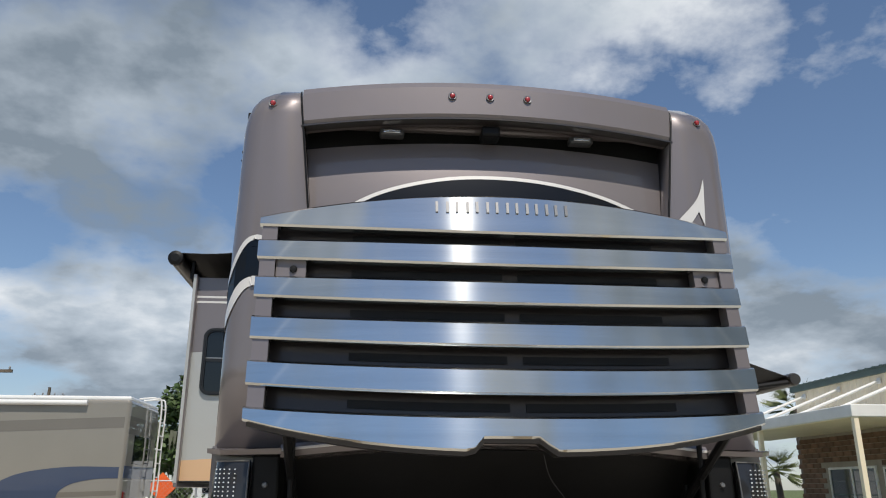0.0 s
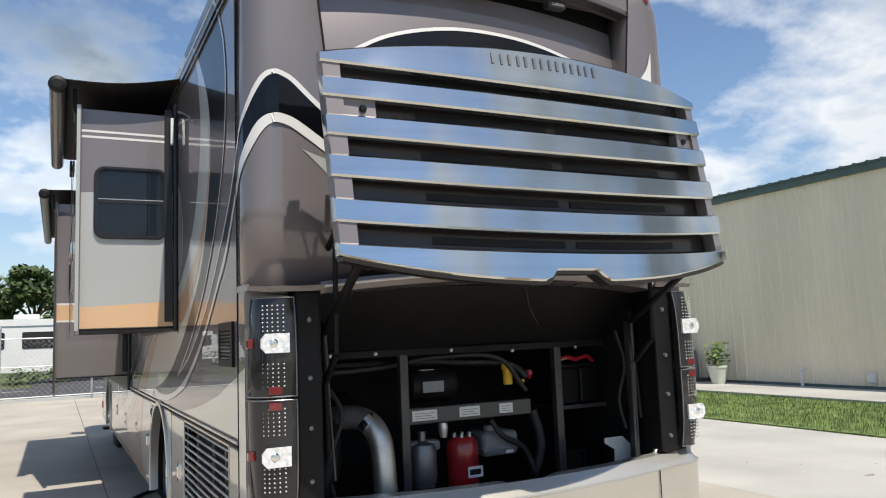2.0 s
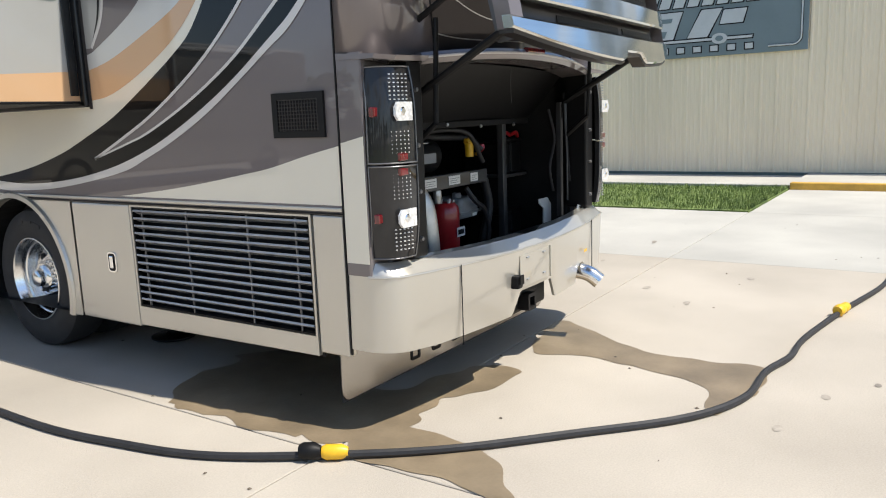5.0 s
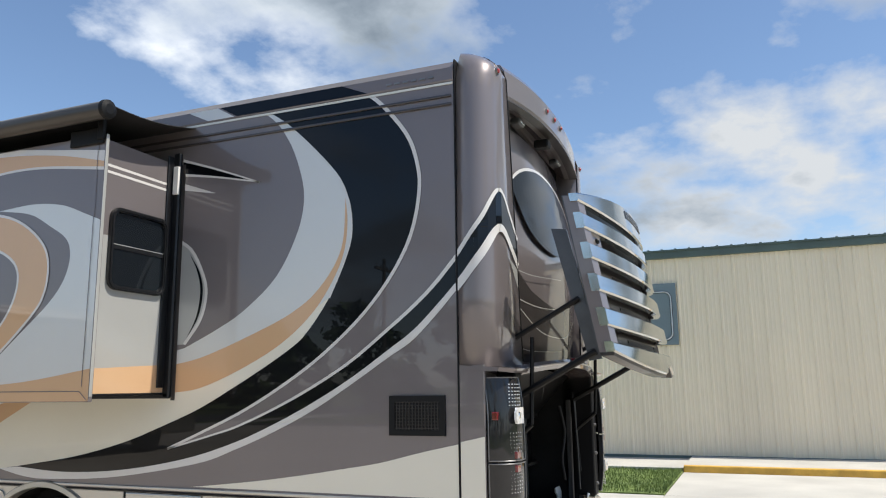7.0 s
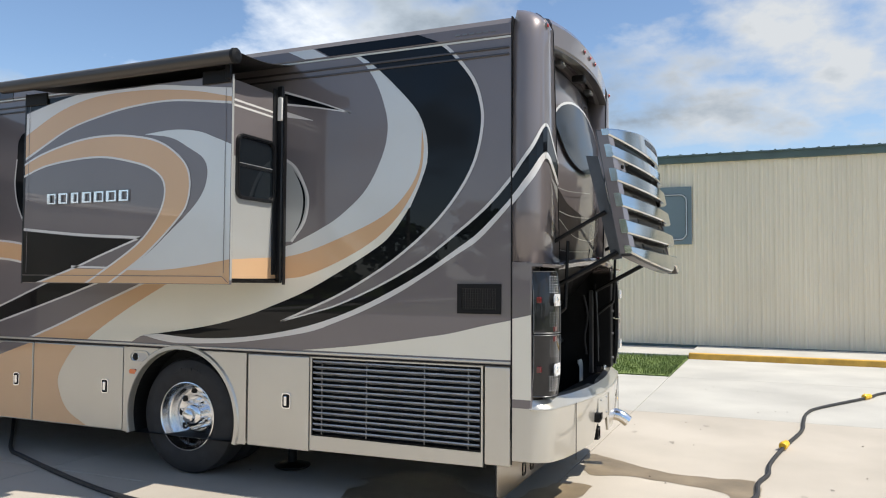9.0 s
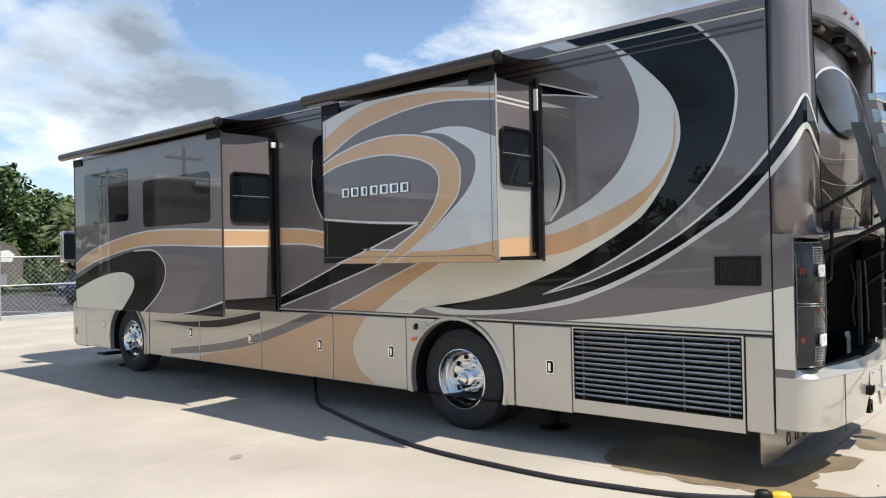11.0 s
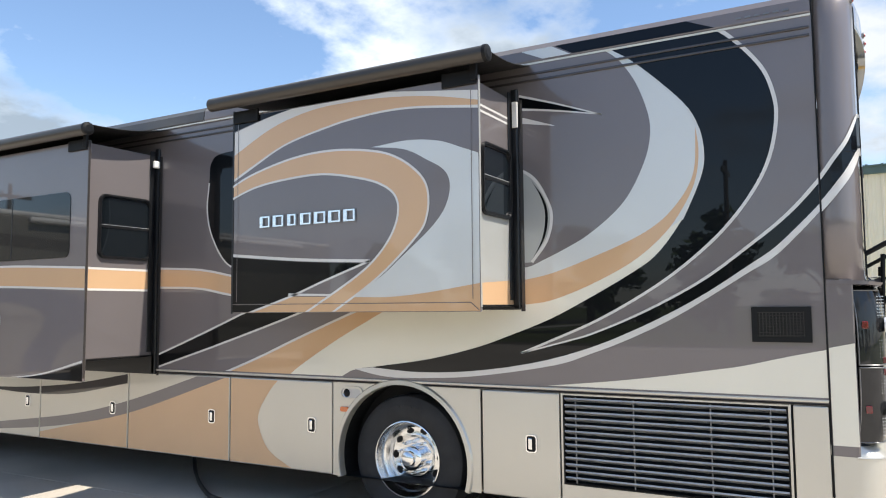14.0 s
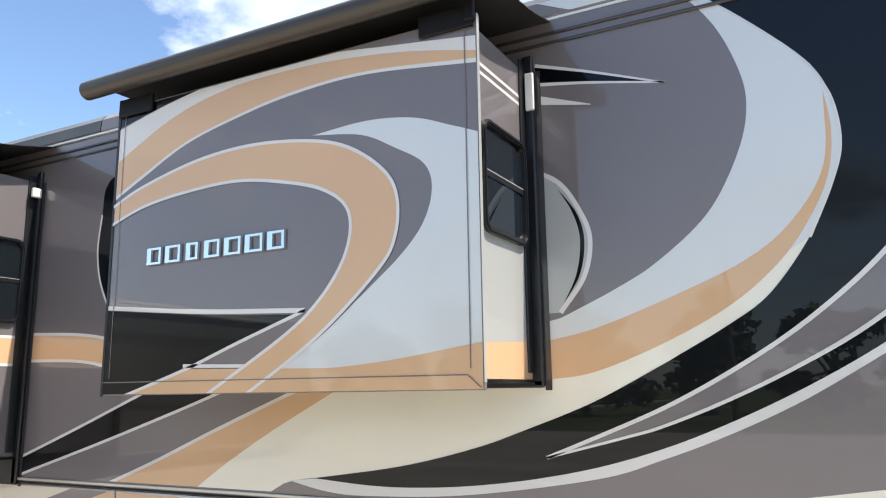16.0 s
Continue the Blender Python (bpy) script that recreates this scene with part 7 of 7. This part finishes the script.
def palm(x, y, h, seed, label):
    rg = random.Random(seed)
    t = thing("palm_tree", label, "palm tree", (x, y, -0.05))
    part("trunk", tube(bmesh.new(), smooth_line([(0, 0, 0), (0.08, 0, h * 0.4), (0.02, 0.05, h)]), [0.20 - 0.05 * k / 16 for k in range(17)], 10), M_BARK, t)
    v, f = [], []
    for k in range(34):
        a, up, ln = rg.uniform(0, 6.283), rg.uniform(-0.7, 1.2), rg.uniform(1.1, 1.7)
        d = Vector((math.cos(a) * math.cos(up), math.sin(a) * math.cos(up), math.sin(up)))
        for q in range(13):
            b = (q - 6) / 6 * 0.8
            side = Vector((-math.sin(a), math.cos(a), 0)) * math.sin(b) + d * math.cos(b)
            p0 = Vector((0, 0, h)) + d * ln * 0.5
            p1 = p0 + side * ln * 0.6 + Vector((0, 0, -0.25 * abs(b)))
            w = Vector((0.02, 0.02, 0.03))
            i = len(v)
            v += [p0 - w, p0 + w, p1]
            f.append((i, i + 1, i + 2))
        i = len(v)
        v += [Vector((0, 0, h - 0.05)), Vector((0, 0, h + 0.03)), Vector((0, 0, h)) + d * ln * 0.55]
        f.append((i, i + 1, i + 2))
    me = bpy.data.meshes.new("fronds")
    me.from_pydata([tuple(p) for p in v], [], f)
    me.materials.append(M_LEAF2)
    o = new("fronds", me); o.parent = t
    return t


tree(-11.5, 55, 11.2, 5.4, 11, "broad old oak hung with grey moss", 60, 150, 0.24, True, 0.30)
tree(-3.5, 60, 8.0, 4.5, 12, "round green tree behind the road", 40, 110, 0.24)
tree(5.0, 50, 7.6, 4.0, 13, "dense dark green tree behind the fence", 60, 170, 0.18, False, 0.06)
tree(9.2, 49, 8.2, 4.2, 14, "dense dark green tree behind the fence", 60, 170, 0.18, False, 0.06)
tree(13.4, 50, 6.6, 3.8, 17, "dense dark green tree behind the fence", 60, 170, 0.18, False, 0.05)
tree(17.2, 52, 6.0, 3.6, 18, "dense dark green tree behind the fence", 50, 150, 0.18, False, 0.05)
tree(0.5, 51, 7.8, 4.0, 15, "dense dark green tree behind the fence", 50, 130, 0.18, False, 0.12)
palm(9.6, 37.5, 3.6, 21, "cabbage palm beside the car park")
palm(11.2, 39.5, 3.9, 22, "cabbage palm beside the car park")
palm(10.4, 36.3, 2.7, 25, "young cabbage palm beside the car park")
palm(19.6, 31.0, 5.3, 23, "tall cabbage palm beyond the building")
palm(21.0, 36.0, 2.6, 24, "young cabbage palm beyond the building")
palm(-6.5, 70.0, 7.0, 26, "distant cabbage palm beyond the road")
tree(23.5, 34, 3.6, 2.0, 16, "small dark tree beyond the building", 24, 90, 0.16)
for k in range(13):
    rg = random.Random(100 + k)
    tree(-44 - rg.uniform(0, 8), -34 + 7.2 * k, rg.uniform(5.5, 8.5), rg.uniform(3.2, 4.6), 50 + k, "leafy tree in the row across the yard", 26, 60, 0.36, False, 0.15)
for k in range(6):
    rg = random.Random(140 + k)
    tree(-30 + 5.5 * k + rg.uniform(-1, 1), 72 + rg.uniform(0, 9), rg.uniform(5, 7.5), 4.0, 80 + k, "distant leafy tree on the skyline", 26, 60, 0.34, False, 0.12)


def hedge(x0, x1, y, h, seed):
    rg = random.Random(seed)
    v, f = [], []
    n = int((x1 - x0) / 0.5)
    for k in range(n):
        leaf_cloud(v, f, (x0 + (x1 - x0) * (k + rg.random()) / n, y + rg.uniform(-0.3, 0.3), h * rg.uniform(0.35, 0.7)), h * 0.5, 70, 0.09, rg, 0.9)
    me = bpy.data.meshes.new("bush")
    me.from_pydata([tuple(p) for p in v], [], f)
    me.materials.append(M_LEAF)
    return tagged(new("bush", me), "low rounded green bush along the road", "bush")


hedge(-3, 17, 46.0, 2.6, 34)
hedge(-9.2, -5.6, 34.6, 1.35, 31)
hedge(-4.6, -1.5, 34.8, 0.9, 32)
hedge(-13.5, -10.2, 34.9, 1.1, 33)

# ---------- neighbouring coach ----------
nc = thing("parked_motorhome", "beige coach with slate blue swoosh and rear ladder", "motorhome", (-5.97, 14.6, 0))
part("coach_body", box(-10.5, 0, 0, 2.5, 0.45, 3.62, 0.09, 4), M_RVB, nc)
part("roof_cap", box(-10.4, -0.02, 0.02, 2.48, 3.58, 3.69, 0.04), M_RVW, nc, "white roof edge")
part("awning_roll", lathe(bmesh.new(), [(0.0, -9.0), (0.06, -9.0), (0.06, -0.95), (0.0, -0.95)], 14, "x", (0, -0.06, 3.52)), M_RVW, nc, "white rolled awning")
na = lambda l: (lambda a, b: (a, -0.003 * l, b))
part("painted_band", shape([[(-10.4, 3.05), (-6, 2.98), (-3, 3.10), (-0.1, 3.22)], [(-0.1, 3.22), (-0.1, 2.98)], [(-0.1, 2.98), (-3, 2.86), (-6, 2.72), (-10.4, 2.75)], [(-10.4, 2.75), (-10.4, 3.05)]], na(1)), M_RVG, nc)
part("painted_swoosh", shape([[(-0.1, 2.12), (-1.2, 2.12), (-2.2, 1.98), (-2.75, 1.70), (-2.7, 1.45), (-2.2, 1.25), (-1.7, 0.9), (-1.55, 0.5)], [(-1.55, 0.5), (-0.9, 0.5)], [(-0.9, 0.5), (-1.0, 0.9), (-1.3, 1.3), (-1.35, 1.55), (-1.1, 1.75), (-0.6, 1.86), (-0.1, 1.88)], [(-0.1, 1.88), (-0.1, 2.12)]], na(2)), M_RVBL, nc, "slate blue swoosh")
part("painted_band", shape([[(-10.4, 1.25), (-6, 1.35), (-3, 1.52), (-0.1, 1.62)], [(-0.1, 1.62), (-0.1, 1.52)], [(-0.1, 1.52), (-3, 1.40), (-6, 1.18), (-10.4, 1.05)], [(-10.4, 1.05), (-10.4, 1.25)]], na(1)), M_RVG, nc)
part("painted_band", box(-0.2, 0.003, 0.05, 2.45, 1.88, 2.15), M_RVBL, nc)
part("painted_band", box(-0.2, 0.003, 0.05, 2.45, 2.85, 3.25), M_RVG, nc)
part("rear_window", box(-0.01, 0.012, 0.55, 1.95, 2.2, 2.85, 0.005), M_GLASS, nc)
for z in lin(0.55, 1.25, 9):
    part("vent_slat", box(0.0, 0.02, 0.35, 1.6, z, z + 0.05, 0.005), M_DARK, nc)
part("tail_lamp", box(0.0, 0.03, 0.10, 0.24, 1.1, 1.6, 0.01), M_RED, nc)
ld = part("rear_ladder", tube(bmesh.new(), smooth_line([(0.02, 2.0, 1.45), (0.16, 2.0, 1.5), (0.16, 2.0, 2.6), (0.16, 2.0, 3.7), (0.0, 2.0, 3.86), (-0.4, 2.0, 3.84)]), 0.022, 8), M_TRIMW, nc, "white tubular rear ladder", True)
part("ladder_rail", tube(bmesh.new(), smooth_line([(0.02, 2.4, 1.45), (0.16, 2.4, 1.5), (0.16, 2.4, 2.6), (0.16, 2.4, 3.7), (0.0, 2.4, 3.86), (-0.4, 2.4, 3.84)]), 0.022, 8), M_TRIMW, ld, "", True)
for z in lin(1.6, 3.6, 7):
    part("ladder_rung", tube(bmesh.new(), [(0.16, 2.0, z), (0.16, 2.4, z)], 0.016, 8), M_TRIMW, ld)
for x in (-2.6, -8.6):
    part("wheel", lathe(bmesh.new(), [(0.0, 0.0), (0.26, 0.0), (0.3, -0.03), (0.42, -0.03), (0.46, 0.0), (0.46, 0.25), (0.0, 0.25)], 28, "y", (x, 0.02, 0.46)), M_RUBBER, nc)
part("rear_bumper", box(0.0, 0.10, 0.1, 2.4, 0.42, 0.55, 0.03), M_DARK, nc)

# ---------- white motorhome over the road ----------
wm = thing("parked_motorhome", "white older motorhome parked across the road", "motorhome", (-9.4, 37.0, 0))
side = [(0.0, 0.9), (0.25, 1.35), (0.75, 2.75), (1.3, 3.0), (9.6, 3.0), (9.6, 0.55), (0.3, 0.55)]
part("coach_body", slab(side, lambda a, b, h: (a, h, b), 2.4), M_RVW, wm)
part("windshield", slab([(0.30, 1.45), (0.68, 2.5), (0.80, 2.5), (0.55, 1.45)], lambda a, b, h: (a - 0.03, 0.1 + h, b), 2.2), M_GLASS, wm)
for x0, x1, z0, z1 in ((0.75, 1.45, 1.45, 2.35), (1.75, 2.75, 1.45, 1.95), (3.5, 5.2, 1.62, 2.4), (5.9, 8.1, 1.62, 2.4)):
    w_ = part("window_frame", ring_slab(round_rect(x0, x1, z0, z1, 0.08), round_rect(x0 + 0.05, x1 - 0.05, z0 + 0.05, z1 - 0.05, 0.05), lambda a, b, h: (a, -h, b), 0.02), M_SEAL, wm)
    part("pane", slab(round_rect(x0 + 0.04, x1 - 0.04, z0 + 0.04, z1 - 0.04, 0.05), lambda a, b, h: (a, -h, b), 0.01), M_GLASS, w_)
part("satellite_dome", lathe(bmesh.new(), [(0.0, 3.5), (0.25, 3.42), (0.38, 3.25), (0.40, 3.0)], 20, "z", (3.2, 1.2, 0)), M_RVW, wm, "", True)
part("roof_vent", box(5.5, 6.6, 0.7, 1.6, 3.0, 3.25, 0.06), M_RVW, wm)
part("trim_stripe", box(0.4, 9.55, -0.012, -0.001, 2.62, 2.70), M_SIGN, wm)
for x in (2.2, 7.6):
    part("wheel", lathe(bmesh.new(), [(0.0, 0.0), (0.42, -0.02), (0.45, 0.02), (0.45, 0.25), (0.0, 0.25)], 24, "y", (x, -0.01, 0.42)), M_RUBBER, wm)

# ---------- car park behind the fence ----------
tagged(part("car_park", box(-3.0, 16.0, 25.2, 44.0, -0.015, -0.008), M_ASPH, None), "dark asphalt car park behind the fence", "car park", kind="structure")
for k in range(5):
    b = box(-0.06, 0.06, 0, 4.6, -0.007, -0.004)
    bmesh.ops.transform(b, matrix=Matrix.Translation((1.0 + 3.1 * k, 25.8, 0)) @ Matrix.Rotation(radians(20), 4, "Z"), verts=b.verts[:])
    tagged(part("parking_line", b, M_TRIMW, None), "white painted parking line", "marking", kind="structure")
tt = thing("travel_trailer", "grey and white travel trailer parked behind the fence", "trailer", (4.0, 43.0, -0.1))
part("trailer_body", slab([(0.0, 0.6), (4.6, 0.6), (5.3, 1.1), (5.35, 2.1), (4.9, 2.75), (4.3, 2.95), (0.0, 2.95)], lambda a, b, h: (a, h, b), 2.4), M_RVG, tt)
part("trailer_skirt", box(0.0, 4.5, -0.012, -0.002, 0.62, 1.25), M_GALV, tt)
part("front_cap_mark", slab([(4.2, 1.9), (4.75, 1.9), (4.9, 2.3), (4.6, 2.55), (4.2, 2.5)], lambda a, b, h: (a, -0.002 - h, b), 0.01), M_RVW, tt)
for x0, x1 in ((0.5, 1.4), (2.2, 3.3)):
    part("window", slab(round_rect(x0, x1, 1.6, 2.4, 0.08), lambda a, b, h: (a, -0.002 - h, b), 0.02), M_GLASS, tt)
for x0 in (1.0, 3.2):
    part("roof_unit", box(x0, x0 + 0.9, 0.8, 1.6, 2.95, 3.25, 0.06), M_RVW, tt)
part("wheel", lathe(bmesh.new(), [(0.0, 0.0), (0.33, -0.02), (0.36, 0.02), (0.36, 0.22), (0.0, 0.22)], 20, "y", (1.6, -0.02, 0.35)), M_RUBBER, tt)
part("hitch", box(5.2, 6.3, 1.1, 1.3, 0.45, 0.6, 0.02), M_DARK, tt)


def pickup(x, y, rz):
    t = thing("parked_car", "dark blue parked car behind the fence", "car", (x, y, 0))
    t.rotation_euler = (0, 0, radians(rz))
    prof = [(-2.2, 0.45), (-2.25, 0.75), (-2.1, 0.95), (-1.2, 1.0), (-0.7, 1.48), (0.7, 1.52), (1.35, 1.02), (2.1, 0.92), (2.25, 0.7), (2.2, 0.42)]
    b = slab(prof, lambda a, b_, h: (a, h - 0.88, b_), 1.76)
    bmesh.ops.bevel(b, geom=[e for e in b.edges], offset=0.05, segments=2, affect="EDGES")
    part("car_body", b, M_CAR, t)
    for s in (-1, 1):
        part("side_window", slab([(-1.0, 1.04), (-0.62, 1.42), (0.62, 1.45), (1.1, 1.04)], lambda a, b_, h: (a, s * (0.885 + h), b_), 0.006), M_GLASS, t)
        for wx_ in (-1.4, 1.4):
            part("wheel", lathe(bmesh.new(), [(0.0, -0.03), (0.2, -0.03), (0.3, -0.05), (0.33, 0.0), (0.33, 0.18), (0.0, 0.18)], 20, "y", (wx_, s * 0.8 - 0.08, 0.33)), M_RUBBER, t)
        part("headlight", box(2.1, 2.24, s * 0.62 - 0.15, s * 0.62 + 0.15, 0.68, 0.80, 0.02), M_LED, t)
    part("windscreen", slab([(0.78, 1.46), (1.32, 1.05), (1.34, 1.06), (0.80, 1.475)], lambda a, b_, h: (a + 0.01, h - 0.75, b_ + 0.01), 1.5), M_GLASS, t)
    return t


pickup(8.0, 29.5, 200)
pickup(10.8, 30.4, 200)

# ---------- road works sign and poles ----------
rs_ = thing("warning_sign", "orange diamond road work sign on a stand", "road sign", (-8.9, 30.0, -0.02))
b = box(-0.42, 0.42, -0.01, 0.01, -0.42, 0.42, 0.005)
bmesh.ops.transform(b, matrix=Matrix.Translation((0, 0, 1.75)) @ Matrix.Rotation(radians(45), 4, "Y"), verts=b.verts[:])
part("sign_plate", b, M_ORANGE, rs_)
part("sign_stand", tube(bmesh.new(), [(0, 0.03, 0), (0, 0.03, 2.1)], 0.025, 8), M_GALV, rs_)
for dx in (-0.5, 0.5):
    part("stand_leg", tube(bmesh.new(), [(0, 0.03, 0.4), (dx, 0.03, 0.02)], 0.02, 6), M_GALV, rs_)


def pole(x, y, h, label):
    t = thing("utility_pole", label, "utility pole", (x, y, -0.05))
    part("shaft", tube(bmesh.new(), [(0, 0, 0), (0, 0, h)], [0.16, 0.10], 10), M_BARK, t)
    part("crossarm", box(-1.1, 1.1, -0.06, 0.06, h - 0.7, h - 0.55), M_BARK, t)
    for dx in (-0.95, -0.4, 0.4, 0.95):
        part("insulator", lathe(bmesh.new(), [(0.05, h - 0.55), (0.06, h - 0.45), (0.03, h - 0.38), (0.0, h - 0.37)], 8, "z", (dx, 0, 0)), M_PLAST, t)


pole(-19.5, 36.5, 8.0, "wooden utility pole by the road")
pole(-23, 53, 8.6, "distant wooden utility pole")
pole(-36, 6, 9.0, "wooden utility pole across the yard")
pole(-36, 18, 9.0, "wooden utility pole across the yard")

# ---------- brick facing of the office front, piece by piece ----------
bw, bh = 0.40, 0.145
half = [box(-0.012, 0.0, 0, w_ - 0.012, 0, bh - 0.012, 0.003, 1) for w_ in (bw, bw / 2)]
meshes = []
for h_ in half:
    me = bpy.data.meshes.new("brick")
    h_.to_mesh(me); h_.free()
    me.materials.append(M_BRICK)
    meshes.append(me)
for r_ in range(21):
    z = 0.08 + bh * r_
    y = 12.86 - (bw / 2 if r_ % 2 else 0)
    while y < 19.5:
        y0 = max(y, 12.86)
        if not in_open(y0, y0 + bw, z, z + bh) and z + bh < 3.2:
            o = new("brick", meshes[1] if y < 12.86 else meshes[0])
            o.location, o.parent = (bx, y0, z), bld
        y += bw
